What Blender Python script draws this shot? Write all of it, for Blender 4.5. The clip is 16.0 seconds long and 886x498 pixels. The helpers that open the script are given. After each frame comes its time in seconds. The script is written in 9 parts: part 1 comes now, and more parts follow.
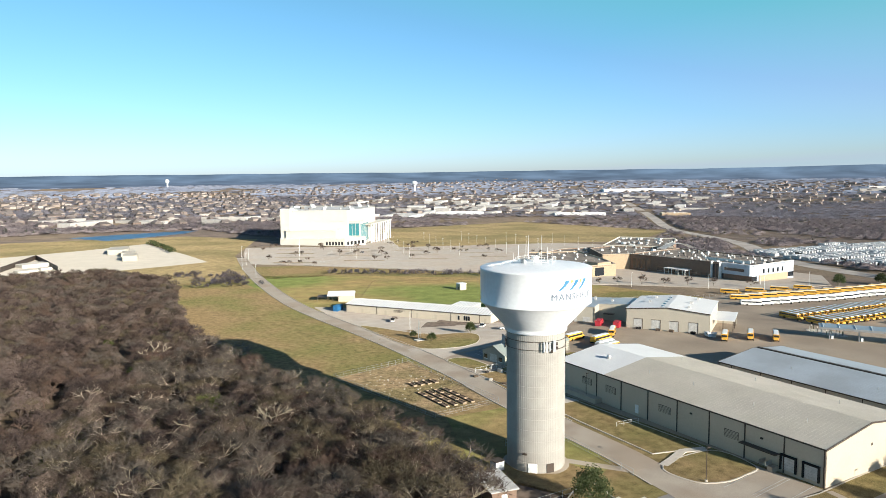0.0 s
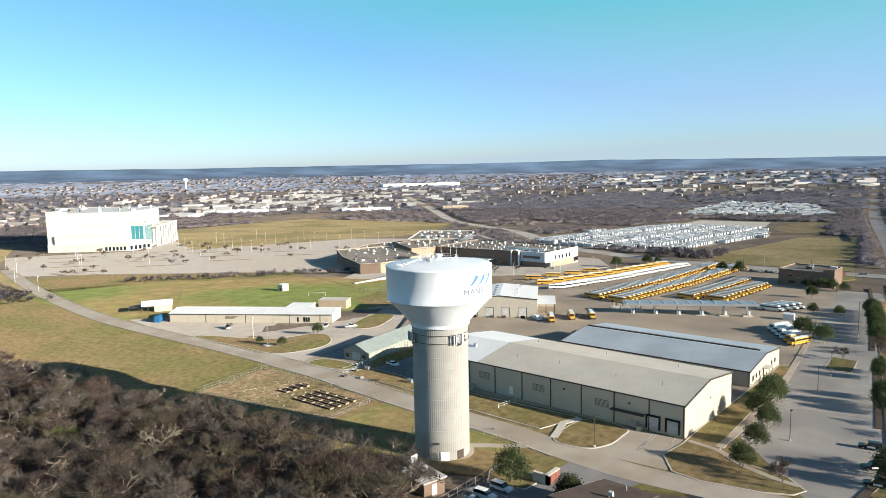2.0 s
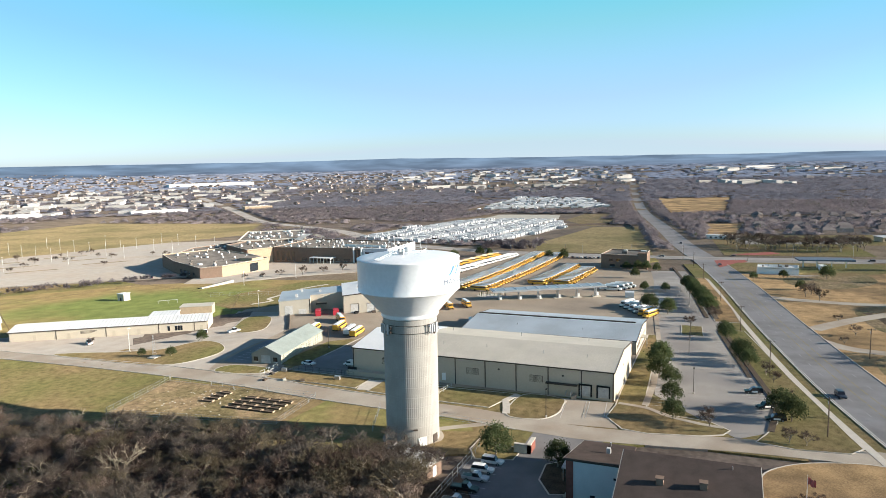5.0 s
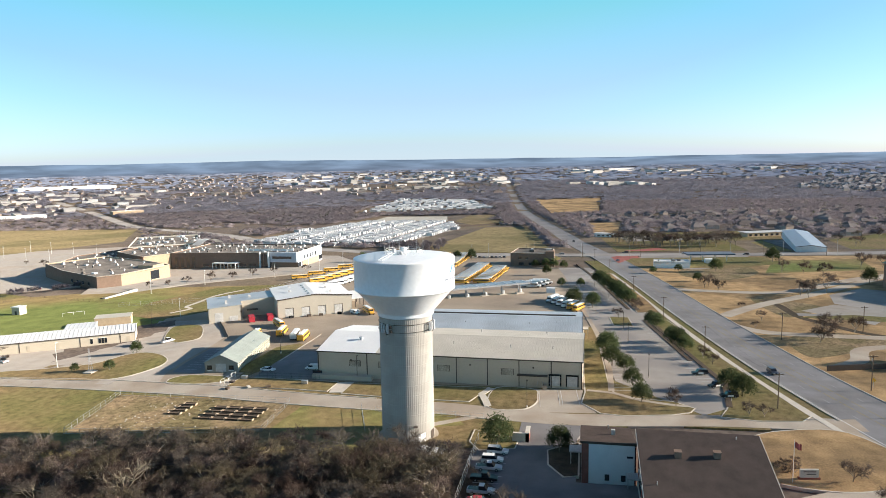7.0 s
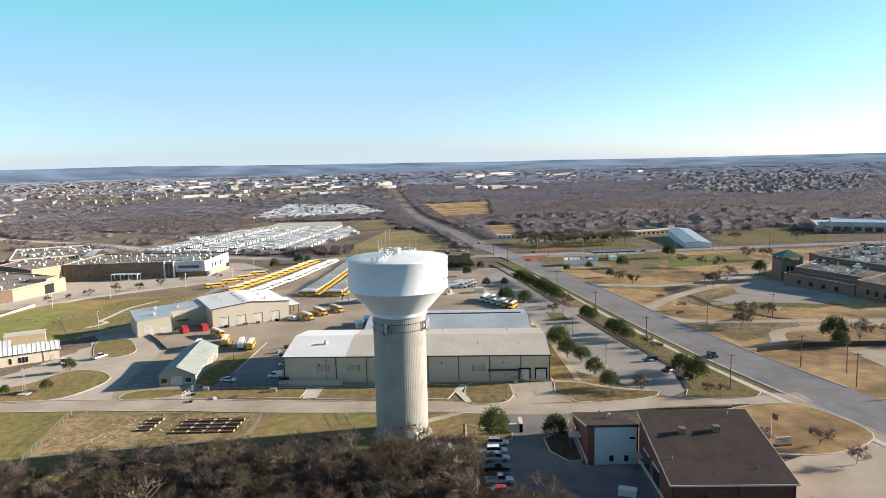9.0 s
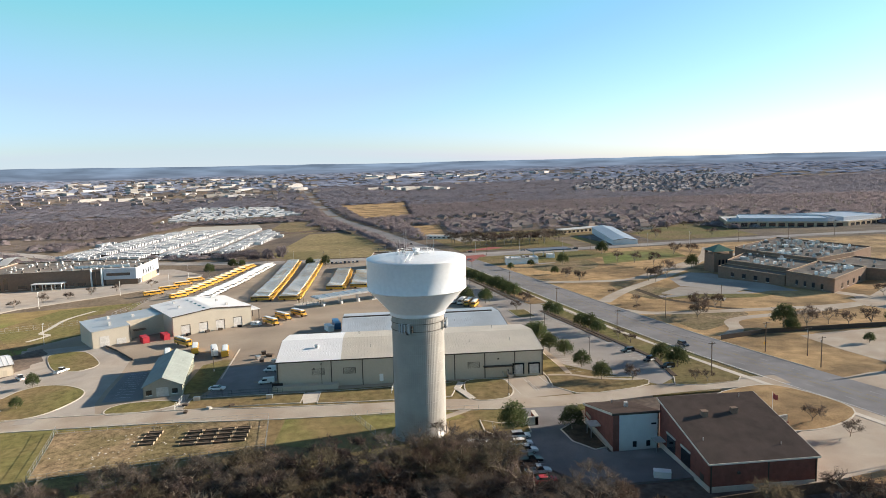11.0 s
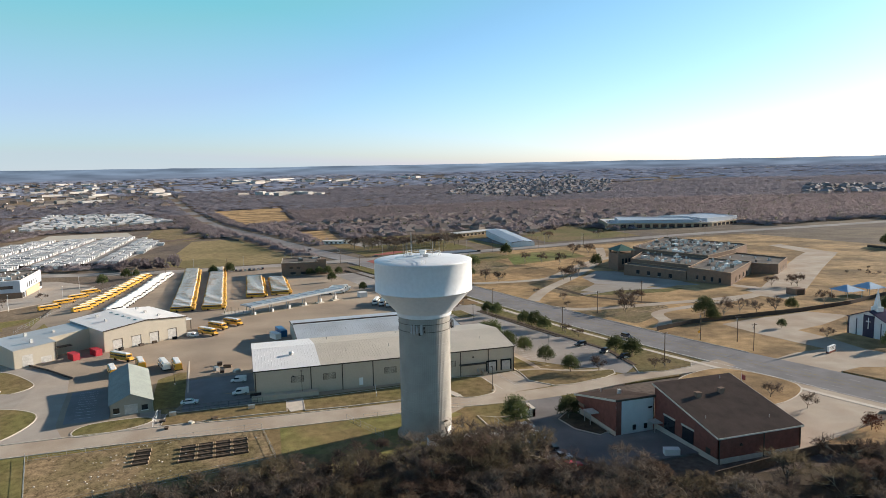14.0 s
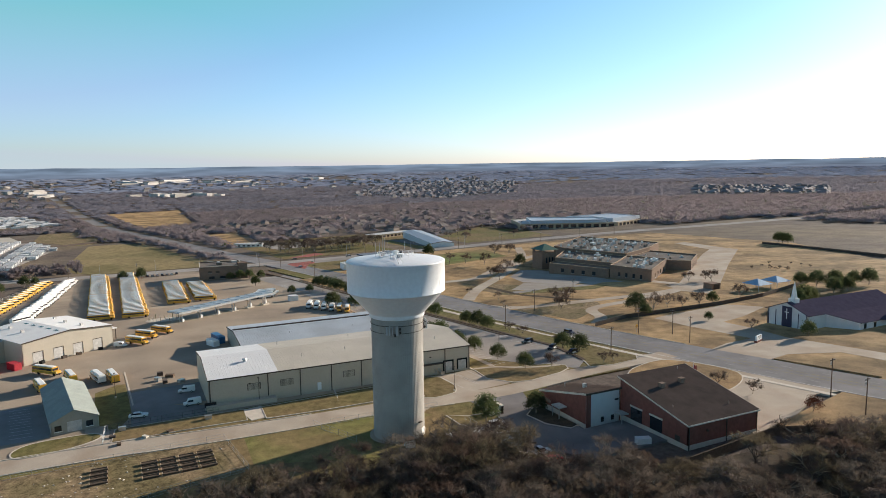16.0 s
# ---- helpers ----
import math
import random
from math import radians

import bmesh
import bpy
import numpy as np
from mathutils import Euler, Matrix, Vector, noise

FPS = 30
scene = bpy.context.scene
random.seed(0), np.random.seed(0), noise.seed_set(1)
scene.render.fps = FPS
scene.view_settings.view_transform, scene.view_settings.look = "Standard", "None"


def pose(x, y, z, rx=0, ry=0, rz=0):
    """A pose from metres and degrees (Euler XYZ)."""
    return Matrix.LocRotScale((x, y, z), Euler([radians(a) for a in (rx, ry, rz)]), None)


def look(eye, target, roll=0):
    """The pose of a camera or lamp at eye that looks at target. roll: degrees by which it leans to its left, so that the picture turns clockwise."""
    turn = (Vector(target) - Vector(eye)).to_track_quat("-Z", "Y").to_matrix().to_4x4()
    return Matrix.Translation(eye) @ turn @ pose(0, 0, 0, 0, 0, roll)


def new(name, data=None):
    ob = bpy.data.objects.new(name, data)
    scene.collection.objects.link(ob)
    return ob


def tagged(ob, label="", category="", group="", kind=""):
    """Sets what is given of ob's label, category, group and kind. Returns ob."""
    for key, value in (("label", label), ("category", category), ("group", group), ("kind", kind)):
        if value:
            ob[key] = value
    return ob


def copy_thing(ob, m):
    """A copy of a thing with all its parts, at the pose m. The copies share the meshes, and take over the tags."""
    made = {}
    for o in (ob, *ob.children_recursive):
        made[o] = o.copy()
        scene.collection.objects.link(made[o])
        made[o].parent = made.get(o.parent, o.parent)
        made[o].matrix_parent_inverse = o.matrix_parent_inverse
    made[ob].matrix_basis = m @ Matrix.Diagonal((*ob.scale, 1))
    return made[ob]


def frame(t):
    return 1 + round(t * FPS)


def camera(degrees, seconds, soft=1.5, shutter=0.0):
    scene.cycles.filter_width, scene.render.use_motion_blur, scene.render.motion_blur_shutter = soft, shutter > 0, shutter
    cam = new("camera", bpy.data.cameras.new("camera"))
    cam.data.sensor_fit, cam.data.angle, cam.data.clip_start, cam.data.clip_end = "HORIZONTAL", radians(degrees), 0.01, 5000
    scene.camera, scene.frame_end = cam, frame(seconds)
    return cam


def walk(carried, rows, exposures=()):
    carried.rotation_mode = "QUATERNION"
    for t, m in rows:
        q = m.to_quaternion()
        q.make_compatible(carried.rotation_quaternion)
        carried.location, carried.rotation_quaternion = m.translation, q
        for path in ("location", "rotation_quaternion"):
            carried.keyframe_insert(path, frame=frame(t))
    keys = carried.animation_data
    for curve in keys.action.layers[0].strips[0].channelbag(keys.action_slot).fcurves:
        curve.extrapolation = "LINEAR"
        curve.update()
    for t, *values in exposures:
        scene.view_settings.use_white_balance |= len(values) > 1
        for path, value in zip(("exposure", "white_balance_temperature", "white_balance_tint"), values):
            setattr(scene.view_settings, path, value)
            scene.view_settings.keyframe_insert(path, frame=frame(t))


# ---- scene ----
cam = camera(65.7, 16.0, soft=0.6)
# the ground falls gently away from the water tower; the path was laid out over the level plan
TOWER = Vector((95.0, 112.5, 0.0))
UP = Vector((-0.032, -0.0138, 1.0)).normalized()
LEVEL = Matrix.Translation(TOWER) @ UP.rotation_difference(Vector((0, 0, 1))).to_matrix().to_4x4() @ Matrix.Translation(-TOWER)
PATH = [
    (0, (1.19, 0.681, 59.584), (2.241, 2.375, 59.427), 0.3),
    (0.5, (-5.323, 4.417, 60.611), (-4.152, 6.03, 60.446), -0.1),
    (1, (-11.417, 8.328, 60.801), (-10.123, 9.843, 60.635), -0.2),
    (1.5, (-16.997, 12.164, 60.998), (-15.585, 13.57, 60.829), -0.4),
    (2, (-22.248, 16.448, 60.987), (-20.713, 17.719, 60.815), -0.6),
    (2.5, (-27.346, 20.708, 61.09), (-25.701, 21.832, 60.915), -0.9),
    (3, (-32.28, 25.657, 60.809), (-30.578, 26.692, 60.635), -1.1),
    (5.5, (-52.347, 54.366, 60.726), (-50.467, 55.023, 60.544), -1.3),
    (6, (-55.686, 61.169, 60.133), (-53.772, 61.721, 59.956), -1.3),
    (6.5, (-58.58, 67.738, 60.81), (-56.646, 68.214, 60.626), -1.3),
    (7, (-61.011, 74.088, 61.092), (-59.061, 74.49, 60.905), -1.5),
    (7.5, (-63.294, 80.343, 60.393), (-61.329, 80.667, 60.214), -1.5),
    (8, (-64.855, 86.782, 60.859), (-62.876, 87.01, 60.676), -1.6),
    (8.5, (-66.454, 93.493, 61.223), (-64.467, 93.627, 61.037), -1.8),
    (9, (-67.314, 100.305, 60.841), (-65.323, 100.363, 60.658), -2.0),
    (11.5, (-68.598, 134.037, 61.826), (-66.628, 133.746, 61.635), -2.4),
    (12, (-68.139, 141.115, 61.966), (-66.179, 140.765, 61.776), -2.4),
    (12.5, (-67.756, 147.5, 62.239), (-65.795, 147.154, 62.053), -2.5),
    (13, (-67.181, 152.756, 62.407), (-65.232, 152.346, 62.219), -2.4),
    (13.5, (-66.48, 157.614, 62.469), (-64.549, 157.13, 62.281), -2.3),
    (14, (-66.042, 161.233, 62.715), (-64.141, 160.643, 62.524), -2.4),
    (14.5, (-65.0, 164.848, 62.834), (-63.13, 164.165, 62.639), -2.4),
    (15, (-63.403, 168.388, 62.622), (-61.563, 167.629, 62.428), -2.5),
    (15.5, (-61.582, 172.882, 62.748), (-59.77, 172.058, 62.551), -2.4),
    (16, (-59.296, 177.385, 63.004), (-57.5, 176.529, 62.806), -2.3),
]
EXPOSURE = [(0, 0.83, 6420, 5), (3, 1.02, 6420, 5), (7, 1.19, 6700, 9), (9, 1.2, 6900, 10), (12.5, 1.09, 7000, 11), (16, 0.9, 7000, 11)]
walk(cam, [(t, LEVEL @ look(e, g, r)) for t, e, g, r in PATH], EXPOSURE)

# ---- light ----
SUN_TO = Vector((0.187 * math.cos(radians(16)), -0.982 * math.cos(radians(16)), math.sin(radians(16))))
world = bpy.data.worlds.new("world")
scene.world = world
world.use_nodes = True
_wn = world.node_tree.nodes
sky = _wn.new("ShaderNodeTexSky")
sky.sky_type, sky.sun_disc = "NISHITA", False
sky.sun_elevation, sky.sun_rotation = radians(16), math.atan2(0.187, -0.982)
sky.air_density, sky.dust_density, sky.ozone_density, sky.altitude = 0.9, 0.5, 3.0, 200
_wn["Background"].inputs["Strength"].default_value = 0.09
tone = _wn.new("ShaderNodeMix")
tone.data_type, tone.blend_type = "RGBA", "MULTIPLY"
tone.inputs["Factor"].default_value = 1.0
# clear winter air: cyan overhead, milky at the horizon
coord = _wn.new("ShaderNodeTexCoord")
split = _wn.new("ShaderNodeSeparateXYZ")
ramp = _wn.new("ShaderNodeValToRGB")
ramp.color_ramp.elements[0].position, ramp.color_ramp.elements[0].color = 0.0, (0.88, 0.97, 1.34, 1)
ramp.color_ramp.elements[1].position, ramp.color_ramp.elements[1].color = 0.33, (0.75, 1.10, 0.93, 1)
top = ramp.color_ramp.elements.new(1.0)
top.color = (0.12, 0.14, 0.30, 1)
middle = ramp.color_ramp.elements.new(0.56)
middle.color = (0.27, 0.33, 0.55, 1)
world.node_tree.links.new(coord.outputs["Generated"], split.inputs[0])
world.node_tree.links.new(split.outputs["Z"], ramp.inputs["Fac"])
world.node_tree.links.new(ramp.outputs["Color"], tone.inputs["B"])
world.node_tree.links.new(sky.outputs[0], tone.inputs["A"])
# thin haze keeps the whole sky at least this light
veil = _wn.new("ShaderNodeValToRGB")
veil.color_ramp.elements[0].position, veil.color_ramp.elements[0].color = 0.0, (3.2, 3.9, 4.5, 1)
veil.color_ramp.elements[1].position, veil.color_ramp.elements[1].color = 0.24, (0.85, 3.35, 4.4, 1)
veil.color_ramp.elements.new(0.6).color = (0.35, 0.5, 1.1, 1)
both = _wn.new("ShaderNodeMix")
both.data_type, both.blend_type = "RGBA", "LIGHTEN"
both.inputs["Factor"].default_value = 1.0
world.node_tree.links.new(split.outputs["Z"], veil.inputs["Fac"])
world.node_tree.links.new(tone.outputs["Result"], both.inputs["A"])
world.node_tree.links.new(veil.outputs["Color"], both.inputs["B"])
world.node_tree.links.new(both.outputs["Result"], _wn["Background"].inputs["Color"])
sun_data = bpy.data.lights.new("sun", "SUN")
sun_data.energy, sun_data.angle, sun_data.color = 5.3, radians(0.5), (1.0, 0.895, 0.785)
sun = new("sun", sun_data)
sun.matrix_world = look(SUN_TO * 500, (0, 0, 0))

# ---- materials ----
MATS = {}


def mat(name, color, rough=0.8, var=0.25, scale=1.0, fine=8.0, bump=0.15, metal=0.0, tint=None, tint_scale=0.15, per_object=0.0, amount=1.0):
    """Two scales of noise over a base colour, in world metres; tint: a second colour in large patches."""
    m = bpy.data.materials.new(name)
    m.use_nodes = True
    nt = m.node_tree
    n, l = nt.nodes, nt.links
    b = n["Principled BSDF"]
    geo = n.new("ShaderNodeNewGeometry")
    big = n.new("ShaderNodeTexNoise")
    big.inputs["Scale"].default_value = tint_scale
    big.inputs["Detail"].default_value = 5
    mid = n.new("ShaderNodeTexNoise")
    mid.inputs["Scale"].default_value = scale
    mid.inputs["Detail"].default_value = 4
    grain = n.new("ShaderNodeTexNoise")
    grain.inputs["Scale"].default_value = fine
    for t in (big, mid, grain):
        l.new(geo.outputs["Position"], t.inputs["Vector"])
    ramp = n.new("ShaderNodeMapRange")
    ramp.inputs["From Min"].default_value, ramp.inputs["From Max"].default_value = 0.42, 0.6
    l.new(big.outputs["Fac"], ramp.inputs["Value"])
    mix = n.new("ShaderNodeMix")
    mix.data_type = "RGBA"
    mix.inputs["A"].default_value = (*color, 1)
    mix.inputs["B"].default_value = (*(tint or color), 1)
    scaled = n.new("ShaderNodeMath")
    scaled.operation = "MULTIPLY"
    scaled.inputs[1].default_value = amount
    l.new(ramp.outputs["Result"], scaled.inputs[0])
    l.new(scaled.outputs[0], mix.inputs["Factor"])
    add = n.new("ShaderNodeMath")
    add.operation = "ADD"
    l.new(mid.outputs["Fac"], add.inputs[0])
    l.new(grain.outputs["Fac"], add.inputs[1])
    val = n.new("ShaderNodeMapRange")
    val.inputs["From Min"].default_value, val.inputs["From Max"].default_value = 0.72, 1.28
    val.inputs["To Min"].default_value, val.inputs["To Max"].default_value = 1 - var, 1 + var
    l.new(add.outputs[0], val.inputs["Value"])
    hsv = n.new("ShaderNodeHueSaturation")
    l.new(mix.outputs["Result"], hsv.inputs["Color"])
    last = val.outputs["Result"]
    if per_object:
        info = n.new("ShaderNodeObjectInfo")
        rnd = n.new("ShaderNodeMapRange")
        rnd.inputs["To Min"].default_value, rnd.inputs["To Max"].default_value = 1 - per_object, 1 + per_object
        l.new(info.outputs["Random"], rnd.inputs["Value"])
        mul = n.new("ShaderNodeMath")
        mul.operation = "MULTIPLY"
        l.new(last, mul.inputs[0])
        l.new(rnd.outputs["Result"], mul.inputs[1])
        last = mul.outputs[0]
    l.new(last, hsv.inputs["Value"])
    l.new(hsv.outputs["Color"], b.inputs["Base Color"])
    b.inputs["Roughness"].default_value = rough
    b.inputs["Specular IOR Level"].default_value = 0.05 if rough > 0.78 else 0.18 if rough > 0.5 else 0.35
    b.inputs["Diffuse Roughness"].default_value = 0.45 if rough > 0.86 else 0.15
    b.inputs["Metallic"].default_value = metal
    if bump:
        bp = n.new("ShaderNodeBump")
        bp.inputs["Strength"].default_value = bump
        bp.inputs["Distance"].default_value = 0.1
        l.new(add.outputs[0], bp.inputs["Height"])
        l.new(bp.outputs["Normal"], b.inputs["Normal"])
    MATS[name] = m
    return m


def island_mat(name, c1, c2, rough=0.85, var=0.25):
    """A colour for each loose piece of a mesh, between two."""
    m = mat(name, c1, rough, var, 0.8, 6.0, 0.0)
    n, l = m.node_tree.nodes, m.node_tree.links
    geo = n.new("ShaderNodeNewGeometry")
    mix = n.new("ShaderNodeMix")
    mix.data_type = "RGBA"
    mix.inputs["A"].default_value, mix.inputs["B"].default_value = (*c1, 1), (*c2, 1)
    l.new(geo.outputs["Random Per Island"], mix.inputs["Factor"])
    hsv = [x for x in n if x.type == "HUE_SAT"][0]
    l.new(mix.outputs["Result"], hsv.inputs["Color"])
    return m


def glass_mat(name, color, rough=0.08):
    m = bpy.data.materials.new(name)
    m.use_nodes = True
    b = m.node_tree.nodes["Principled BSDF"]
    b.inputs["Base Color"].default_value = (*color, 1)
    b.inputs["Roughness"].default_value = rough
    b.inputs["Specular IOR Level"].default_value = 0.8
    MATS[name] = m
    return m


grass_far = mat("ground_cover", (0.15, 0.12, 0.10), 0.95, 0.35, 0.05, 0.6, 0.3, tint=(0.20, 0.155, 0.11), tint_scale=0.006)
lawn = mat("lawn_grass", (0.228, 0.165, 0.085), 0.95, 0.4, 0.5, 4.5, 0.4, tint=(0.165, 0.15, 0.06), tint_scale=0.022)
tower_lawn = mat("tower_lawn_grass", (0.215, 0.205, 0.075), 0.95, 0.34, 0.3, 3.5, 0.4, tint=(0.25, 0.19, 0.09), tint_scale=0.04)
dry_lawn = mat("dry_grass", (0.47, 0.307, 0.155), 0.95, 0.34, 0.2, 3.0, 0.4, tint=(0.25, 0.168, 0.09), tint_scale=0.035)
rough_field = mat("rough_pasture", (0.30, 0.23, 0.12), 0.95, 0.32, 0.2, 3.0, 0.3, tint=(0.20, 0.165, 0.08), tint_scale=0.012)
green_field = mat("green_grass", (0.165, 0.19, 0.06), 0.95, 0.3, 0.12, 2.0, 0.4, tint=(0.265, 0.195, 0.09), tint_scale=0.011)
lot_concrete = mat("lot_concrete", (0.37, 0.335, 0.295), 0.88, 0.12, 0.2, 6.0, 0.1, tint=(0.37, 0.32, 0.27), tint_scale=0.03)
litter = mat("leaf_litter", (0.10, 0.075, 0.053), 0.95, 0.4, 0.5, 4.0, 0.5, tint=(0.08, 0.063, 0.045), tint_scale=0.1)
concrete = mat("concrete_paving", (0.42, 0.365, 0.30), 0.85, 0.12, 0.15, 5.0, 0.08, tint=(0.37, 0.305, 0.24), tint_scale=0.06)
yard = mat("yard_concrete", (0.37, 0.305, 0.235), 0.85, 0.16, 0.12, 4.0, 0.08, tint=(0.28, 0.23, 0.18), tint_scale=0.03)
asphalt = mat("worn_asphalt", (0.275, 0.262, 0.26), 0.9, 0.14, 0.2, 8.0, 0.1, tint=(0.235, 0.222, 0.218), tint_scale=0.04)
lot_asphalt = mat("lot_paving", (0.38, 0.345, 0.31), 0.88, 0.12, 0.2, 6.0, 0.1, tint=(0.29, 0.265, 0.245), tint_scale=0.05)
dark_asphalt = mat("dark_paving", (0.23, 0.218, 0.212), 0.9, 0.15, 0.2, 8.0, 0.1, tint=(0.18, 0.172, 0.17), tint_scale=0.08)
kerb_mat = mat("kerb_concrete", (0.55, 0.50, 0.43), 0.8, 0.12, 0.8, 10.0, 0.05)
dirt = mat("bare_dirt", (0.27, 0.198, 0.118), 0.95, 0.55, 0.6, 2.5, 0.5, tint=(0.18, 0.145, 0.075), tint_scale=0.07)
white_pad = mat("pale_gravel", (0.47, 0.43, 0.365), 0.9, 0.08, 0.1, 2.0, 0.1)
paint_white = mat("white_paint", (0.78, 0.78, 0.76), 0.5, 0.05, 0.3, 4.0, 0.0)
tank_paint = mat("tank_paint", (0.75, 0.765, 0.78), 0.38, 0.05, 0.12, 1.2, 0.02, tint=(0.69, 0.71, 0.735), tint_scale=0.12)
tower_conc = mat("tower_concrete", (0.36, 0.343, 0.315), 0.85, 0.10, 0.35, 5.0, 0.08, tint=(0.335, 0.318, 0.29), tint_scale=0.25)
tan_wall = mat("tan_metal_wall", (0.50, 0.435, 0.345), 0.6, 0.05, 0.2, 2.0, 0.0)
tan_wall2 = mat("pale_tan_wall", (0.47, 0.425, 0.352), 0.6, 0.05, 0.2, 2.0, 0.0)
tan_roof = mat("tan_metal_roof", (0.52, 0.475, 0.405), 0.62, 0.10, 0.15, 2.5, 0.02, metal=0.0, tint=(0.50, 0.46, 0.385), tint_scale=0.08)
grey_roof = mat("grey_metal_roof", (0.47, 0.50, 0.53), 0.45, 0.08, 0.15, 2.5, 0.02, metal=0.2, tint=(0.41, 0.43, 0.45), tint_scale=0.07)
white_roof = mat("white_roof", (0.72, 0.72, 0.71), 0.5, 0.05, 0.15, 2.0, 0.02)
dark_trim = mat("dark_trim", (0.075, 0.058, 0.048), 0.6, 0.12, 0.6, 5.0, 0.0)
brown_roof = mat("brown_shingle", (0.10, 0.078, 0.069), 0.9, 0.14, 0.5, 6.0, 0.1, tint=(0.085, 0.068, 0.06), tint_scale=0.2)
red_brick = mat("red_brick", (0.23, 0.095, 0.075), 0.9, 0.18, 1.0, 9.0, 0.1)
pale_stone = mat("pale_stone", (0.58, 0.54, 0.47), 0.85, 0.10, 1.0, 6.0, 0.1)
stucco = mat("pale_stucco", (0.62, 0.63, 0.64), 0.85, 0.06, 0.5, 6.0, 0.05)
panel_blue = mat("blue_grey_panel", (0.44, 0.485, 0.54), 0.7, 0.06, 0.5, 4.0, 0.0)
brown_brick = mat("brown_brick", (0.235, 0.165, 0.125), 0.9, 0.14, 0.8, 7.0, 0.1)
tan_brick = mat("tan_brick", (0.48, 0.37, 0.26), 0.9, 0.10, 0.8, 7.0, 0.1)
flat_roof = mat("gravel_roof", (0.215, 0.19, 0.165), 0.9, 0.25, 0.2, 3.0, 0.1, tint=(0.155, 0.14, 0.125), tint_scale=0.08)
unit_metal = mat("rooftop_unit_metal", (0.50, 0.49, 0.47), 0.6, 0.2, 1.0, 5.0, 0.0, metal=0.0)
galv = mat("galvanised_steel", (0.50, 0.50, 0.50), 0.4, 0.12, 1.0, 8.0, 0.0, metal=0.7)
pole_wood = mat("weathered_pole", (0.16, 0.115, 0.085), 0.9, 0.2, 1.0, 8.0, 0.1)
bus_yellow = mat("bus_yellow", (0.72, 0.40, 0.055), 0.4, 0.05, 0.5, 4.0, 0.0, per_object=0.08)
bus_white = mat("bus_white", (0.78, 0.78, 0.76), 0.4, 0.06, 0.5, 4.0, 0.0)
rubber = mat("black_rubber", (0.022, 0.022, 0.022), 0.85, 0.2, 2.0, 10.0, 0.0)
black_paint = mat("black_paint", (0.02, 0.02, 0.022), 0.3, 0.1, 2.0, 8.0, 0.0)
blue_paint = mat("blue_paint", (0.03, 0.14, 0.30), 0.5, 0.1, 1.0, 5.0, 0.0)
red_paint = mat("red_paint", (0.42, 0.035, 0.05), 0.5, 0.15, 1.0, 5.0, 0.0)
slate_roof = mat("slate_shingle", (0.068, 0.062, 0.092), 0.85, 0.15, 0.5, 5.0, 0.1)
green_roof = mat("green_metal", (0.05, 0.13, 0.10), 0.5, 0.1, 0.5, 5.0, 0.0)
timber = mat("dark_timber", (0.14, 0.105, 0.08), 0.9, 0.25, 1.5, 9.0, 0.1)
soil = mat("bed_soil", (0.12, 0.092, 0.07), 0.95, 0.3, 2.0, 9.0, 0.3)
bark = mat("grey_bark", (0.30, 0.25, 0.20), 0.95, 0.3, 0.6, 4.0, 0.0, per_object=0.4)
twig = mat("bare_twigs", (0.104, 0.08, 0.065), 0.95, 0.4, 0.15, 1.5, 0.0, per_object=0.4, tint=(0.112, 0.076, 0.06), tint_scale=0.06)
grey_twig = mat("grey_twigs", (0.13, 0.108, 0.09), 0.95, 0.4, 0.15, 1.5, 0.0, per_object=0.3)
olive_twig = mat("olive_twigs", (0.125, 0.102, 0.068), 0.95, 0.4, 0.15, 1.5, 0.0, per_object=0.3)
purple_twig = mat("purple_twigs", (0.092, 0.068, 0.06), 0.95, 0.4, 0.15, 1.5, 0.0, per_object=0.3)
pale_bark = mat("pale_bark", (0.31, 0.265, 0.2), 0.95, 0.3, 0.6, 4.0, 0.0, per_object=0.25)
# lighter than the near undergrowth: some haze over the far woods is in this colour
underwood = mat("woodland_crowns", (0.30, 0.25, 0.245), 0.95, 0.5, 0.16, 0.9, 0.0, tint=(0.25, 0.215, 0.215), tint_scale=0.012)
thicket_fill = mat("twiggy_undergrowth", (0.15, 0.115, 0.093), 0.95, 0.45, 0.4, 3.0, 0.0, tint=(0.125, 0.094, 0.082), tint_scale=0.05)
# distance haze put into the base colours of the far woods, bluer each grade
far_twig = mat("far_hazed_twigs", (0.275, 0.235, 0.25), 0.95, 0.5, 0.12, 1.2, 0.0, tint=(0.22, 0.192, 0.208), tint_scale=0.015)
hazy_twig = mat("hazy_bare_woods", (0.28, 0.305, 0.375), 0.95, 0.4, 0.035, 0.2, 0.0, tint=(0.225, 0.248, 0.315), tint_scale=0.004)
distant_twig = mat("distant_hazed_twigs", (0.285, 0.27, 0.305), 0.95, 0.4, 0.07, 0.4, 0.0, tint=(0.235, 0.228, 0.262), tint_scale=0.006)
evergreen = mat("evergreen_leaves", (0.082, 0.10, 0.045), 0.8, 0.4, 0.6, 4.0, 0.0, per_object=0.3)
cedar = mat("cedar_leaves", (0.085, 0.10, 0.03), 0.85, 0.4, 0.6, 4.0, 0.0, per_object=0.25)
water_mat = glass_mat("pond_water", (0.015, 0.045, 0.11), 0.35)
dark_glass = glass_mat("dark_glass", (0.02, 0.024, 0.03), 0.08)
teal_glass = glass_mat("teal_glass", (0.05, 0.22, 0.25), 0.08)


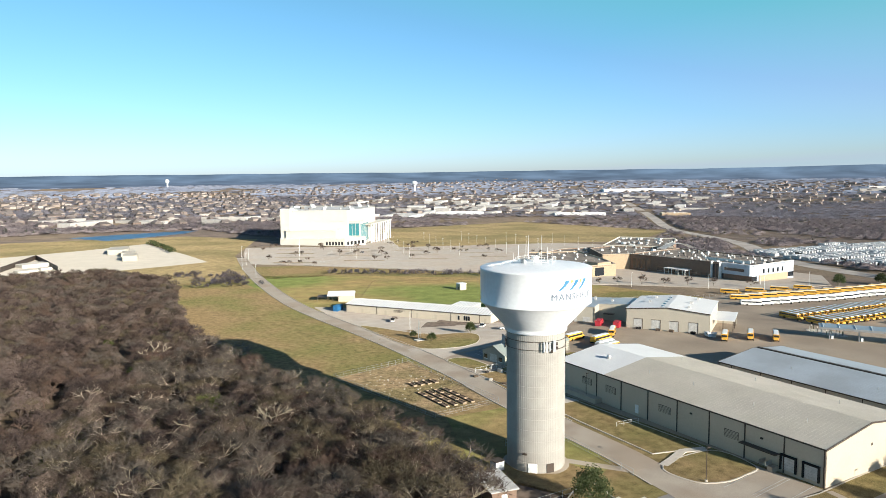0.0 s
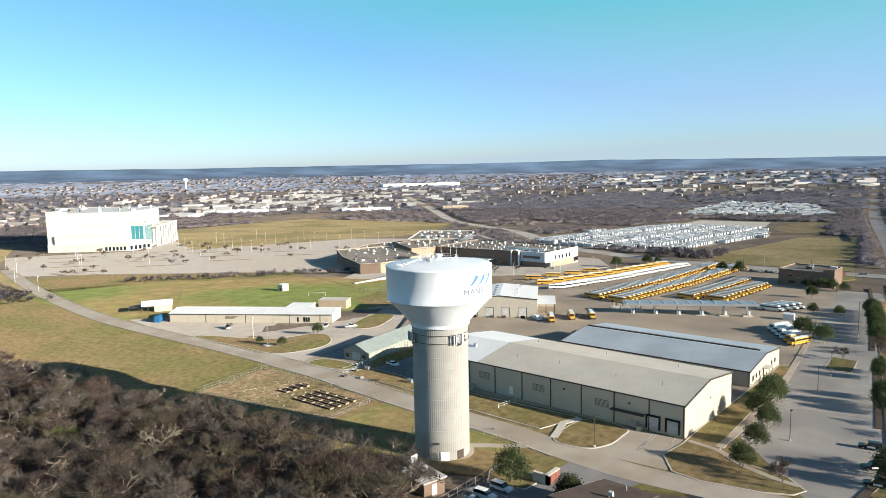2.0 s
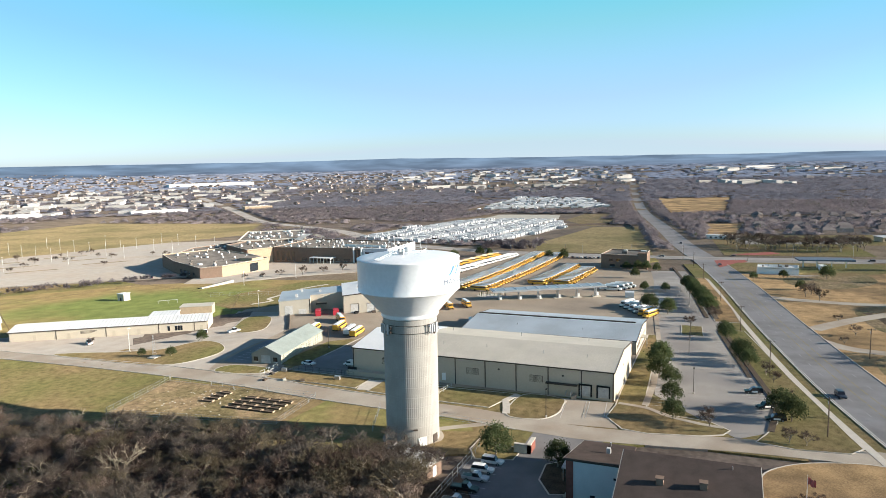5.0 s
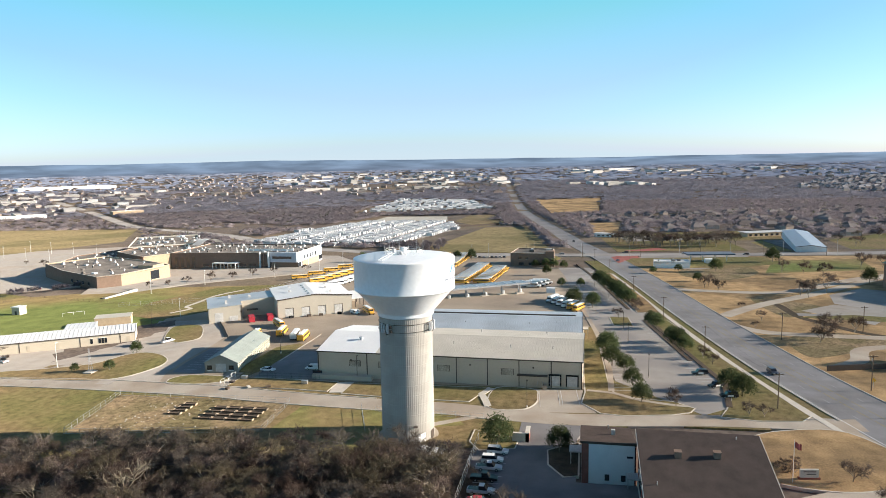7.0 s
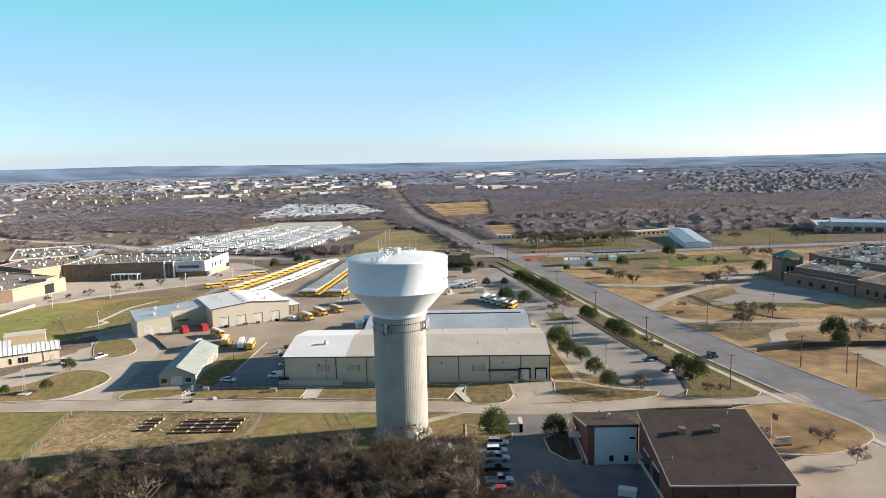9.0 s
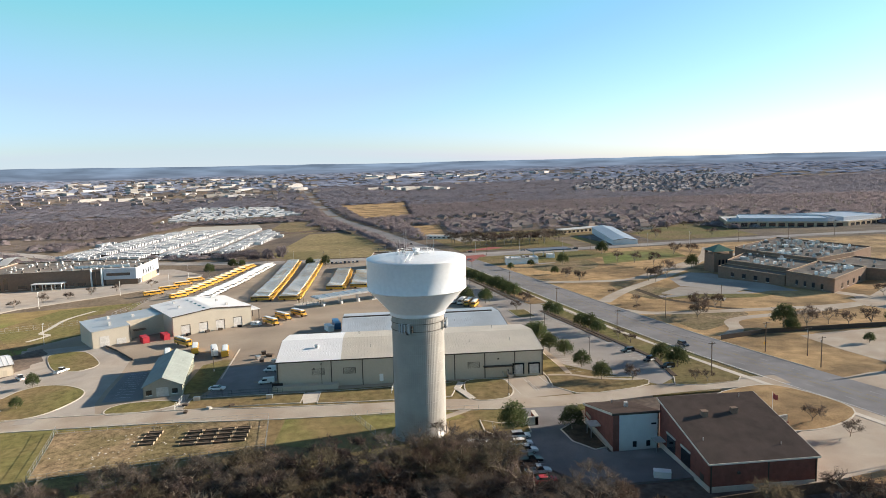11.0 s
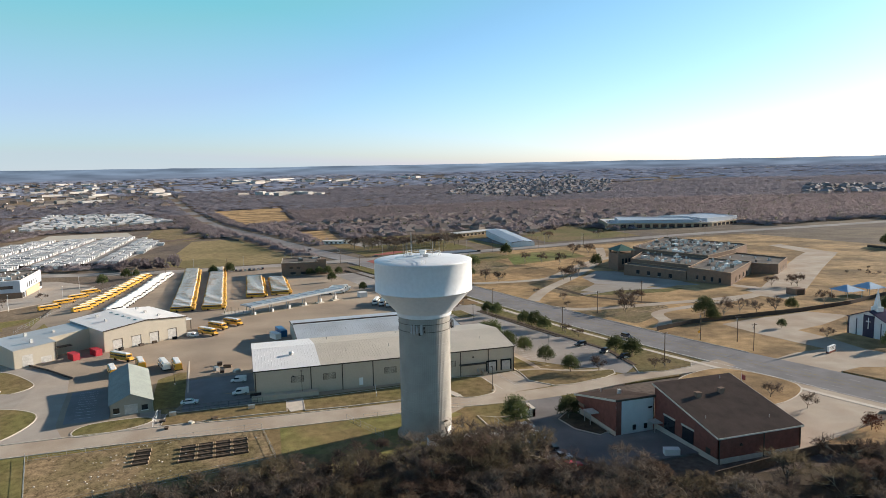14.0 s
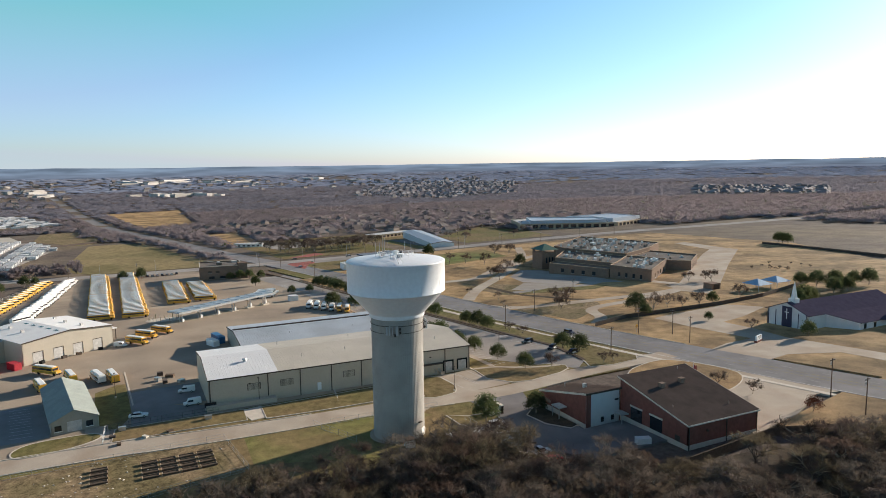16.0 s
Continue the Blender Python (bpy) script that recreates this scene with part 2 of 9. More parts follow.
def canopy_normals(m, share):
    """Twigs and leaves scatter light like a soft canopy: lean their normals upwards."""
    n, l = m.node_tree.nodes, m.node_tree.links
    geo = n.new("ShaderNodeNewGeometry")
    mix = n.new("ShaderNodeMix")
    mix.data_type = "VECTOR"
    mix.inputs["Factor"].default_value = share
    mix.inputs["B"].default_value = (0, 0, 1)
    l.new(geo.outputs["Normal"], mix.inputs["A"])
    norm = n.new("ShaderNodeVectorMath")
    norm.operation = "NORMALIZE"
    l.new(mix.outputs["Result"], norm.inputs[0])
    l.new(norm.outputs["Vector"], n["Principled BSDF"].inputs["Normal"])


def backlit(m, share):
    """Fine twigs scatter light forward as well: let some of it through."""
    n, l = m.node_tree.nodes, m.node_tree.links
    thin, mix = n.new("ShaderNodeBsdfTranslucent"), n.new("ShaderNodeMixShader")
    l.new(n["Principled BSDF"].inputs["Base Color"].links[0].from_socket, thin.inputs["Color"])
    mix.inputs[0].default_value = share
    l.new(n["Principled BSDF"].outputs[0], mix.inputs[1])
    l.new(thin.outputs[0], mix.inputs[2])
    l.new(mix.outputs[0], n["Material Output"].inputs["Surface"])


def open_crown(m, grain, share):
    """Bare crowns are mostly gaps between twigs: let light through in fine flecks."""
    n, l = m.node_tree.nodes, m.node_tree.links
    geo = n.new("ShaderNodeNewGeometry")
    fleck = n.new("ShaderNodeTexNoise")
    fleck.inputs["Scale"].default_value = grain
    fleck.inputs["Detail"].default_value = 1.0
    l.new(geo.outputs["Position"], fleck.inputs["Vector"])
    cut = n.new("ShaderNodeMath")
    cut.operation = "GREATER_THAN"
    cut.inputs[1].default_value = share
    l.new(fleck.outputs["Fac"], cut.inputs[0])
    l.new(cut.outputs[0], n["Principled BSDF"].inputs["Alpha"])


for _m in (brown_roof, slate_roof):
    _m.node_tree.nodes["Principled BSDF"].inputs["Specular IOR Level"].default_value = 0.0
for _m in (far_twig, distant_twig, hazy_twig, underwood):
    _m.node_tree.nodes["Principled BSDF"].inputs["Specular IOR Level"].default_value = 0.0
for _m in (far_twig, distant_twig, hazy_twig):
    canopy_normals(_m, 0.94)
for _m in (twig, grey_twig, olive_twig, purple_twig):
    canopy_normals(_m, 0.4)
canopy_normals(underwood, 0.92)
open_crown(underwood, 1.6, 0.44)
for _m in (twig, grey_twig, olive_twig, purple_twig, evergreen):
    backlit(_m, 0.35)
backlit(far_twig, 0.4)
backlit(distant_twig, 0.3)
canopy_normals(thicket_fill, 0.45)
open_crown(thicket_fill, 4.5, 0.53)
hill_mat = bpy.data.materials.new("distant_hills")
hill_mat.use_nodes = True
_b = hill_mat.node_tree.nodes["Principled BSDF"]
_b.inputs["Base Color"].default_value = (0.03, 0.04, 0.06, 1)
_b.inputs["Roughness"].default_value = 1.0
# the last land before the horizon: a blue glow stands for haze, paler with each kilometre, streaked with woods and
# fields
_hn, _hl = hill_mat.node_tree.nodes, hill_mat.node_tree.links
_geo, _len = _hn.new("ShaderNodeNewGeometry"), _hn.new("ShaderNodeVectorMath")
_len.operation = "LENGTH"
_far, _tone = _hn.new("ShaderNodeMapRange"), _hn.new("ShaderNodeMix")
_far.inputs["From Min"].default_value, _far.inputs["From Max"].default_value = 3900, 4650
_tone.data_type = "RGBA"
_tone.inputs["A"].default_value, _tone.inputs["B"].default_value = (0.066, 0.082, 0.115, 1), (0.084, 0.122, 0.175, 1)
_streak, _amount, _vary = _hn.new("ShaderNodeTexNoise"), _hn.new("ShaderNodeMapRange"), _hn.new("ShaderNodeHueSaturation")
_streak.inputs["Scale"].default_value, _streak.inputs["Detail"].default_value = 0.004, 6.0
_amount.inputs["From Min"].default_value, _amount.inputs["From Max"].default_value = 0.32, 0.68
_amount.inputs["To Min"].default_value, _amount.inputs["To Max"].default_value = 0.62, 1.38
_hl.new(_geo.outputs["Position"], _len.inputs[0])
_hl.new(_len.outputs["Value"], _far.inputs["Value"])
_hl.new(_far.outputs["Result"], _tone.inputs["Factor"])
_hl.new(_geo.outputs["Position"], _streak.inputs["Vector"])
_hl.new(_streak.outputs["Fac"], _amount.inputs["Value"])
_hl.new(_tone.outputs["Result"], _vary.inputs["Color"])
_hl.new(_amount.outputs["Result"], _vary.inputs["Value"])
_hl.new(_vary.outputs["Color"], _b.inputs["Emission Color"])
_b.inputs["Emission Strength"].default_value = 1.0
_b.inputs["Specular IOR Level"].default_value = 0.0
house_wall = island_mat("house_walls", (0.22, 0.165, 0.135), (0.45, 0.40, 0.36))
house_roof = island_mat("house_roofs", (0.10, 0.085, 0.08), (0.22, 0.195, 0.185))
# paler than house_roof: sun glint on far roofs put into the colour
glint_roofs = island_mat("sunlit_roofs", (0.12, 0.11, 0.11), (0.30, 0.29, 0.30))
shop_wall = island_mat("shop_walls", (0.32, 0.30, 0.275), (0.60, 0.58, 0.56))
trailer_white = island_mat("trailer_panels", (0.40, 0.41, 0.42), (0.66, 0.66, 0.655))
red_paving = mat("red_paving", (0.36, 0.13, 0.11), 0.9, 0.12, 0.5, 6.0, 0.05)

# ---- building helpers ----
BANK_X, BANK_Y = ((112, 0.0), (150, 1.0), (300, 1.0), (400, 0.0)), ((60, 0.0), (75, 0.15), (170, 1.0), (225, 1.0), (265, 0.0))
CUT_X = (112, 121.5, 131, 140.5, 150, 300, 325, 350, 375, 400)
CUT_Y = (60, 75, 94, 113, 132, 151, 170, 225, 235, 245, 255, 265)


def slope_at(v, stops):
    if v <= stops[0][0]:
        return stops[0][1]
    for (a, p), (b, q) in zip(stops, stops[1:]):
        if v <= b:
            return p + (q - p) * (v - a) / (b - a)
    return stops[-1][1]


def bank(x, y):
    """The bus yard stands on a low terrace."""
    return 2.1 * slope_at(x, BANK_X) * slope_at(y, BANK_Y)


def G(x, y):
    """Height of the gently sloping ground round the tower."""
    return -(0.032 * (x - 95.0) + 0.0138 * (y - 112.5)) + bank(x, y)


def T(x, y):
    """Height of the land far off: the slope runs out into a wide valley with a ridge all round."""
    dx, dy = x - 95.0, y - 112.5
    d = math.hypot(dx, dy)
    k = min(1.0, 1200.0 / max(d, 1.0))
    z = -(0.032 * dx * k + 0.0138 * dy * k)
    if d > 1200:
        u = (d - 1200) / 3500
        z += (52 - z) * u * u
    return z + bank(x, y)


def ob_from(name, bm, material, parent=None, label="", smooth=False):
    me = bpy.data.meshes.new(name)
    bm.to_mesh(me)
    bm.free()
    mats = material if isinstance(material, (list, tuple)) else [material]
    for m in mats:
        me.materials.append(m)
    if smooth:
        for p in me.polygons:
            p.use_smooth = True
    ob = new(name, me)
    if parent:
        ob.parent = parent
    if label:
        ob["label"] = label
    return ob


def part(name, bm, material, parent, label="", smooth=False):
    return ob_from(name, bm, material, parent, label, smooth)


def thing(name, x, y, label, category, group="", kind="", rz=0.0, z=None):
    e = new(name)
    e.empty_display_size = 0.5
    e.matrix_basis = pose(x, y, G(x, y) if z is None else z, 0, 0, rz)
    return tagged(e, label, category, group, kind)


def box(bm, x0, x1, y0, y1, z0, z1, mi=0, m=None):
    vs = [bm.verts.new((x, y, z)) for z in (z0, z1) for x, y in ((x0, y0), (x1, y0), (x1, y1), (x0, y1))]
    if m is not None:
        for v in vs:
            v.co = m @ v.co
    fs = [(3, 2, 1, 0), (4, 5, 6, 7), (0, 1, 5, 4), (1, 2, 6, 5), (2, 3, 7, 6), (3, 0, 4, 7)]
    for f in fs:
        bm.faces.new([vs[i] for i in f]).material_index = mi
    return vs


def boxes(*rows):
    bm = bmesh.new()
    for r in rows:
        box(bm, *r)
    return bm


def prism(bm, pts, z0, z1, mi=0):
    """Upright prism over a plan outline, counter-clockwise."""
    a = [bm.verts.new((x, y, z0)) for x, y in pts]
    b = [bm.verts.new((x, y, z1)) for x, y in pts]
    n = len(pts)
    bm.faces.new(a[::-1]).material_index = mi
    bm.faces.new(b).material_index = mi
    for i in range(n):
        bm.faces.new((a[i], a[(i + 1) % n], b[(i + 1) % n], b[i])).material_index = mi


def tube(bm, pts, r0, r1=None, n=6, mi=0, cap=True):
    """Tapered tube along a line of points."""
    r1 = r0 if r1 is None else r1
    rings = []
    for i, p in enumerate(pts):
        p = Vector(p)
        d = (Vector(pts[min(i + 1, len(pts) - 1)]) - Vector(pts[max(i - 1, 0)])).normalized()
        u = d.orthogonal().normalized() if abs(d.z) < 0.95 else Vector((1, 0, 0))
        u = (u - d * u.dot(d)).normalized()
        w = d.cross(u)
        r = r0 + (r1 - r0) * i / max(1, len(pts) - 1)
        rings.append([bm.verts.new(p + (u * math.cos(2 * math.pi * k / n) + w * math.sin(2 * math.pi * k / n)) * r) for k in range(n)])
    for a, b in zip(rings, rings[1:]):
        for k in range(n):
            bm.faces.new((a[k], a[(k + 1) % n], b[(k + 1) % n], b[k])).material_index = mi
    if cap:
        bm.faces.new(rings[-1]).material_index = mi
        bm.faces.new(rings[0][::-1]).material_index = mi


def lathe(bm, prof, n=64, mi=0, close=True):
    rings = [[bm.verts.new((r * math.cos(2 * math.pi * k / n), r * math.sin(2 * math.pi * k / n), z)) for k in range(n)] for r, z in prof]
    for a, b in zip(rings, rings[1:]):
        for k in range(n):
            bm.faces.new((a[k], a[(k + 1) % n], b[(k + 1) % n], b[k])).material_index = mi
    if close:
        bm.faces.new(rings[-1]).material_index = mi
        bm.faces.new(rings[0][::-1]).material_index = mi


def ccw(pts):
    s = sum(a[0] * b[1] - b[0] * a[1] for a, b in zip(pts, pts[1:] + pts[:1]))
    return pts if s > 0 else pts[::-1]


def smooth_line(pts, closed=False, n=6):
    """Catmull-Rom through plan points."""
    out = []
    m = len(pts)
    for i in range(m if closed else m - 1):
        p = [Vector(pts[(i + k) % m]) if closed else Vector(pts[min(max(i + k, 0), m - 1)]) for k in (-1, 0, 1, 2)]
        for s in range(n):
            t = s / n
            out.append(tuple(0.5 * ((2 * p[1]) + (p[2] - p[0]) * t + (2 * p[0] - 5 * p[1] + 4 * p[2] - p[3]) * t * t + (3 * p[1] - p[0] - 3 * p[2] + p[3]) * t ** 3)))
    if not closed:
        out.append(tuple(pts[-1]))
    return out


def sheet(name, pts, lift, material, label="", category="", depth=0.6, height=None, parent=None):
    """A paved or planted sheet that follows the ground, with thickness."""
    f = height or G
    pts = ccw(list(pts))
    bm = bmesh.new()
    bm.faces.new([bm.verts.new((x, y, 0)) for x, y in pts])
    bm.normal_update()
    bmesh.ops.triangulate(bm, faces=bm.faces[:])
    xs, ys = [p[0] for p in pts], [p[1] for p in pts]
    if max(xs) > 112 and max(ys) > 60 and min(xs) < 400 and min(ys) < 265:
        for axis, cuts, vals in ((0, CUT_X, xs), (1, CUT_Y, ys)):
            for c in cuts:
                if min(vals) < c < max(vals):
                    co, no = ((c, 0, 0), (1, 0, 0)) if axis == 0 else ((0, c, 0), (0, 1, 0))
                    bmesh.ops.bisect_plane(bm, geom=bm.verts[:] + bm.edges[:] + bm.faces[:], dist=0.001, plane_co=co, plane_no=no)
    rim = [(q.link_loops[0].link_loop_next.vert, q.link_loops[0].vert) for q in bm.edges if len(q.link_loops) == 1]
    low = {}
    for v in {v for pair in rim for v in pair}:
        low[v] = bm.verts.new((v.co.x, v.co.y, f(v.co.x, v.co.y) - depth))
    under = set(low.values())
    for v in bm.verts:
        if v not in under:
            v.co.z = f(v.co.x, v.co.y) + lift
    for a, b in rim:
        bm.faces.new((a, b, low[b], low[a]))
    ob = ob_from(name, bm, material, parent)
    if not parent:
        tagged(ob, label, category, kind="structure")
    return ob


def offset_line(line, w):
    a = []
    for i, p in enumerate(line):
        q0, q1 = line[max(i - 1, 0)], line[min(i + 1, len(line) - 1)]
        d = Vector((q1[0] - q0[0], q1[1] - q0[1])).normalized()
        a.append((p[0] - d.y * w, p[1] + d.x * w))
    return a


def ribbon(name, line, width, lift, material, label="", category="", depth=0.5, height=None, parent=None, shift=0.0):
    """A strip along a plan line: road, kerb, marking."""
    f = height or G
    fine = []
    for p, q in zip(line, line[1:]):
        k = max(1, int(math.hypot(q[0] - p[0], q[1] - p[1]) / 9.5)) if max(p[0], q[0]) < 420 else 1
        fine += [(p[0] + (q[0] - p[0]) * i / k, p[1] + (q[1] - p[1]) * i / k) for i in range(k)]
    line = fine + [tuple(line[-1])]
    a, b = offset_line(line, shift + width / 2), offset_line(line, shift - width / 2)
    bm = bmesh.new()
    rows = []
    for p, q in zip(a, b):
        rows.append([bm.verts.new((p[0], p[1], f(*p) - depth)), bm.verts.new((p[0], p[1], f(*p) + lift)),
                     bm.verts.new((q[0], q[1], f(*q) + lift)), bm.verts.new((q[0], q[1], f(*q) - depth))])
    for r, s in zip(rows, rows[1:]):
        for i in range(3):
            bm.faces.new((r[i], r[i + 1], s[i + 1], s[i]))
    bm.faces.new(rows[0])
    bm.faces.new(rows[-1][::-1])
    ob = ob_from(name, bm, material, parent)
    if not parent:
        tagged(ob, label, category, kind="structure")
    return ob


def raw_mesh(name, verts, faces_tri, material, smooth=False):
    """A large mesh straight from arrays of corners and triangles."""
    me = bpy.data.meshes.new(name)
    v = np.asarray(verts, dtype=np.float32).reshape(-1, 3)
    f = np.asarray(faces_tri, dtype=np.int32).reshape(-1, 3)
    me.vertices.add(len(v))
    me.vertices.foreach_set("co", v.ravel())
    me.loops.add(len(f) * 3)
    me.loops.foreach_set("vertex_index", f.ravel())
    me.polygons.add(len(f))
    me.polygons.foreach_set("loop_start", np.arange(0, len(f) * 3, 3, dtype=np.int32))
    me.polygons.foreach_set("use_smooth", np.full(len(f), smooth, dtype=bool))
    me.update()
    for m in material if isinstance(material, (list, tuple)) else [material]:
        me.materials.append(m)
    return me

# ---- land ----
def build_ground():
    rings = [0, 40, 90, 150, 220, 300, 400, 500, 620, 760, 900, 1050, 1200, 1400, 1600, 1850, 2100, 2400, 2700, 3000, 3300, 3600, 3900, 4200, 4450, 4700]
    n = 120
    bm = bmesh.new()
    grid = []
    for r in rings:
        row = []
        for k in range(n):
            a = 2 * math.pi * k / n
            x, y = 95 + r * math.cos(a), 112.5 + r * math.sin(a)
            z = T(x, y) - (0.45 if r < 420 else 0.0)
            if r > 3950:
                z -= 14.0
            row.append(bm.verts.new((x, y, z)))
        grid.append(row)
    c = grid[0][0]
    for i in range(1, len(rings)):
        for k in range(n):
            k2 = (k + 1) % n
            if i == 1:
                bm.faces.new((c, grid[1][k], grid[1][k2]))
            else:
                bm.faces.new((grid[i - 1][k], grid[i][k], grid[i][k2], grid[i - 1][k2]))
    for v in grid[0][1:]:
        bm.verts.remove(v)
    ob = ob_from("ground", bm, grass_far, smooth=True)
    tagged(ob, "rolling land with brown winter grass", "ground", kind="structure")
    return ob


build_ground()


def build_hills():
    """The line of hills that closes the horizon, its blue haze a glow of the material."""
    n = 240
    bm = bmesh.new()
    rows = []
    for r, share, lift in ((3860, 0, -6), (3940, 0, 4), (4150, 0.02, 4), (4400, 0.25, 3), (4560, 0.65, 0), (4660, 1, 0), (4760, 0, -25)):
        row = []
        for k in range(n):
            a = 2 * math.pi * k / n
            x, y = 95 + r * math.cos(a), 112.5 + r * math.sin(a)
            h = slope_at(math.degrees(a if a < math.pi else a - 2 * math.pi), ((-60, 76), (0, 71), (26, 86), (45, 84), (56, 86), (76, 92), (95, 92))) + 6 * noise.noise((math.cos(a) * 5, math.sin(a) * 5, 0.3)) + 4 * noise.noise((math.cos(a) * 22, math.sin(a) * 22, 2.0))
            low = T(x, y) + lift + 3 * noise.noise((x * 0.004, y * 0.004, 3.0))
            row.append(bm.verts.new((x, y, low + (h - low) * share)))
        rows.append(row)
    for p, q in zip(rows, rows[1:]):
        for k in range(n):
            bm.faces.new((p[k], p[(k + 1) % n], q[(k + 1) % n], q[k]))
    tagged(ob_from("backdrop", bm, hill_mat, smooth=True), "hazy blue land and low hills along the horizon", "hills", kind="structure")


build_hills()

ROAD = smooth_line([(20, -24), (64, -11), (95, -4), (123, 2.5), (177, 13), (266, 25.5), (375, 39), (500, 58), (620, 80), (900, 122), (1500, 215), (2300, 320), (3300, 450)], n=5)
SERVICE = smooth_line([(178, 640), (171, 612), (149, 509), (134.4, 421), (126.5, 354), (125.5, 306), (126.4, 264), (125, 220.5), (123.4, 184.8), (121, 164.1), (119, 138.6), (117.6, 110), (115, 94), (113.5, 79), (114.4, 65), (117, 44), (117.7, 24), (118, 8)], n=5)
CROSS = smooth_line([(1700, 1600), (1300, 1150), (1000, 830), (800, 560), (640, 410), (570, 310), (535, 220), (522, 150), (515, 60), (515, -60), (525, -200), (528, -330), (515, -480), (500, -900)], n=4)

# planted and paved sheets, lowest first
sheet("lawn", [(56, 480), (56, 150), (84, 118), (112, 60), (112, 30), (150, 30), (150, 485)], 0.02, lawn, "patchy green and tan winter lawn", "lawn")
sheet("lawn", [(128, 500), (128, 330), (212.1, 253.1), (252.1, 230.1), (344.3, 261.7), (330, 330), (290, 400), (200, 470)], 0.03, green_field, "green paddock with brown patches", "lawn")
sheet("lawn", [(150, 505), (140, 470), (200, 470), (290, 400), (300, 430), (200, 545), (160, 560)], 0.03, lawn, "pale grass strip before the parking lot", "lawn")
sheet("lawn", [(36, 40), (54, 34), (62, -4), (64, -24), (95, -16), (177, 0), (266, 12), (375, 26), (500, 44), (500, -330), (330, -330), (150, -240), (60, -150)], 0.02, dry_lawn, "dry golden grass with bare soil patches", "lawn")
sheet("lawn", [(535, 100), (880, 150), (885, 208), (590, 222), (545, 195)], 0.02, rough_field, "dry grass field beside the crossing", "lawn", height=T)
sheet("lawn", [(1211, 127), (1264, 46), (1760, 31), (1723, 195)], 0.3, dry_lawn, "distant dry hay field", "lawn", height=T)
sheet("lawn", [(370, 690), (700, 640), (950, 800), (900, 1150), (520, 1050)], 0.05, rough_field, "brown field beyond the parking lot", "lawn", height=T)
sheet("lawn", [(-60, 470), (150, 480), (176, 660), (270, 900), (200, 1000), (-160, 920)], 0.03, rough_field, "dry meadow by the pond", "lawn", height=T)
sheet("leaf_litter", [(-170, 6), (20, 10), (40, 24), (45, 50), (48, 72), (59, 88), (74, 96), (81, 108), (81, 124), (82, 150), (78, 175), (70, 205), (67, 240), (65, 300), (69, 360), (80, 430), (90, 462), (72, 548), (-170, 556)], 0.035, litter, "brown fallen leaves under bare trees", "leaf litter")
sheet("pavement", [(-60, 560), (26, 562), (99, 594), (141, 616), (140, 690), (136, 760), (129, 872), (60, 800), (-14, 742), (-90, 690)], 0.06, white_pad, "pale levelled gravel pad", "pavement", height=T)
sheet("water", [(58, 1028), (94, 948), (157, 1010), (215, 1080), (252, 1160), (222, 1146), (130, 1086)], 0.05, water_mat, "dark blue pond water", "pond", height=T)
sheet("pavement", [(165, 585), (215, 540), (290, 455), (330, 400), (395, 440), (560, 430), (640, 560), (520, 760), (420, 830), (330, 720), (215, 760), (190, 680)], 0.04, lot_concrete, "wide pale grey parking lot paving", "parking lot", height=T)
sheet("pavement", [(300, 375), (310, 345), (345, 330), (410, 262), (470, 255), (520, 290), (525, 330), (380, 420)], 0.045, lot_concrete, "pale paving round the school", "pavement")
sheet("pavement", [(132, 340), (125.6, 220.2), (128.1, 198.1), (128.4, 158.8), (136.1, 156.4), (139.5, 70.0), (179.2, 70.0), (238.9, 70.0), (269.3, 66.0), (420, 86), (425, 92), (520, 128), (530, 205), (470, 240), (379.8, 261.9), (297.4, 256.7), (240, 275), (204.2, 261.4), (165, 320)], 0.05, yard, "stained tan concrete yard", "pavement")
sheet("pavement", [(121, 44), (135, 28), (215, 38), (300, 50), (365, 59), (430, 70), (430, 92), (383.4, 86.0), (297.8, 78.0), (204.3, 68.0), (149.6, 65.0), (132, 52)], 0.06, lot_asphalt, "striped pale grey car park paving", "parking lot")
sheet("pavement", [(60, 85), (60, 62), (76, 62), (76, 76), (100, 76), (112, 72), (113.9, 90.0), (99, 90), (92, 98), (84, 100)], 0.05, dark_asphalt, "dark asphalt yard by the brick building", "parking lot")
sheet("pavement", [(52, 44), (56, 24), (64, 6), (62, -2), (118, 10), (112, 26), (82, 22), (74, 36), (60, 42)], 0.05, concrete, "pale concrete apron to the road", "pavement")
sheet("pavement", [(271, -22), (288, -41), (268, -68), (257, -52), (241, -41), (260, -30)], 0.05, lot_concrete, "pale school car park paving", "parking lot")
sheet("pavement", [(316, -48), (338, -70), (330, -80), (272, -88), (254, -88), (268, -60), (290, -42)], 0.054, lot_asphalt, "grey paving before the second school", "parking lot")
sheet("pavement", [(229, -96), (223, -99), (277, -165), (322, -222), (340, -248), (396, -266), (396, -278), (336, -264), (326, -264), (269, -190), (211, -118), (196, -94), (210, -90)], 0.078, concrete, "pale drive behind the second school", "drive")
ribbon("drive", smooth_line([(338, 32), (328, 10), (323, -25), (345, -52), (375, -82), (398, -114), (424, -160)], n=5), 8, 0.06, concrete, "pale concrete school drive", "drive")
ribbon("drive", smooth_line([(240, 16), (227, 8), (221, -4), (217, -36), (214, -79), (222, -104), (250, -100)], n=5), 6.5, 0.062, concrete, "pale concrete school drive", "drive")
sheet("bare_soil", smooth_line([(306, -9), (296, -24), (281, -34), (262, -22), (256, -12), (276, -8)], True), 0.04, dirt, "bare brown soil patch", "soil")
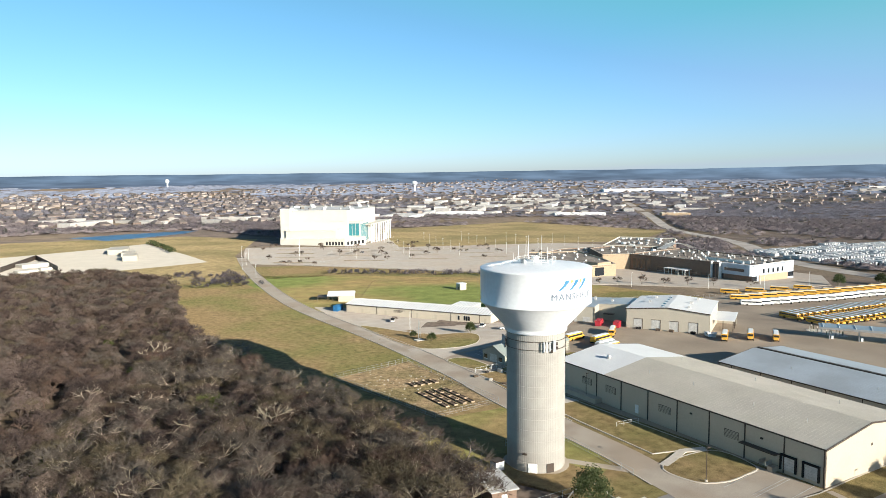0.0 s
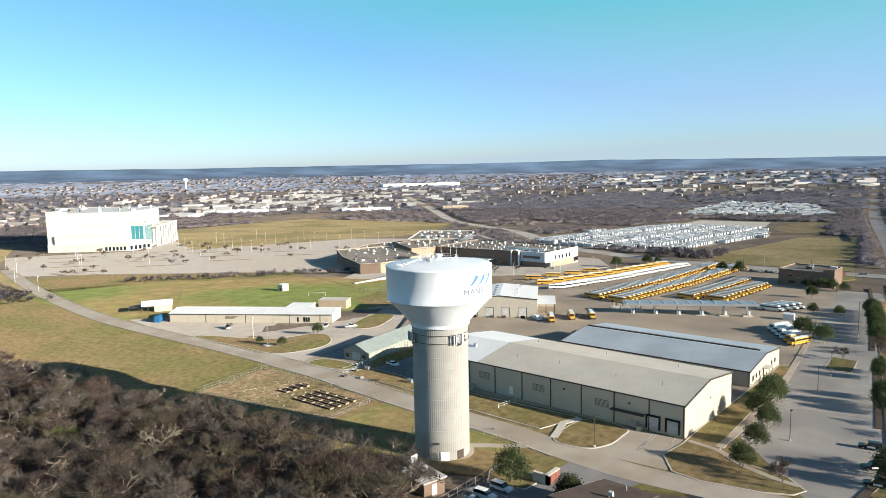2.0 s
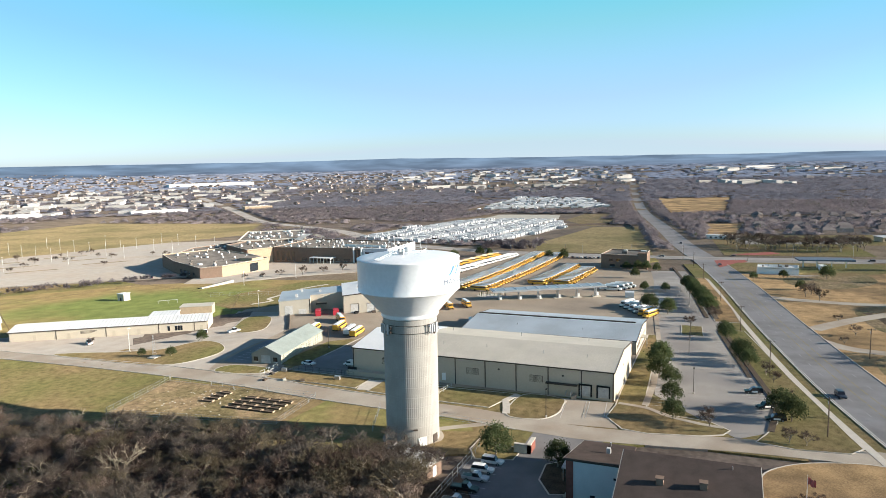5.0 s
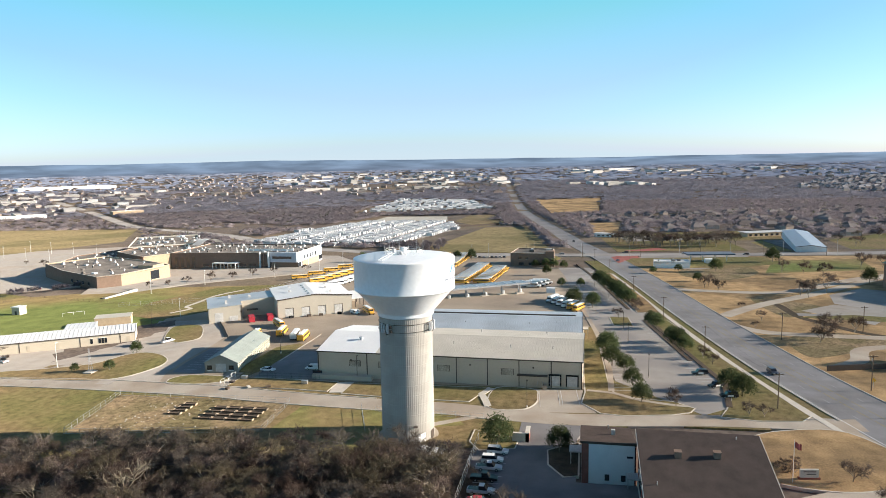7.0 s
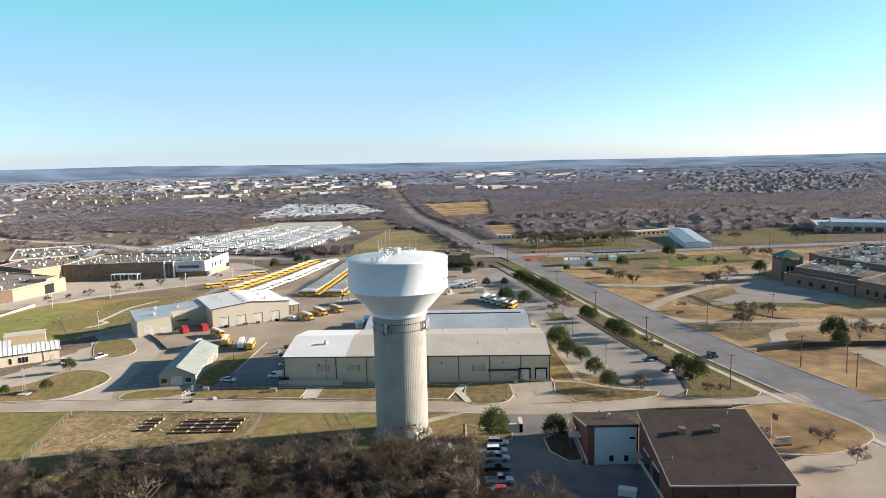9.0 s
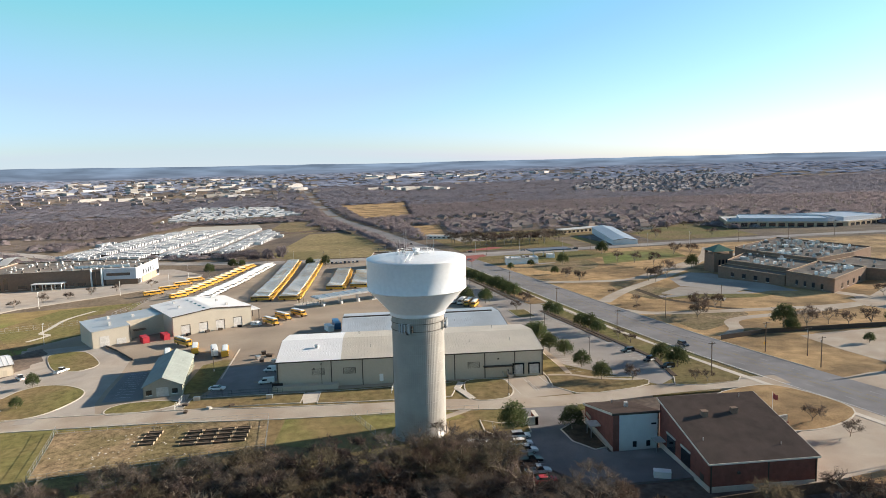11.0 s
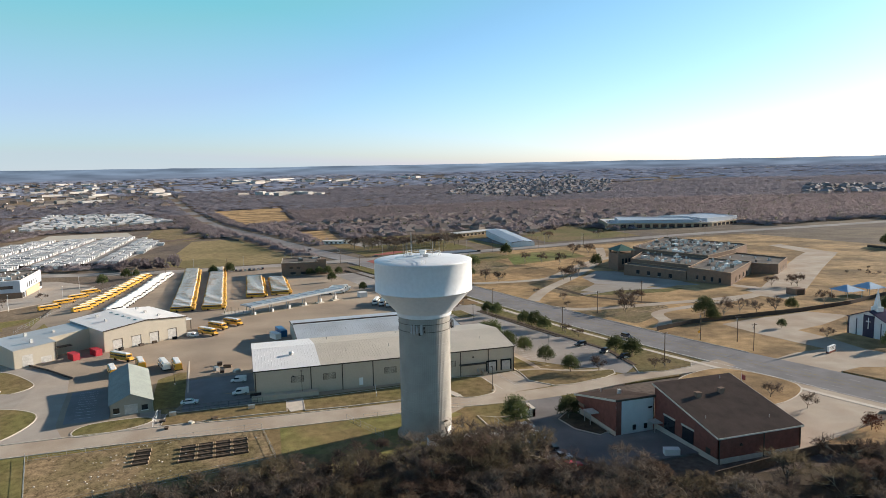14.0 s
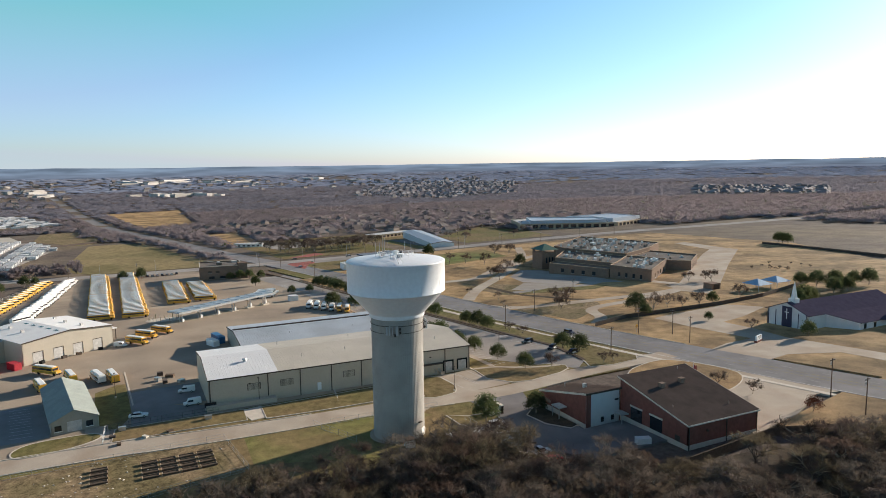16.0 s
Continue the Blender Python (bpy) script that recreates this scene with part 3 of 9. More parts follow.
sheet("bare_soil", smooth_line([(210, 0), (224, -12), (222, -30), (208, -34), (190, -12), (186, 0)], True), 0.035, dirt, "bare brown soil patch", "soil")
sheet("bare_soil", smooth_line([(420, 8), (440, -30), (400, -34), (370, -10), (385, 12)], True), 0.035, dirt, "bare brown soil patch", "soil")
ribbon("ditch", smooth_line([(300, -12), (284, -16), (257, -17), (240, -24), (223, -33), (212, -52)], n=5), 4.0, 0.045, litter, "dark weedy drainage ditch", "ditch")
sheet("lawn", [(400, -38), (470, -60), (480, -120), (418, -108)], 0.04, green_field, "greener grass by the cross road", "lawn")
sheet("lawn", [(540, 46), (735, 60), (765, -90), (735, -160), (645, -140), (640, -60), (545, -60)], 0.03, lawn, "tan grass under the tree row beyond the cross road", "lawn", height=T)
sheet("lawn", [(550, -140), (640, -150), (745, -262), (640, -262), (550, -245)], 0.03, lawn, "tan and green grass lot beyond the cross road", "lawn", height=T)
sheet("pavement", [(640, 30), (700, 38), (735, -80), (660, -70)], 0.05, lot_asphalt, "grey lot behind the tree row", "pavement", height=T)
sheet("lawn", [(535, -78), (617, -78), (640, -92), (538, -92)], 0.05, green_field, "green grass strip by the shed", "lawn", height=T)
sheet("pavement", [(535, -94), (640, -94), (640, -112), (535, -112)], 0.05, dark_asphalt, "dark yard beside the long shed", "pavement", height=T)
sheet("pavement", [(430, 40), (420, 0), (445, -45), (505, -50), (505, 30)], 0.045, lot_asphalt, "paved petrol station forecourt", "pavement")
sheet("crossing_paving", [(500, 53), (508, 30), (456, 49)], 0.1, red_paving, "red brick paved crossing corner", "paving")
sheet("crossing_paving", [(548, 40), (572, 10), (556, 4), (542, 24)], 0.1, red_paving, "red brick paved crossing corner", "paving", height=T)
sheet("crossing_paving", [(504, 100), (528, 104), (528, 112), (504, 108)], 0.11, red_paving, "red brick paved crossing strip", "paving", height=T)
sheet("pavement", [(94, -9), (114, -6), (118, -20), (118, -33), (146, -30), (166, -30), (168, -40), (170, -78), (156, -86), (147, -62), (144, -47), (130, -47), (112, -44), (93, -48), (58, -54), (56, -44), (88, -40), (96, -24)], 0.06, concrete, "pale concrete church drive", "pavement")
ribbon("verge", offset_line([p for p in ROAD if 100 < p[0] < 500], 14.5), 10.5, 0.03, lawn, "tan grass verge beside the main road", "verge", height=T)
ribbon("verge", offset_line([p for p in ROAD if 100 < p[0] < 500], -12.0), 6.0, 0.03, dry_lawn, "dry grass verge beside the main road", "verge", height=T)
ribbon("road", ROAD, 19.5, 0.07, asphalt, "worn grey asphalt main road", "road", height=T)
ribbon("road", CROSS, 21, 0.08, lot_asphalt, "worn grey asphalt cross road", "road", height=T)
ribbon("road", SERVICE, 8.6, 0.075, concrete, "tan concrete service road", "road")

# ---- the water tower ----
def build_tower():
    e = thing("water_tower", 97.9, 116.7, "white painted steel tank on a fluted pale concrete stem", "water tower")
    bm = bmesh.new()
    n = 340
    zs = [-1.2, 0.0]
    z = 0.0
    while z < 30.0:
        zs += [z + 0.06, z + 2.34, z + 2.40]
        z += 2.4
    zs = [q for q in zs if q < 30.5] + [30.6]
    rows = []
    for i, q in enumerate(zs):
        joint = q > 0 and abs((q / 2.4) - round(q / 2.4)) < 0.004
        ring = []
        for k in range(n):
            r = 6.38 - (0.02 if k % 4 in (0, 1) else 0.0) - (0.035 if joint else 0.0)
            a = 2 * math.pi * k / n
            ring.append(bm.verts.new((r * math.cos(a), r * math.sin(a), q)))
        rows.append(ring)
    for a, b in zip(rows, rows[1:]):
        for k in range(n):
            bm.faces.new((a[k], a[(k + 1) % n], b[(k + 1) % n], b[k]))
    bm.faces.new(rows[-1])
    part("stem", bm, tower_conc, e, "pale fluted concrete stem with form joints")
    bm = bmesh.new()
    prof = [(6.3, 30.3), (6.6, 30.4), (6.75, 30.5), (6.85, 30.8), (6.75, 31.2), (7.1, 31.6), (8.3, 32.9), (10.0, 34.8), (11.45, 36.4), (11.85, 36.75), (12.05, 36.85), (12.05, 37.0), (11.97, 37.1),
            (12.0, 40.0), (12.0, 43.9), (12.06, 44.0), (12.06, 44.2), (11.8, 44.32), (9.0, 44.65), (5.0, 45.1), (1.0, 45.4), (0.02, 45.42)]
    lathe(bm, prof, 128)
    tank = part("tank", bm, tank_paint, e, "glossy white steel tank", smooth=True)
    tank.data.polygons.foreach_set("use_smooth", [len(p.vertices) == 4 for p in tank.data.polygons])
    # vertical weld seams
    bm = bmesh.new()
    for k in range(24):
        a = 2 * math.pi * (k + 0.5) / 24
        m = Matrix.Rotation(a, 4, "Z")
        box(bm, 11.97, 11.998, -0.02, 0.02, 37.1, 43.9, m=m)
    part("weld_seam", bm, tank_paint, tank)
    # hand rails on the roof
    bm = bmesh.new()
    for r, z in ((4.4, 46.1), (4.4, 45.65)):
        tube(bm, [(r * math.cos(2 * math.pi * k / 32), r * math.sin(2 * math.pi * k / 32), z) for k in range(33)], 0.035, n=5)
    for k in range(16):
        a = 2 * math.pi * k / 16
        tube(bm, [(4.4 * math.cos(a), 4.4 * math.sin(a), 45.0), (4.4 * math.cos(a), 4.4 * math.sin(a), 46.15)], 0.03, n=4)
    part("roof_railing", bm, paint_white, e, "white roof guard rail")
    bm = bmesh.new()
    for w in (-0.5, 0.5):
        a = radians(165)
        d, s = Vector((math.cos(a), math.sin(a), 0)), Vector((-math.sin(a), math.cos(a), 0)) * w
        tube(bm, [tuple(d * 4.4 + s + Vector((0, 0, 46.0))), tuple(d * 8 + s + Vector((0, 0, 45.3))), tuple(d * 11 + s + Vector((0, 0, 44.9)))], 0.05, n=4)
        for r, z in ((6, 44.9), (8, 44.7), (10, 44.5)):
            tube(bm, [tuple(d * r + s + Vector((0, 0, z))), tuple(d * r + s + Vector((0, 0, z + 0.6)))], 0.05, n=4)
    part("walkway_rail", bm, paint_white, e)
    rnd = random.Random(4)
    for k in range(9):
        a, r, h = rnd.uniform(0, 6.28), rnd.uniform(2.5, 5.0), rnd.choice((1.8, 2.4, 3.2, 5.4))
        bm = bmesh.new()
        x, y = r * math.cos(a), r * math.sin(a)
        tube(bm, [(x, y, 44.9), (x, y, 45.4 + h)], 0.06, 0.035, n=5)
        part("whip_antenna", bm, galv, e)
    for k in range(3):
        a = rnd.uniform(0, 6.28)
        bm = bmesh.new()
        box(bm, -0.35, 0.35, -0.25, 0.25, 45.0, 45.9, m=Matrix.Rotation(a, 4, "Z") @ Matrix.Translation((3.2, 0, 0)))
        part("equipment_box", bm, unit_metal, e)
    bm = bmesh.new()
    lathe(bm, [(0.7, 45.2), (0.7, 46.0), (0.95, 46.1), (0.9, 46.4), (0.1, 46.6)], 20)
    part("roof_vent", bm, paint_white, e)
    # antenna sectors on the stem
    for z in (27.2, 29.0):
        bm = bmesh.new()
        tube(bm, [(6.55 * math.cos(2 * math.pi * k / 48), 6.55 * math.sin(2 * math.pi * k / 48), z) for k in range(49)], 0.07, n=5, cap=False)
        part("cable_ring", bm, dark_trim, e, "dark cable ring round the stem")
    antenna_grey = mat("antenna_grey", (0.42, 0.43, 0.44), 0.5, 0.05)
    for az in (-102, 152, 25):
        base = Matrix.Rotation(radians(az), 4, "Z")
        for j, (w, half, h) in enumerate(((-1.7, 0.14, 2.1), (-1.05, 0.17, 2.3), (-0.35, 0.14, 2.0), (0.75, 0.3, 2.3))):
            bm = bmesh.new()
            box(bm, 6.95, 7.2, w - half, w + half, 28.1 - h / 2, 28.1 + h / 2, m=base)
            ant = part("panel_antenna", bm, antenna_grey, e, "pale grey panel antenna")
            for z in (27.3, 28.75):
                bm = bmesh.new()
                box(bm, 6.6, 6.95, w - 0.12, w + 0.12, z - 0.12, z + 0.12, m=base)
                part("bracket", bm, dark_trim, ant)
        for w, z in ((1.45, 28.5), (0.25, 26.9), (1.5, 27.6)):
            bm = bmesh.new()
            box(bm, 6.65, 7.0, w - 0.2, w + 0.2, z - 0.3, z + 0.3, m=base)
            part("radio_unit", bm, dark_trim, e)
        bm = bmesh.new()
        tube(bm, [tuple(base @ Vector((6.75, -2.1, 27.3))), tuple(base @ Vector((6.75, 1.6, 27.3)))], 0.06, n=5)
        tube(bm, [tuple(base @ Vector((6.75, -2.1, 28.9))), tuple(base @ Vector((6.75, 1.6, 28.9)))], 0.06, n=5)
        part("mount_pipe", bm, galv, e)
    # doors and lamps at the base
    for az, w, h in ((-135, 1.0, 2.3), (-100, 0.9, 2.2)):
        bm = bmesh.new()
        box(bm, 6.25, 6.43, -w, w, 0.1, h, m=Matrix.Rotation(radians(az), 4, "Z"))
        part("door", bm, paint_white if az == -135 else dark_trim, e, "steel base door")
    bm = bmesh.new()
    box(bm, 6.3, 6.9, -0.5, 0.5, 4.2, 4.45, m=Matrix.Rotation(radians(-150), 4, "Z"))
    part("wall_lamp", bm, dark_trim, e)
    # plinth
    bm = bmesh.new()
    lathe(bm, [(7.4, -1.5), (7.4, 0.12), (6.3, 0.2)], 64, close=False)
    part("plinth", bm, concrete, e)
    # lettering and mark, wrapped round the tank
    cu = bpy.data.curves.new("lettering", "FONT")
    cu.body, cu.size, cu.align_x, cu.extrude, cu.space_character, cu.offset = "MANSFIELD", 1.9, "CENTER", 0.0, 1.2, 0.0
    tmp = bpy.data.objects.new("tmp", cu)
    scene.collection.objects.link(tmp)
    bpy.context.view_layer.update()
    me = bpy.data.meshes.new_from_object(tmp.evaluated_get(bpy.context.evaluated_depsgraph_get()))
    bpy.data.objects.remove(tmp)
    bm = bmesh.new()
    bm.from_mesh(me)
    bmesh.ops.triangulate(bm, faces=bm.faces[:])
    bmesh.ops.subdivide_edges(bm, edges=[q for q in bm.edges if q.calc_length() > 0.5], cuts=2)
    c = radians(-88)
    for v in bm.verts:
        a = c + v.co.x / 12.0
        v.co = Vector((12.035 * math.cos(a), 12.035 * math.sin(a), 38.75 + v.co.y))
    inner = bmesh.ops.duplicate(bm, geom=bm.verts[:] + bm.edges[:] + bm.faces[:])["geom"]
    turn = Matrix.Rotation(0.0075, 4, "Z")
    for v in inner:
        if isinstance(v, bmesh.types.BMVert):
            v.co = turn @ (v.co * 1.0003)
    part("lettering", bm, mat("lettering_grey", (0.17, 0.20, 0.25), 0.6, 0.05), tank, "dark grey city name lettering")
    blue, lime = mat("mark_blue", (0.05, 0.20, 0.36), 0.5, 0.05), mat("mark_lime", (0.62, 0.60, 0.10), 0.5, 0.05)

    def stripe(x0, z0, x1, z1, w0, w1, m):
        bm = bmesh.new()
        k = 8
        rows = []
        for i in range(k + 1):
            t = i / k
            x = x0 + (x1 - x0) * t + 0.25 * math.sin(math.pi * t)
            z = z0 + (z1 - z0) * t
            w = w0 + (w1 - w0) * t
            rows.append([bm.verts.new((12.04 * math.cos(c + (x + s) / 12), 12.04 * math.sin(c + (x + s) / 12), z)) for s in (-w, w)])
        for p, q in zip(rows, rows[1:]):
            bm.faces.new((p[0], p[1], q[1], q[0]))
        part("mark_stripe", bm, m, tank)
    for x in (-2.9, -0.4, 2.1):
        stripe(x - 0.9, 40.75, x + 1.0, 42.75, 0.3, 0.5, blue)
    for x in (-1.9, 0.6):
        stripe(x + 0.6, 41.9, x + 0.95, 42.75, 0.06, 0.32, lime)
    return e


build_tower()

# ---- buildings ----
def wall_quad(bm, x0, y0, x1, y1, z0, za, zb, t=0.3):
    """A wall panel between two plan points, with sloping top and thickness t inwards (to the left)."""
    d = Vector((x1 - x0, y1 - y0)).normalized()
    n = Vector((-d.y, d.x)) * t
    vs = [bm.verts.new(p) for p in ((x0, y0, z0), (x1, y1, z0), (x1, y1, zb), (x0, y0, za),
                                    (x0 + n.x, y0 + n.y, z0), (x1 + n.x, y1 + n.y, z0), (x1 + n.x, y1 + n.y, zb), (x0 + n.x, y0 + n.y, za))]
    for f in ((0, 1, 2, 3), (5, 4, 7, 6), (1, 5, 6, 2), (4, 0, 3, 7), (3, 2, 6, 7), (1, 0, 4, 5)):
        bm.faces.new([vs[i] for i in f])


def slab(bm, quad, t):
    """A roof plane from four corners with thickness t downwards."""
    a = [bm.verts.new(p) for p in quad]
    b = [bm.verts.new((p[0], p[1], p[2] - t)) for p in quad]
    bm.faces.new(a)
    bm.faces.new(b[::-1])
    for i in range(4):
        j = (i + 1) % 4
        bm.faces.new((a[j], a[i], b[i], b[j]))


def ribs(bm, p0, p1, q0, q1, step, w=0.05, h=0.022):
    """Standing seams on a roof plane: p0-p1 is the eave, q0-q1 the ridge."""
    p0, p1, q0, q1 = (Vector(v) for v in (p0, p1, q0, q1))
    n = max(2, int((p1 - p0).length / step))
    side = (p1 - p0).normalized() * w
    for i in range(n + 1):
        t = i / n
        a, b = p0.lerp(p1, t), q0.lerp(q1, t)
        up = Vector((0, 0, h))
        v = [bm.verts.new(c) for c in (a - side, b - side, b + side, a + side, a + up, b + up)]
        bm.faces.new((v[0], v[1], v[5], v[4]))
        bm.faces.new((v[2], v[3], v[4], v[5]))


def gable_building(e, w, l, he, hr, wall_m, roof_m, base=-3.0, over=0.25, seam=0.9, ridge=0.5, roof2=None, split=0.0, along="y"):
    """A metal shed: w across x, l along y, from the corner at the thing's origin; ridge at a share of w."""
    xr = w * ridge
    bm = bmesh.new()
    wall_quad(bm, 0, l, 0, 0, base, he, he)
    part("side_wall", bm, wall_m, e)
    bm = bmesh.new()
    wall_quad(bm, w, 0, w, l, base, he, he)
    part("side_wall", bm, wall_m, e)
    for y, s in ((0, 1), (l, -1)):
        bm = bmesh.new()
        pts = [(0, base), (w, base), (w, he), (xr, hr), (0, he)]
        a = [bm.verts.new((x, y, z)) for x, z in pts]
        b = [bm.verts.new((x, y + 0.3 * s, z)) for x, z in pts]
        bm.faces.new(a if s > 0 else a[::-1])
        bm.faces.new(b[::-1] if s > 0 else b)
        for i in range(5):
            j = (i + 1) % 5
            bm.faces.new((a[j], a[i], b[i], b[j]) if s > 0 else (a[i], a[j], b[j], b[i]))
        part("gable_wall", bm, wall_m, e)
    spans = [(-over, l + over, roof_m)] if not roof2 else [(-over, split, roof_m), (split + 0.01, l + over, roof2)]
    for y0, y1, m in spans:
        for x0, x1, z0, z1 in ((-over, xr, he - 0.02, hr), (w + over, xr, he - 0.02, hr)):
            bm = bmesh.new()
            q = [(x0, y0, z0 + 0.2), (x0, y1, z0 + 0.2), (x1, y1, z1 + 0.2), (x1, y0, z1 + 0.2)]
            slab(bm, q if x0 > x1 else q[::-1], 0.18)
            r = part("roof", bm, m, e)
            bm = bmesh.new()
            ribs(bm, (x0, y0, z0 + 0.205), (x0, y1, z0 + 0.205), (x1, y0, z1 + 0.205), (x1, y1, z1 + 0.205), seam)
            part("roof_seams", bm, m, r)
    for y in (-over - 0.04, l + over - 0.06):
        bm = bmesh.new()
        for x0, z0, x1, z1 in ((-over, he, xr, hr), (xr, hr, w + over, he)):
            slab(bm, [(x0, y, z0 + 0.24), (x1, y, z1 + 0.24), (x1, y + 0.1, z1 + 0.24), (x0, y + 0.1, z0 + 0.24)], 0.42)
        part("gable_trim", bm, dark_trim, e, "dark edge trim")
    for x in (-over - 0.08, w + over - 0.04):
        bm = bmesh.new()
        box(bm, x, x + 0.14, -over, l + over, he - 0.2, he + 0.12)
        part("gutter", bm, dark_trim, e, "dark gutter")


def dock_door(e, x, y, w, h, facing="x-", frame_m=None, panel_m=None, z=0.2):
    bm = bmesh.new()
    box(bm, x - 0.45, x - 0.02, y - w / 2 - 0.35, y - w / 2, z, z + h + 0.4)
    box(bm, x - 0.45, x - 0.02, y + w / 2, y + w / 2 + 0.35, z, z + h + 0.4)
    box(bm, x - 0.45, x - 0.02, y - w / 2, y + w / 2, z + h, z + h + 0.4)
    d = part("dock_door", bm, frame_m or rubber, e, "black padded dock door")
    bm = bmesh.new()
    n = 5
    for i in range(n):
        box(bm, x - 0.1, x - 0.03, y - w / 2, y + w / 2, z + h * i / n + 0.02, z + h * (i + 1) / n - 0.02)
    part("door_panel", bm, panel_m or unit_metal, d)


def rect_on(e, name, x0, x1, y0, y1, z0, z1, m, label=""):
    return part(name, boxes((x0, x1, y0, y1, z0, z1)), m, e, label)


# tan warehouse with loading docks
wh = thing("warehouse", 139.1, 74.8, "long tan metal warehouse with a ribbed tan and white roof", "warehouse", z=-0.45, rz=-0.9)
gable_building(wh, 34, 82.5, 8.0, 10.4, tan_wall, tan_roof, roof2=white_roof, split=63.0, ridge=0.49)
for y in (0.25, 9.0, 18.5, 28.0, 37.5, 47.0, 56.5, 66.0, 82.2):
    rect_on(wh, "downpipe", -0.16, -0.01, y - 0.13, y + 0.13, -1.5, 7.9, dark_trim)
for y, z in ((22.0, 3.2), (41.5, 3.4), (60.5, 3.5), (70.0, 3.6)):
    f = rect_on(wh, "louvre", -0.06, -0.01, y - 1.9, y + 1.9, z, z + 1.9, dark_trim, "square wall louvre")
    for i in range(6):
        rect_on(f, "slat", -0.13, -0.06, y - 1.75, y + 1.75, z + 0.1 + i * 0.3, z + 0.28 + i * 0.3, tan_wall)
rect_on(wh, "door", -0.08, -0.01, 50.2, 51.4, 0.6, 2.9, paint_white, "white steel door")
for y in (2.9, 7.9):
    dock_door(wh, 0, y, 3.0, 3.1, z=0.55)
rect_on(wh, "canopy", -1.6, 0, 10.0, 19.0, 3.5, 3.7, dark_trim, "flat dark canopy over the side steps")
rect_on(wh, "steps", -2.2, -0.02, 10.2, 11.4, -0.6, 1.0, concrete)
for y in (11.5, 13.0):
    rect_on(wh, "handrail", -2.6, -0.4, y, y + 0.05, 1.0, 2.0, galv)
rect_on(wh, "platform_wall", -2.6, -0.02, 64.0, 83.5, -1.2, 1.1, tan_wall, "low tan loading platform")
for y, z in ((33, 5.6), (14, 5.6), (71, 5.4)):
    rect_on(wh, "wall_lamp", -0.35, -0.01, y, y + 0.5, z, z + 0.35, dark_trim)
for x, y in ((8, 9), (8, 22), (26, 12), (9, 40), (26, 34), (8, 54), (26, 58)):
    bm = bmesh.new()
    z0 = 8.2 + 2.4 * (x / 16.7 if x < 16.7 else (34 - x) / 17.3)
    tube(bm, [(x, y, z0 - 0.2), (x, y, z0 + 1.0)], 0.08, n=6)
    part("vent_pipe", bm, galv, wh)
bm = bmesh.new()
lathe(bm, [(0.5, 9.3), (0.5, 10.0), (0.75, 10.2), (0.6, 10.6), (0.05, 10.7)], 16)
v = part("roof_fan", bm, galv, wh)
v.location = (9.5, 71, 0)
rect_on(wh, "door", 30, 31.2, -0.06, -0.01, 0.3, 2.6, paint_white)
rect_on(wh, "vent_grille", 17, 17.6, -0.06, -0.01, 5.2, 5.8, dark_trim)

# grey warehouse
wh2 = thing("warehouse", 193.2, 75.0, "low tan metal warehouse with a pale grey ribbed roof", "warehouse", z=G(212, 107) + 0.4)
gable_building(wh2, 34.5, 64.5, 4.9, 6.7, tan_wall2, grey_roof, ridge=0.52)
rect_on(wh2, "ridge_gap", 19.6, 20.7, 2.5, 64.5, 6.7, 7.05, dark_trim, "dark ridge ventilator")
for y in (10, 20, 30, 40, 50, 60):
    rect_on(wh2, "downpipe", -0.14, -0.01, y - 0.1, y + 0.1, -1.5, 4.8, dark_trim)
for x in (3, 6.5, 10, 24, 28):
    f = rect_on(wh2, "window", x, x + 1.3, -0.07, -0.01, 1.3, 2.8, dark_glass)
    rect_on(f, "window_frame", x - 0.1, x + 1.4, -0.12, -0.07, 1.15, 1.3, tan_wall2)
rect_on(wh2, "porch_roof", 13, 17.5, -2.4, 0, 2.9, 3.15, tan_roof, "small porch roof")
for x in (13.2, 17.1):
    rect_on(wh2, "porch_post", x, x + 0.2, -2.3, -2.1, -0.6, 2.9, tan_wall2)
rect_on(wh2, "door", 14.4, 15.6, -0.07, -0.01, 0.2, 2.4, dark_glass)
for y in (20, 45):
    bm = bmesh.new()
    tube(bm, [(8, y, 5.4), (8, y, 6.6)], 0.1, n=6)
    part("vent_pipe", bm, galv, wh2)

# bus garage with roller doors, its ridge running away from the doors
ga = thing("bus_garage", 244.1, 181.6, "tan metal bus garage with a white roof and roller doors", "garage", z=-3.9, rz=31.2)


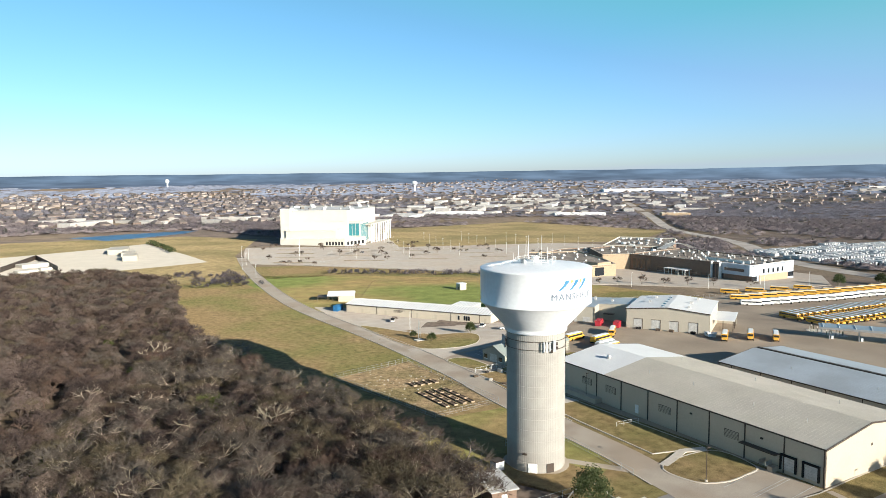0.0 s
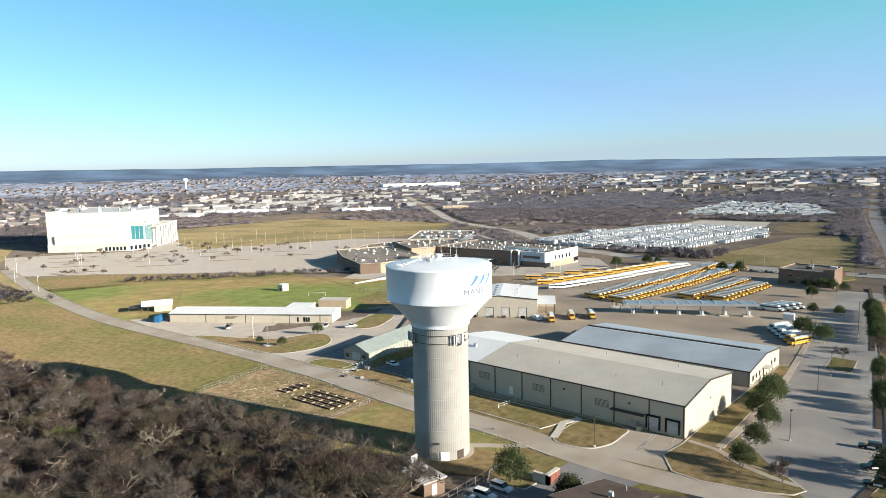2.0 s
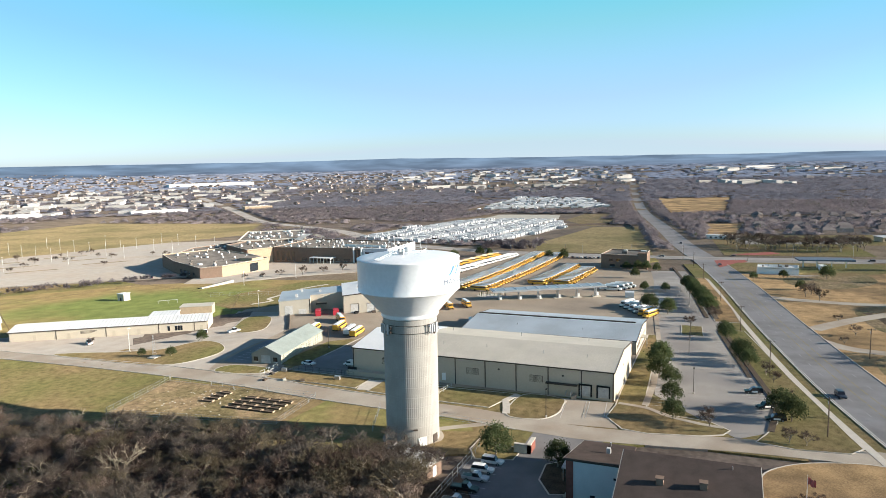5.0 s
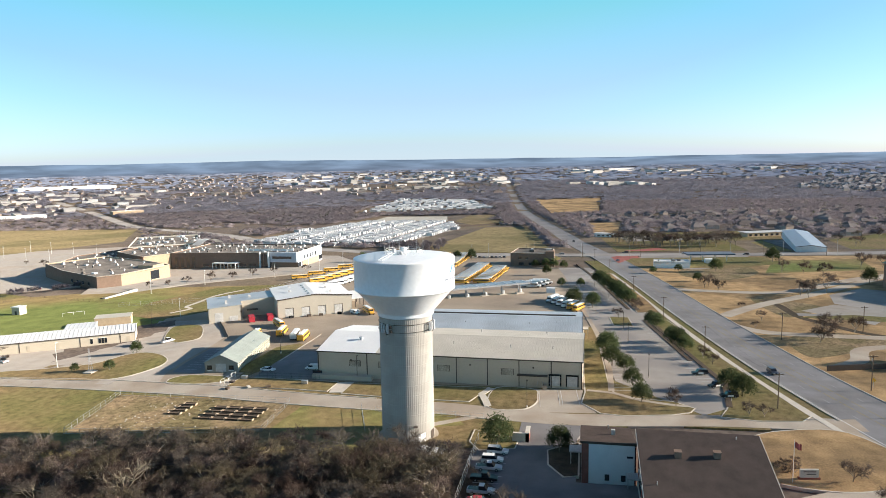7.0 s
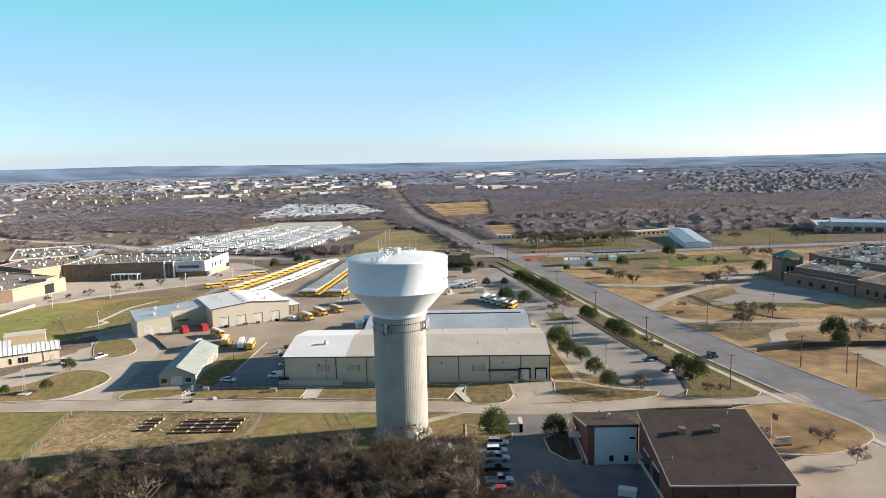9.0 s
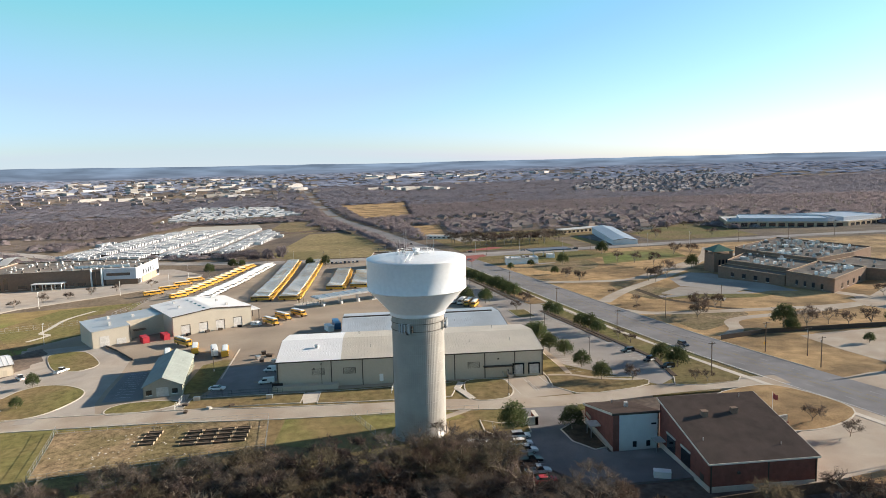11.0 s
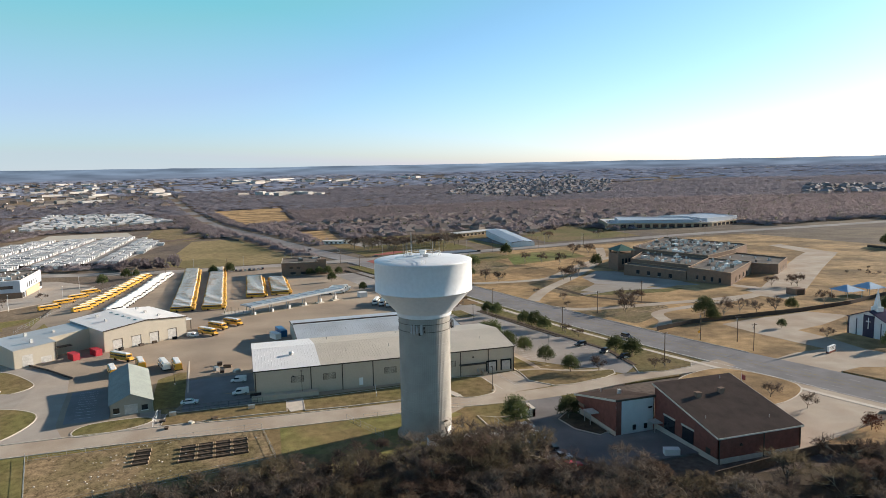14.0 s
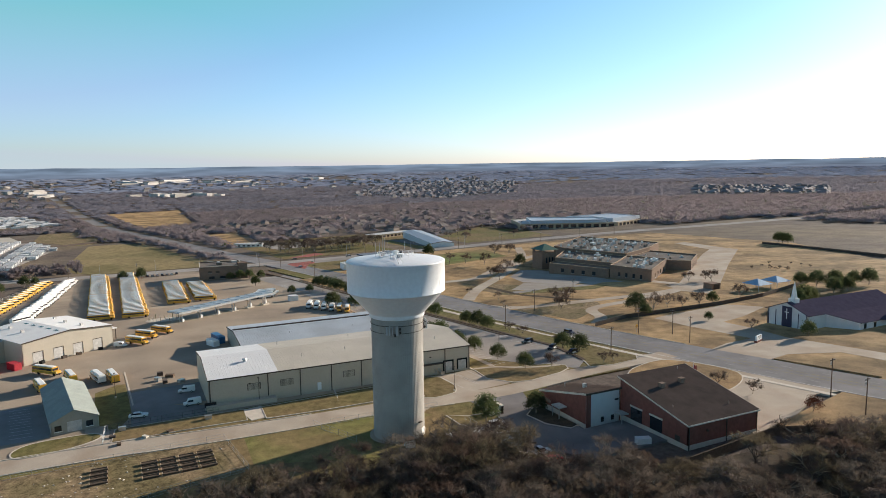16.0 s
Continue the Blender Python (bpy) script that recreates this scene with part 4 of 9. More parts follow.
def cross_gable(e, l, w, he, hr, wall_m, roof_m, base=-3.0, seam=1.1):
    """A shed whose gable faces the -x side: l along x, w along y."""
    for y, s in ((0, 1), (w, -1)):
        bm = bmesh.new()
        if s > 0:
            wall_quad(bm, 0, 0, l, 0, base, he, he)
        else:
            wall_quad(bm, l, w, 0, w, base, he, he)
        part("side_wall", bm, wall_m, e)
    for x, s in ((0, 1), (l, -1)):
        bm = bmesh.new()
        pts = [(0, base), (w, base), (w, he), (w / 2, hr), (0, he)]
        a = [bm.verts.new((x, y, z)) for y, z in pts]
        b = [bm.verts.new((x + 0.3 * s, y, z)) for y, z in pts]
        bm.faces.new(a[::-1] if s > 0 else a)
        bm.faces.new(b if s > 0 else b[::-1])
        for i in range(5):
            j = (i + 1) % 5
            bm.faces.new((a[i], a[j], b[j], b[i]) if s > 0 else (a[j], a[i], b[i], b[j]))
        part("gable_wall", bm, wall_m, e)
    for y0 in (-0.3, w + 0.3):
        bm = bmesh.new()
        q = [(-0.3, y0, he + 0.15), (l + 0.3, y0, he + 0.15), (l + 0.3, w / 2, hr + 0.2), (-0.3, w / 2, hr + 0.2)]
        slab(bm, q if y0 < 0 else q[::-1], 0.18)
        r = part("roof", bm, roof_m, e)
        bm = bmesh.new()
        ribs(bm, (-0.3, y0, he + 0.155), (l + 0.3, y0, he + 0.155), (-0.3, w / 2, hr + 0.205), (l + 0.3, w / 2, hr + 0.205), seam)
        part("roof_seams", bm, roof_m, r)
    bm = bmesh.new()
    for a, b, za, zb in ((-0.3, w / 2, he, hr), (w / 2, w + 0.3, hr, he)):
        slab(bm, [(-0.42, a, za + 0.22), (-0.3, a, za + 0.22), (-0.3, b, zb + 0.25), (-0.42, b, zb + 0.25)], 0.4)
    part("gable_trim", bm, dark_trim, e, "dark edge trim")


cross_gable(ga, 33.3, 34.4, 8.8, 10.4, tan_wall2, white_roof)
for y in (6.5, 14.3, 21.7, 29.2):
    f = rect_on(ga, "roller_door", -0.05, 0.08, y - 1.8, y + 1.8, -0.3, 4.7, unit_metal, "pale grey roller door")
    rect_on(f, "door_jamb", -0.14, -0.01, y - 2.0, y - 1.8, -0.3, 4.9, dark_trim)
    rect_on(f, "door_head", -0.14, -0.01, y - 1.8, y + 1.8, 4.7, 4.9, dark_trim)
for i in range(5):
    rect_on(ga, "skylight", 3 + i * 5.6, 5.4 + i * 5.6, 18.4, 20.2, 10.2, 10.42, dark_glass)
for x, y in ((6, 9), (15, 27), (17, 9.5), (26, 26), (28, 8)):
    z0 = 8.9 + 1.6 * (1 - abs(y - 17.2) / 17.2)
    rect_on(ga, "roof_vent", x - 0.5, x + 0.5, y - 0.5, y + 0.5, z0 - 0.1, z0 + 1.0, unit_metal)
# covered bay at its side
bay = thing("covered_bay", 258.2, 180.4, "tan open-fronted shelter against the bus garage", "shelter", z=-4.4, rz=31.2)
rect_on(bay, "roof", -0.4, 20, -0.4, 8.6, 4.9, 5.2, white_roof)
rect_on(bay, "back_wall", 19.6, 19.9, 0, 8.5, -1.5, 4.9, tan_wall2)
for x, y in ((0, 0), (0, 4), (8, 0), (16, 0)):
    rect_on(bay, "post", x, x + 0.3, y, y + 0.3, -1.5, 4.9, dark_trim)
# lower annex
an = thing("garage_annex", 231.1, 213.7, "low tan metal annex with a grey roof", "garage", z=-4.6, rz=31.2)
bm = bmesh.new()
wall_quad(bm, 0, 30, 0, 15.5, -3, 7.4, 8.1)
part("front_wall", bm, tan_wall2, an)
bm = bmesh.new()
wall_quad(bm, 0, 15.5, 8, 15.5, -3, 8.1, 8.1)
wall_quad(bm, 8, 15.5, 8, 0, -3, 8.1, 8.9)
part("recessed_wall", bm, tan_wall2, an)
bm = bmesh.new()
wall_quad(bm, 25, 30, 0, 30, -3, 7.4, 7.4)
wall_quad(bm, 25, 0, 25, 30, -3, 8.9, 7.4)
part("back_wall", bm, tan_wall2, an)
bm = bmesh.new()
slab(bm, [(8, 0.2, 9.05), (25.3, 0.2, 9.05), (25.3, 15.5, 8.25), (8, 15.5, 8.25)], 0.2)
slab(bm, [(-0.3, 15.5, 8.25), (25.3, 15.5, 8.25), (25.3, 30.3, 7.5), (-0.3, 30.3, 7.5)], 0.2)
part("roof", bm, grey_roof, an)
for y, h in ((19.2, 3.2), (25.5, 5.0)):
    rect_on(an, "roller_door", -0.06, -0.01, y - 1.8, y + 1.8, -0.5, h, unit_metal)
rect_on(an, "downpipe", -0.13, -0.01, 15.6, 15.85, -2, 7.9, dark_trim)
for x, y in ((6, 22), (15, 11), (19, 20)):
    rect_on(an, "roof_vent", x - 0.5, x + 0.5, y - 0.5, y + 0.5, 7.7, 9.4, unit_metal)
rect_on(an, "lean_to", 5.0, 8, 8, 13, 4.0, 4.2, dark_trim, "small dark lean-to roof")

# greenhouse
gh = thing("greenhouse", 140.9, 185.4, "long grey-roofed greenhouse with slatted sides", "greenhouse", z=-0.55, rz=8)
for y0 in (-0.4, 11.4):
    bm = bmesh.new()
    q = [(-0.4, y0, 3.0), (34, y0, 3.0), (34, 5.5, 5.7), (-0.4, 5.5, 5.7)]
    slab(bm, q if y0 < 0 else q[::-1], 0.15)
    r = part("roof", bm, mat("greenhouse_roof" + ("" if y0 < 0 else "_b"), (0.27, 0.305, 0.285), 0.65, 0.14, 0.3, 3.0, 0.0), gh)
    bm = bmesh.new()
    ribs(bm, (-0.4, y0, 3.005), (34, y0, 3.005), (-0.4, 5.5, 5.705), (34, 5.5, 5.705), 1.2)
    part("roof_seams", bm, MATS["greenhouse_roof"], r)
gwall = mat("greenhouse_wall", (0.33, 0.31, 0.265), 0.7, 0.08)
for x, s in ((0, 1), (33.6, -1)):
    bm = bmesh.new()
    pts = [(0, -2), (11, -2), (11, 2.9), (5.5, 5.5), (0, 2.9)]
    a = [bm.verts.new((x, y, z)) for y, z in pts]
    b = [bm.verts.new((x + 0.2 * s, y, z)) for y, z in pts]
    bm.faces.new(a[::-1] if s > 0 else a)
    bm.faces.new(b if s > 0 else b[::-1])
    for i in range(5):
        j = (i + 1) % 5
        bm.faces.new((a[i], a[j], b[j], b[i]) if s > 0 else (a[j], a[i], b[i], b[j]))
    part("end_wall", bm, gwall, gh)
rect_on(gh, "door", -0.06, -0.01, 3.9, 7.3, -0.1, 2.6, unit_metal, "pale double door")
for y in (1.3, 8.6):
    f = rect_on(gh, "window", -0.06, -0.01, y, y + 1.6, 0.5, 2.0, dark_glass)
    rect_on(f, "window_frame", -0.1, -0.06, y - 0.15, y + 1.75, 0.3, 0.5, paint_white)
for i in range(18):
    rect_on(gh, "side_post", i * 1.97, i * 1.97 + 0.12, -0.12, 0.02, -1.5, 3.0, mat("pale_green_post", (0.50, 0.52, 0.42), 0.7, 0.1) if i == 0 else MATS["pale_green_post"])
for z in (0.4, 1.2, 2.0, 2.7):
    rect_on(gh, "side_rail", 0, 33.6, -0.1, 0.0, z, z + 0.12, MATS["pale_green_post"])
rect_on(gh, "side_wall", 0, 33.6, 0.05, 0.2, -2, 2.9, MATS["greenhouse_wall"])
rect_on(gh, "side_wall", 0, 33.6, 10.8, 11.0, -2, 2.9, MATS["greenhouse_wall"])


# long office building, set askew
lb = thing("office_building", 141.9, 320.6, "long low tan building with a ribbed white roof", "building", rz=-57.1, z=G(165, 288) + 0.3)
LB = 78.7
gx = mat("office_wall", (0.56, 0.49, 0.39), 0.7, 0.05, 0.3, 3.0)
bm = bmesh.new()
wall_quad(bm, 0, 0, LB, 0, -2.5, 4.0, 4.0)
part("front_wall", bm, gx, lb)
bm = bmesh.new()
wall_quad(bm, LB, 0, LB, 16, -2.5, 4.0, 4.0)
wall_quad(bm, LB, 16, 0, 16, -2.5, 4.0, 4.0)
wall_quad(bm, 0, 16, 0, 0, -2.5, 4.0, 4.0)
part("back_wall", bm, gx, lb)
for y0 in (-0.4, 16.4):
    bm = bmesh.new()
    q = [(-0.3, y0, 4.1), (LB + 0.3, y0, 4.1), (LB + 0.3, 8, 5.5), (-0.3, 8, 5.5)]
    slab(bm, q if y0 < 0 else q[::-1], 0.18)
    r = part("roof", bm, white_roof, lb)
    bm = bmesh.new()
    ribs(bm, (-0.3, y0, 4.105), (LB + 0.3, y0, 4.105), (-0.3, 8, 5.505), (LB + 0.3, 8, 5.505), 1.5, 0.13, 0.1)
    part("roof_seams", bm, unit_metal, r)
bm = bmesh.new()
for x in (0, LB):
    a = [bm.verts.new((x, y, z)) for y, z in ((0, 3.9), (16, 3.9), (8, 5.35))]
    bm.faces.new(a)
part("gable", bm, gx, lb)
rect_on(lb, "gutter", -0.3, LB + 0.3, -0.52, -0.38, 3.8, 4.05, dark_trim)
for x in (18, 37.5, 58.6, 73.2):
    rect_on(lb, "pilaster", x - 0.12, x + 0.12, -0.1, -0.01, -1.5, 3.8, dark_trim)
for x, w in ((62.2, 0.9), (65.2, 0.9), (66.3, 0.9), (67.4, 0.9)):
    f = rect_on(lb, "window", x, x + w, -0.07, -0.01, 0.6, 2.7, dark_glass)
    rect_on(f, "window_frame", x - 0.08, x + w + 0.08, -0.1, -0.07, 2.7, 2.85, paint_white)
for x in (9, 22.4, 40, 50, 75.5):
    rect_on(lb, "door", x, x + 1.2, -0.07, -0.01, 0, 2.3, tan_wall)
for i in range(3):
    rect_on(lb, "sign_bar", 27.5, 34.0 - i, -0.08, -0.01, 2.7 - i * 0.45, 2.9 - i * 0.45, dark_trim, "dark row of sign lettering")
ext = thing("store_building", 209.2, 292.9, "pale tan flat-topped store building", "building", rz=-60, z=G(213, 287))
rect_on(ext, "wall", 0, 15.1, 0, 8, -2, 4.2, tan_brick)
rect_on(ext, "roof", -0.2, 15.3, -0.2, 8.2, 4.2, 4.45, tan_roof)
rear = thing("rear_wing", 188.2, 290.0, "low rear wing with a ribbed white roof", "building", rz=-57.1, z=G(190, 285) + 0.3)
rect_on(rear, "wall", 0, 11.5, -6, 6, -2.5, 4.3, gx)
rw_ = rect_on(rear, "roof", -0.3, 11.8, -6, 6.3, 4.3, 4.6, white_roof)
for i in range(8):
    rect_on(rw_, "roof_seam", i * 1.55, i * 1.55 + 0.12, -6, 6.3, 4.6, 4.7, unit_metal)

# barn, containers, small sheds
barn = thing("barn", 146, 356, "small open tan barn with a white roof", "barn", rz=-30)
for y0 in (-0.5, 10.5):
    bm = bmesh.new()
    q = [(0, y0, 3.2), (15, y0, 3.2), (15, 5, 5.2), (0, 5, 5.2)]
    slab(bm, q if y0 < 0 else q[::-1], 0.15)
    part("roof", bm, white_roof, barn)
rect_on(barn, "back_wall", 6, 14.5, 0.2, 9.8, -1, 3.1, gx)
for x in (0.3, 3, 6):
    for y in (0.2, 9.6):
        rect_on(barn, "post", x, x + 0.2, y, y + 0.2, -1, 3.2, timber)
rect_on(barn, "lean_to", -6, 0, 1, 9, 2.4, 2.55, dark_trim)
for x in (-5.8, -0.4):
    for y in (1.2, 8.6):
        rect_on(barn, "lean_post", x, x + 0.2, y, y + 0.2, -1, 2.4, timber)


def container(x, y, l, w, h, m, label, rz=0.0, cat="container"):
    e = thing("shipping_container" if l > 4 else "skip_bin", x, y, label, cat, rz=rz)
    rect_on(e, "body", -l / 2, l / 2, -w / 2, w / 2, 0.0, h - 0.1, m)
    rect_on(e, "top_rim", -l / 2 - 0.05, l / 2 + 0.05, -w / 2 - 0.05, w / 2 + 0.05, h - 0.1, h, m)
    n = int(l / 0.6)
    for s in (-1, 1):
        bm = bmesh.new()
        for i in range(n):
            box(bm, -l / 2 + i * 0.6 + 0.15, -l / 2 + i * 0.6 + 0.4, s * (w / 2 + 0.02) - 0.04, s * (w / 2 + 0.02) + 0.04, 0.15, h - 0.15)
        part("corrugation", bm, m, e)
    rect_on(e, "end_door", -l / 2 - 0.06, -l / 2 - 0.01, -w / 2 + 0.1, w / 2 - 0.1, 0.1, h - 0.2, m)
    return e


container(139.5, 326, 6, 2.5, 3.0, blue_paint, "bright blue steel container beside the long building", 40)
container(219.6, 220.6, 5.5, 2.5, 2.6, red_paint, "dark red corrugated container by the garage", 31)
container(223.6, 213.6, 5.5, 2.5, 2.6, red_paint, "dark red corrugated container by the garage", 31)
container(163, 371, 10, 2.6, 2.8, tan_wall, "tan corrugated storage container behind the barn", -15)
hut = thing("paddock_hut", 237.8, 360, "small square white hut in the paddock", "hut")
rect_on(hut, "wall", -2.3, 2.3, -2.3, 2.3, -0.5, 4.0, gx)
rect_on(hut, "roof", -2.6, 2.6, -2.6, 2.6, 4.0, 4.25, white_roof)
rect_on(hut, "door", -2.36, -2.31, -0.6, 0.6, 0, 2.1, dark_trim)
ts = thing("utility_shed", 80, 107.5, "low brown shed with a pale metal roof by the tower", "shed", rz=-12)
rect_on(ts, "wall", -2.6, 2.6, -4.4, 4.4, -0.8, 2.9, brown_brick)
rect_on(ts, "roof", -3.0, 3.0, -4.8, 4.8, 2.9, 3.15, unit_metal)
rect_on(ts, "door", -0.6, 0.6, -4.46, -4.41, 0, 2.2, paint_white)
tb = thing("vent_box", 88.2, 118, "small pale concrete vent box beside the tower", "vent")
rect_on(tb, "wall", -1.1, 1.1, -1.1, 1.1, -0.3, 2.0, stucco)
rect_on(tb, "lid", -1.2, 1.2, -1.2, 1.2, 2.0, 2.12, dark_trim)
gp = thing("gate_pier", 98.6, 87.5, "brick and stone gate enclosure with a pale cap", "enclosure")
rect_on(gp, "wall", -2.2, 2.2, -0.4, 0.4, -0.5, 2.2, red_brick)
rect_on(gp, "end_wall", -2.2, -1.4, -0.4, 3.5, -0.5, 2.2, pale_stone)
rect_on(gp, "cap", -2.3, 2.3, -0.5, 0.5, 2.2, 2.4, pale_stone)


# fire station: a tall shed roof over brick, and a low wing
fs = thing("brick_station", 53.7, 41.8, "red brick station with a sloping brown shingle roof", "station", z=1.75)
bm = bmesh.new()
wall_quad(bm, 0, 22, 0, 0, -1.5, 5.7, 5.7)
part("front_wall", bm, red_brick, fs)
for y, s in ((0, 1), (22, -1)):
    bm = bmesh.new()
    pts = [(0, -1.5), (23.3, -1.5), (23.3, 10.5), (0, 5.7)]
    a = [bm.verts.new((x, y, z)) for x, z in pts]
    b = [bm.verts.new((x, y + 0.3 * s, z)) for x, z in pts]
    bm.faces.new(a if s > 0 else a[::-1])
    bm.faces.new(b[::-1] if s > 0 else b)
    for i in range(4):
        j = (i + 1) % 4
        bm.faces.new((a[j], a[i], b[i], b[j]) if s > 0 else (a[i], a[j], b[j], b[i]))
    part("side_wall", bm, red_brick, fs)
bm = bmesh.new()
wall_quad(bm, 23.3, 0, 23.3, 22, -1.5, 10.5, 10.5)
part("back_wall", bm, red_brick, fs)
bm = bmesh.new()
slab(bm, [(-0.5, -0.5, 5.95), (23.8, -0.5, 10.95), (23.8, 22.5, 10.95), (-0.5, 22.5, 5.95)], 0.15)
part("roof", bm, brown_roof, fs, "dark brown shingle roof")
bm = bmesh.new()
for y in (-0.62, 22.5):
    slab(bm, [(-0.5, y, 5.93), (23.8, y, 10.93), (23.8, y + 0.12, 10.93), (-0.5, y + 0.12, 5.93)], 0.35)
box(bm, -0.62, -0.5, -0.5, 22.5, 5.6, 5.93)
part("fascia", bm, pale_stone, fs, "pale fascia board")
rect_on(fs, "plinth", -0.14, -0.02, 0, 22, -1.5, 1.0, pale_stone, "pale stone base course")
rect_on(fs, "plinth", 0, 23.3, 22.02, 22.14, -1.5, 0.9, pale_stone)
for y in (0.0, 10.0, 21.8):
    rect_on(fs, "downpipe", -0.25, -0.14, y, y + 0.25, -1.0, 5.7, dark_trim)
rect_on(fs, "wall_lamp", -0.4, -0.02, 16, 16.5, 3.4, 3.8, dark_trim)
for x in (10.3, 17.2):
    f = rect_on(fs, "bay_door", x - 2.0, x + 2.0, 22.0, 22.1, -0.4, 4.2, dark_glass, "dark open vehicle bay")
    rect_on(f, "door_head", x - 2.2, x + 2.2, 22.05, 22.25, 4.2, 4.6, pale_stone)
rect_on(fs, "door", 2.5, 4.0, 22.05, 22.1, 0, 2.3, dark_trim)
for x, y in ((15.5, 15.5), (16.0, 8.5)):
    z = 5.95 + x * 0.2058
    rect_on(fs, "roof_vent", x - 0.6, x + 0.6, y - 0.6, y + 0.6, z - 0.3, z + 1.1, brown_brick)
    rect_on(fs, "vent_cap", x - 0.7, x + 0.7, y - 0.7, y + 0.7, z + 1.1, z + 1.25, brown_brick)
for x, y in ((4, 5), (7, 20), (22, 4)):
    bm = bmesh.new()
    z = 5.95 + x * 0.2058
    tube(bm, [(x, y, z - 0.1), (x, y, z + 0.7)], 0.1, n=6)
    part("vent_pipe", bm, galv, fs)
wing = thing("station_wing", 76.6, 63.9, "low station wing with brick and pale stucco walls", "station", z=G(87, 70))
bm = bmesh.new()
slab(bm, [(-0.4, 0.2, 9.2), (20.6, 0.2, 4.2), (20.6, 11.3, 4.2), (-0.4, 11.3, 9.2)], 0.3)
part("roof", bm, brown_roof, wing)
bm = bmesh.new()
wall_quad(bm, 0, 10.9, 0, 0.3, -1.5, 8.9, 8.9)
part("stucco_wall", bm, stucco, wing, "pale stucco wall")
bm = bmesh.new()
wall_quad(bm, 20.2, 10.9, 0, 10.9, -1.5, 4.0, 8.9)
part("brick_wall", bm, red_brick, wing)
bm = bmesh.new()
wall_quad(bm, 20.2, 0.3, 20.2, 10.9, -1.5, 4.0, 4.0)
wall_quad(bm, 0, 0.3, 20.2, 0.3, -1.5, 8.9, 4.0)
part("back_wall", bm, red_brick, wing)
rect_on(wing, "brick_edge", -0.1, -0.01, 9.6, 11.0, -1.4, 8.6, red_brick)
bm = bmesh.new()
slab(bm, [(-0.42, 11.3, 9.18), (20.6, 11.3, 4.18), (20.6, 11.4, 4.18), (-0.42, 11.4, 9.18)], 0.5)
part("fascia", bm, pale_stone, wing)
rect_on(wing, "fascia_front", -0.55, -0.42, 0.2, 11.4, 8.7, 9.2, dark_trim)
for y, z, w, h in ((2.3, 0.9, 0.9, 1.3), (5.5, 0.9, 0.9, 1.3), (0.9, 5.9, 1.2, 0.4)):
    rect_on(wing, "window", -0.1, -0.02, y, y + w, z, z + h, dark_glass)
rect_on(wing, "plinth", 0.2, 20.2, 10.92, 11.05, -1.5, 0.9, pale_stone)
f = rect_on(wing, "porch_roof", 8, 11.5, 11.0, 13.6, 2.9, 3.15, unit_metal, "small flat porch roof")
for x in (8.2, 11.2):
    rect_on(wing, "porch_post", x, x + 0.2, 13.2, 13.4, -1, 2.9, galv)
rect_on(wing, "window", 15.5, 19.5, 10.92, 11.0, 1.6, 2.6, dark_glass)
rect_on(wing, "porch_roof", -3.0, 0, -1.0, 2.2, 2.7, 2.95, unit_metal)
for y in (-0.8, 1.9):
    rect_on(wing, "porch_post", -2.9, -2.7, y, y + 0.2, -1, 2.7, galv)
rect_on(wing, "roof_unit", 9, 9.8, 4, 4.8, 6.6, 8.0, unit_metal)
for x in (13, 17):
    rect_on(wing, "roof_vent", x, x + 0.3, 5, 5.3, 4.8, 5.9, galv)

# ---- flat-roofed blocks and other buildings further off ----
def inside(x, y, pts):
    c = False
    for (x0, y0), (x1, y1) in zip(pts, pts[1:] + pts[:1]):
        if (y0 > y) != (y1 > y) and x < (x1 - x0) * (y - y0) / (y1 - y0) + x0:
            c = not c
    return c


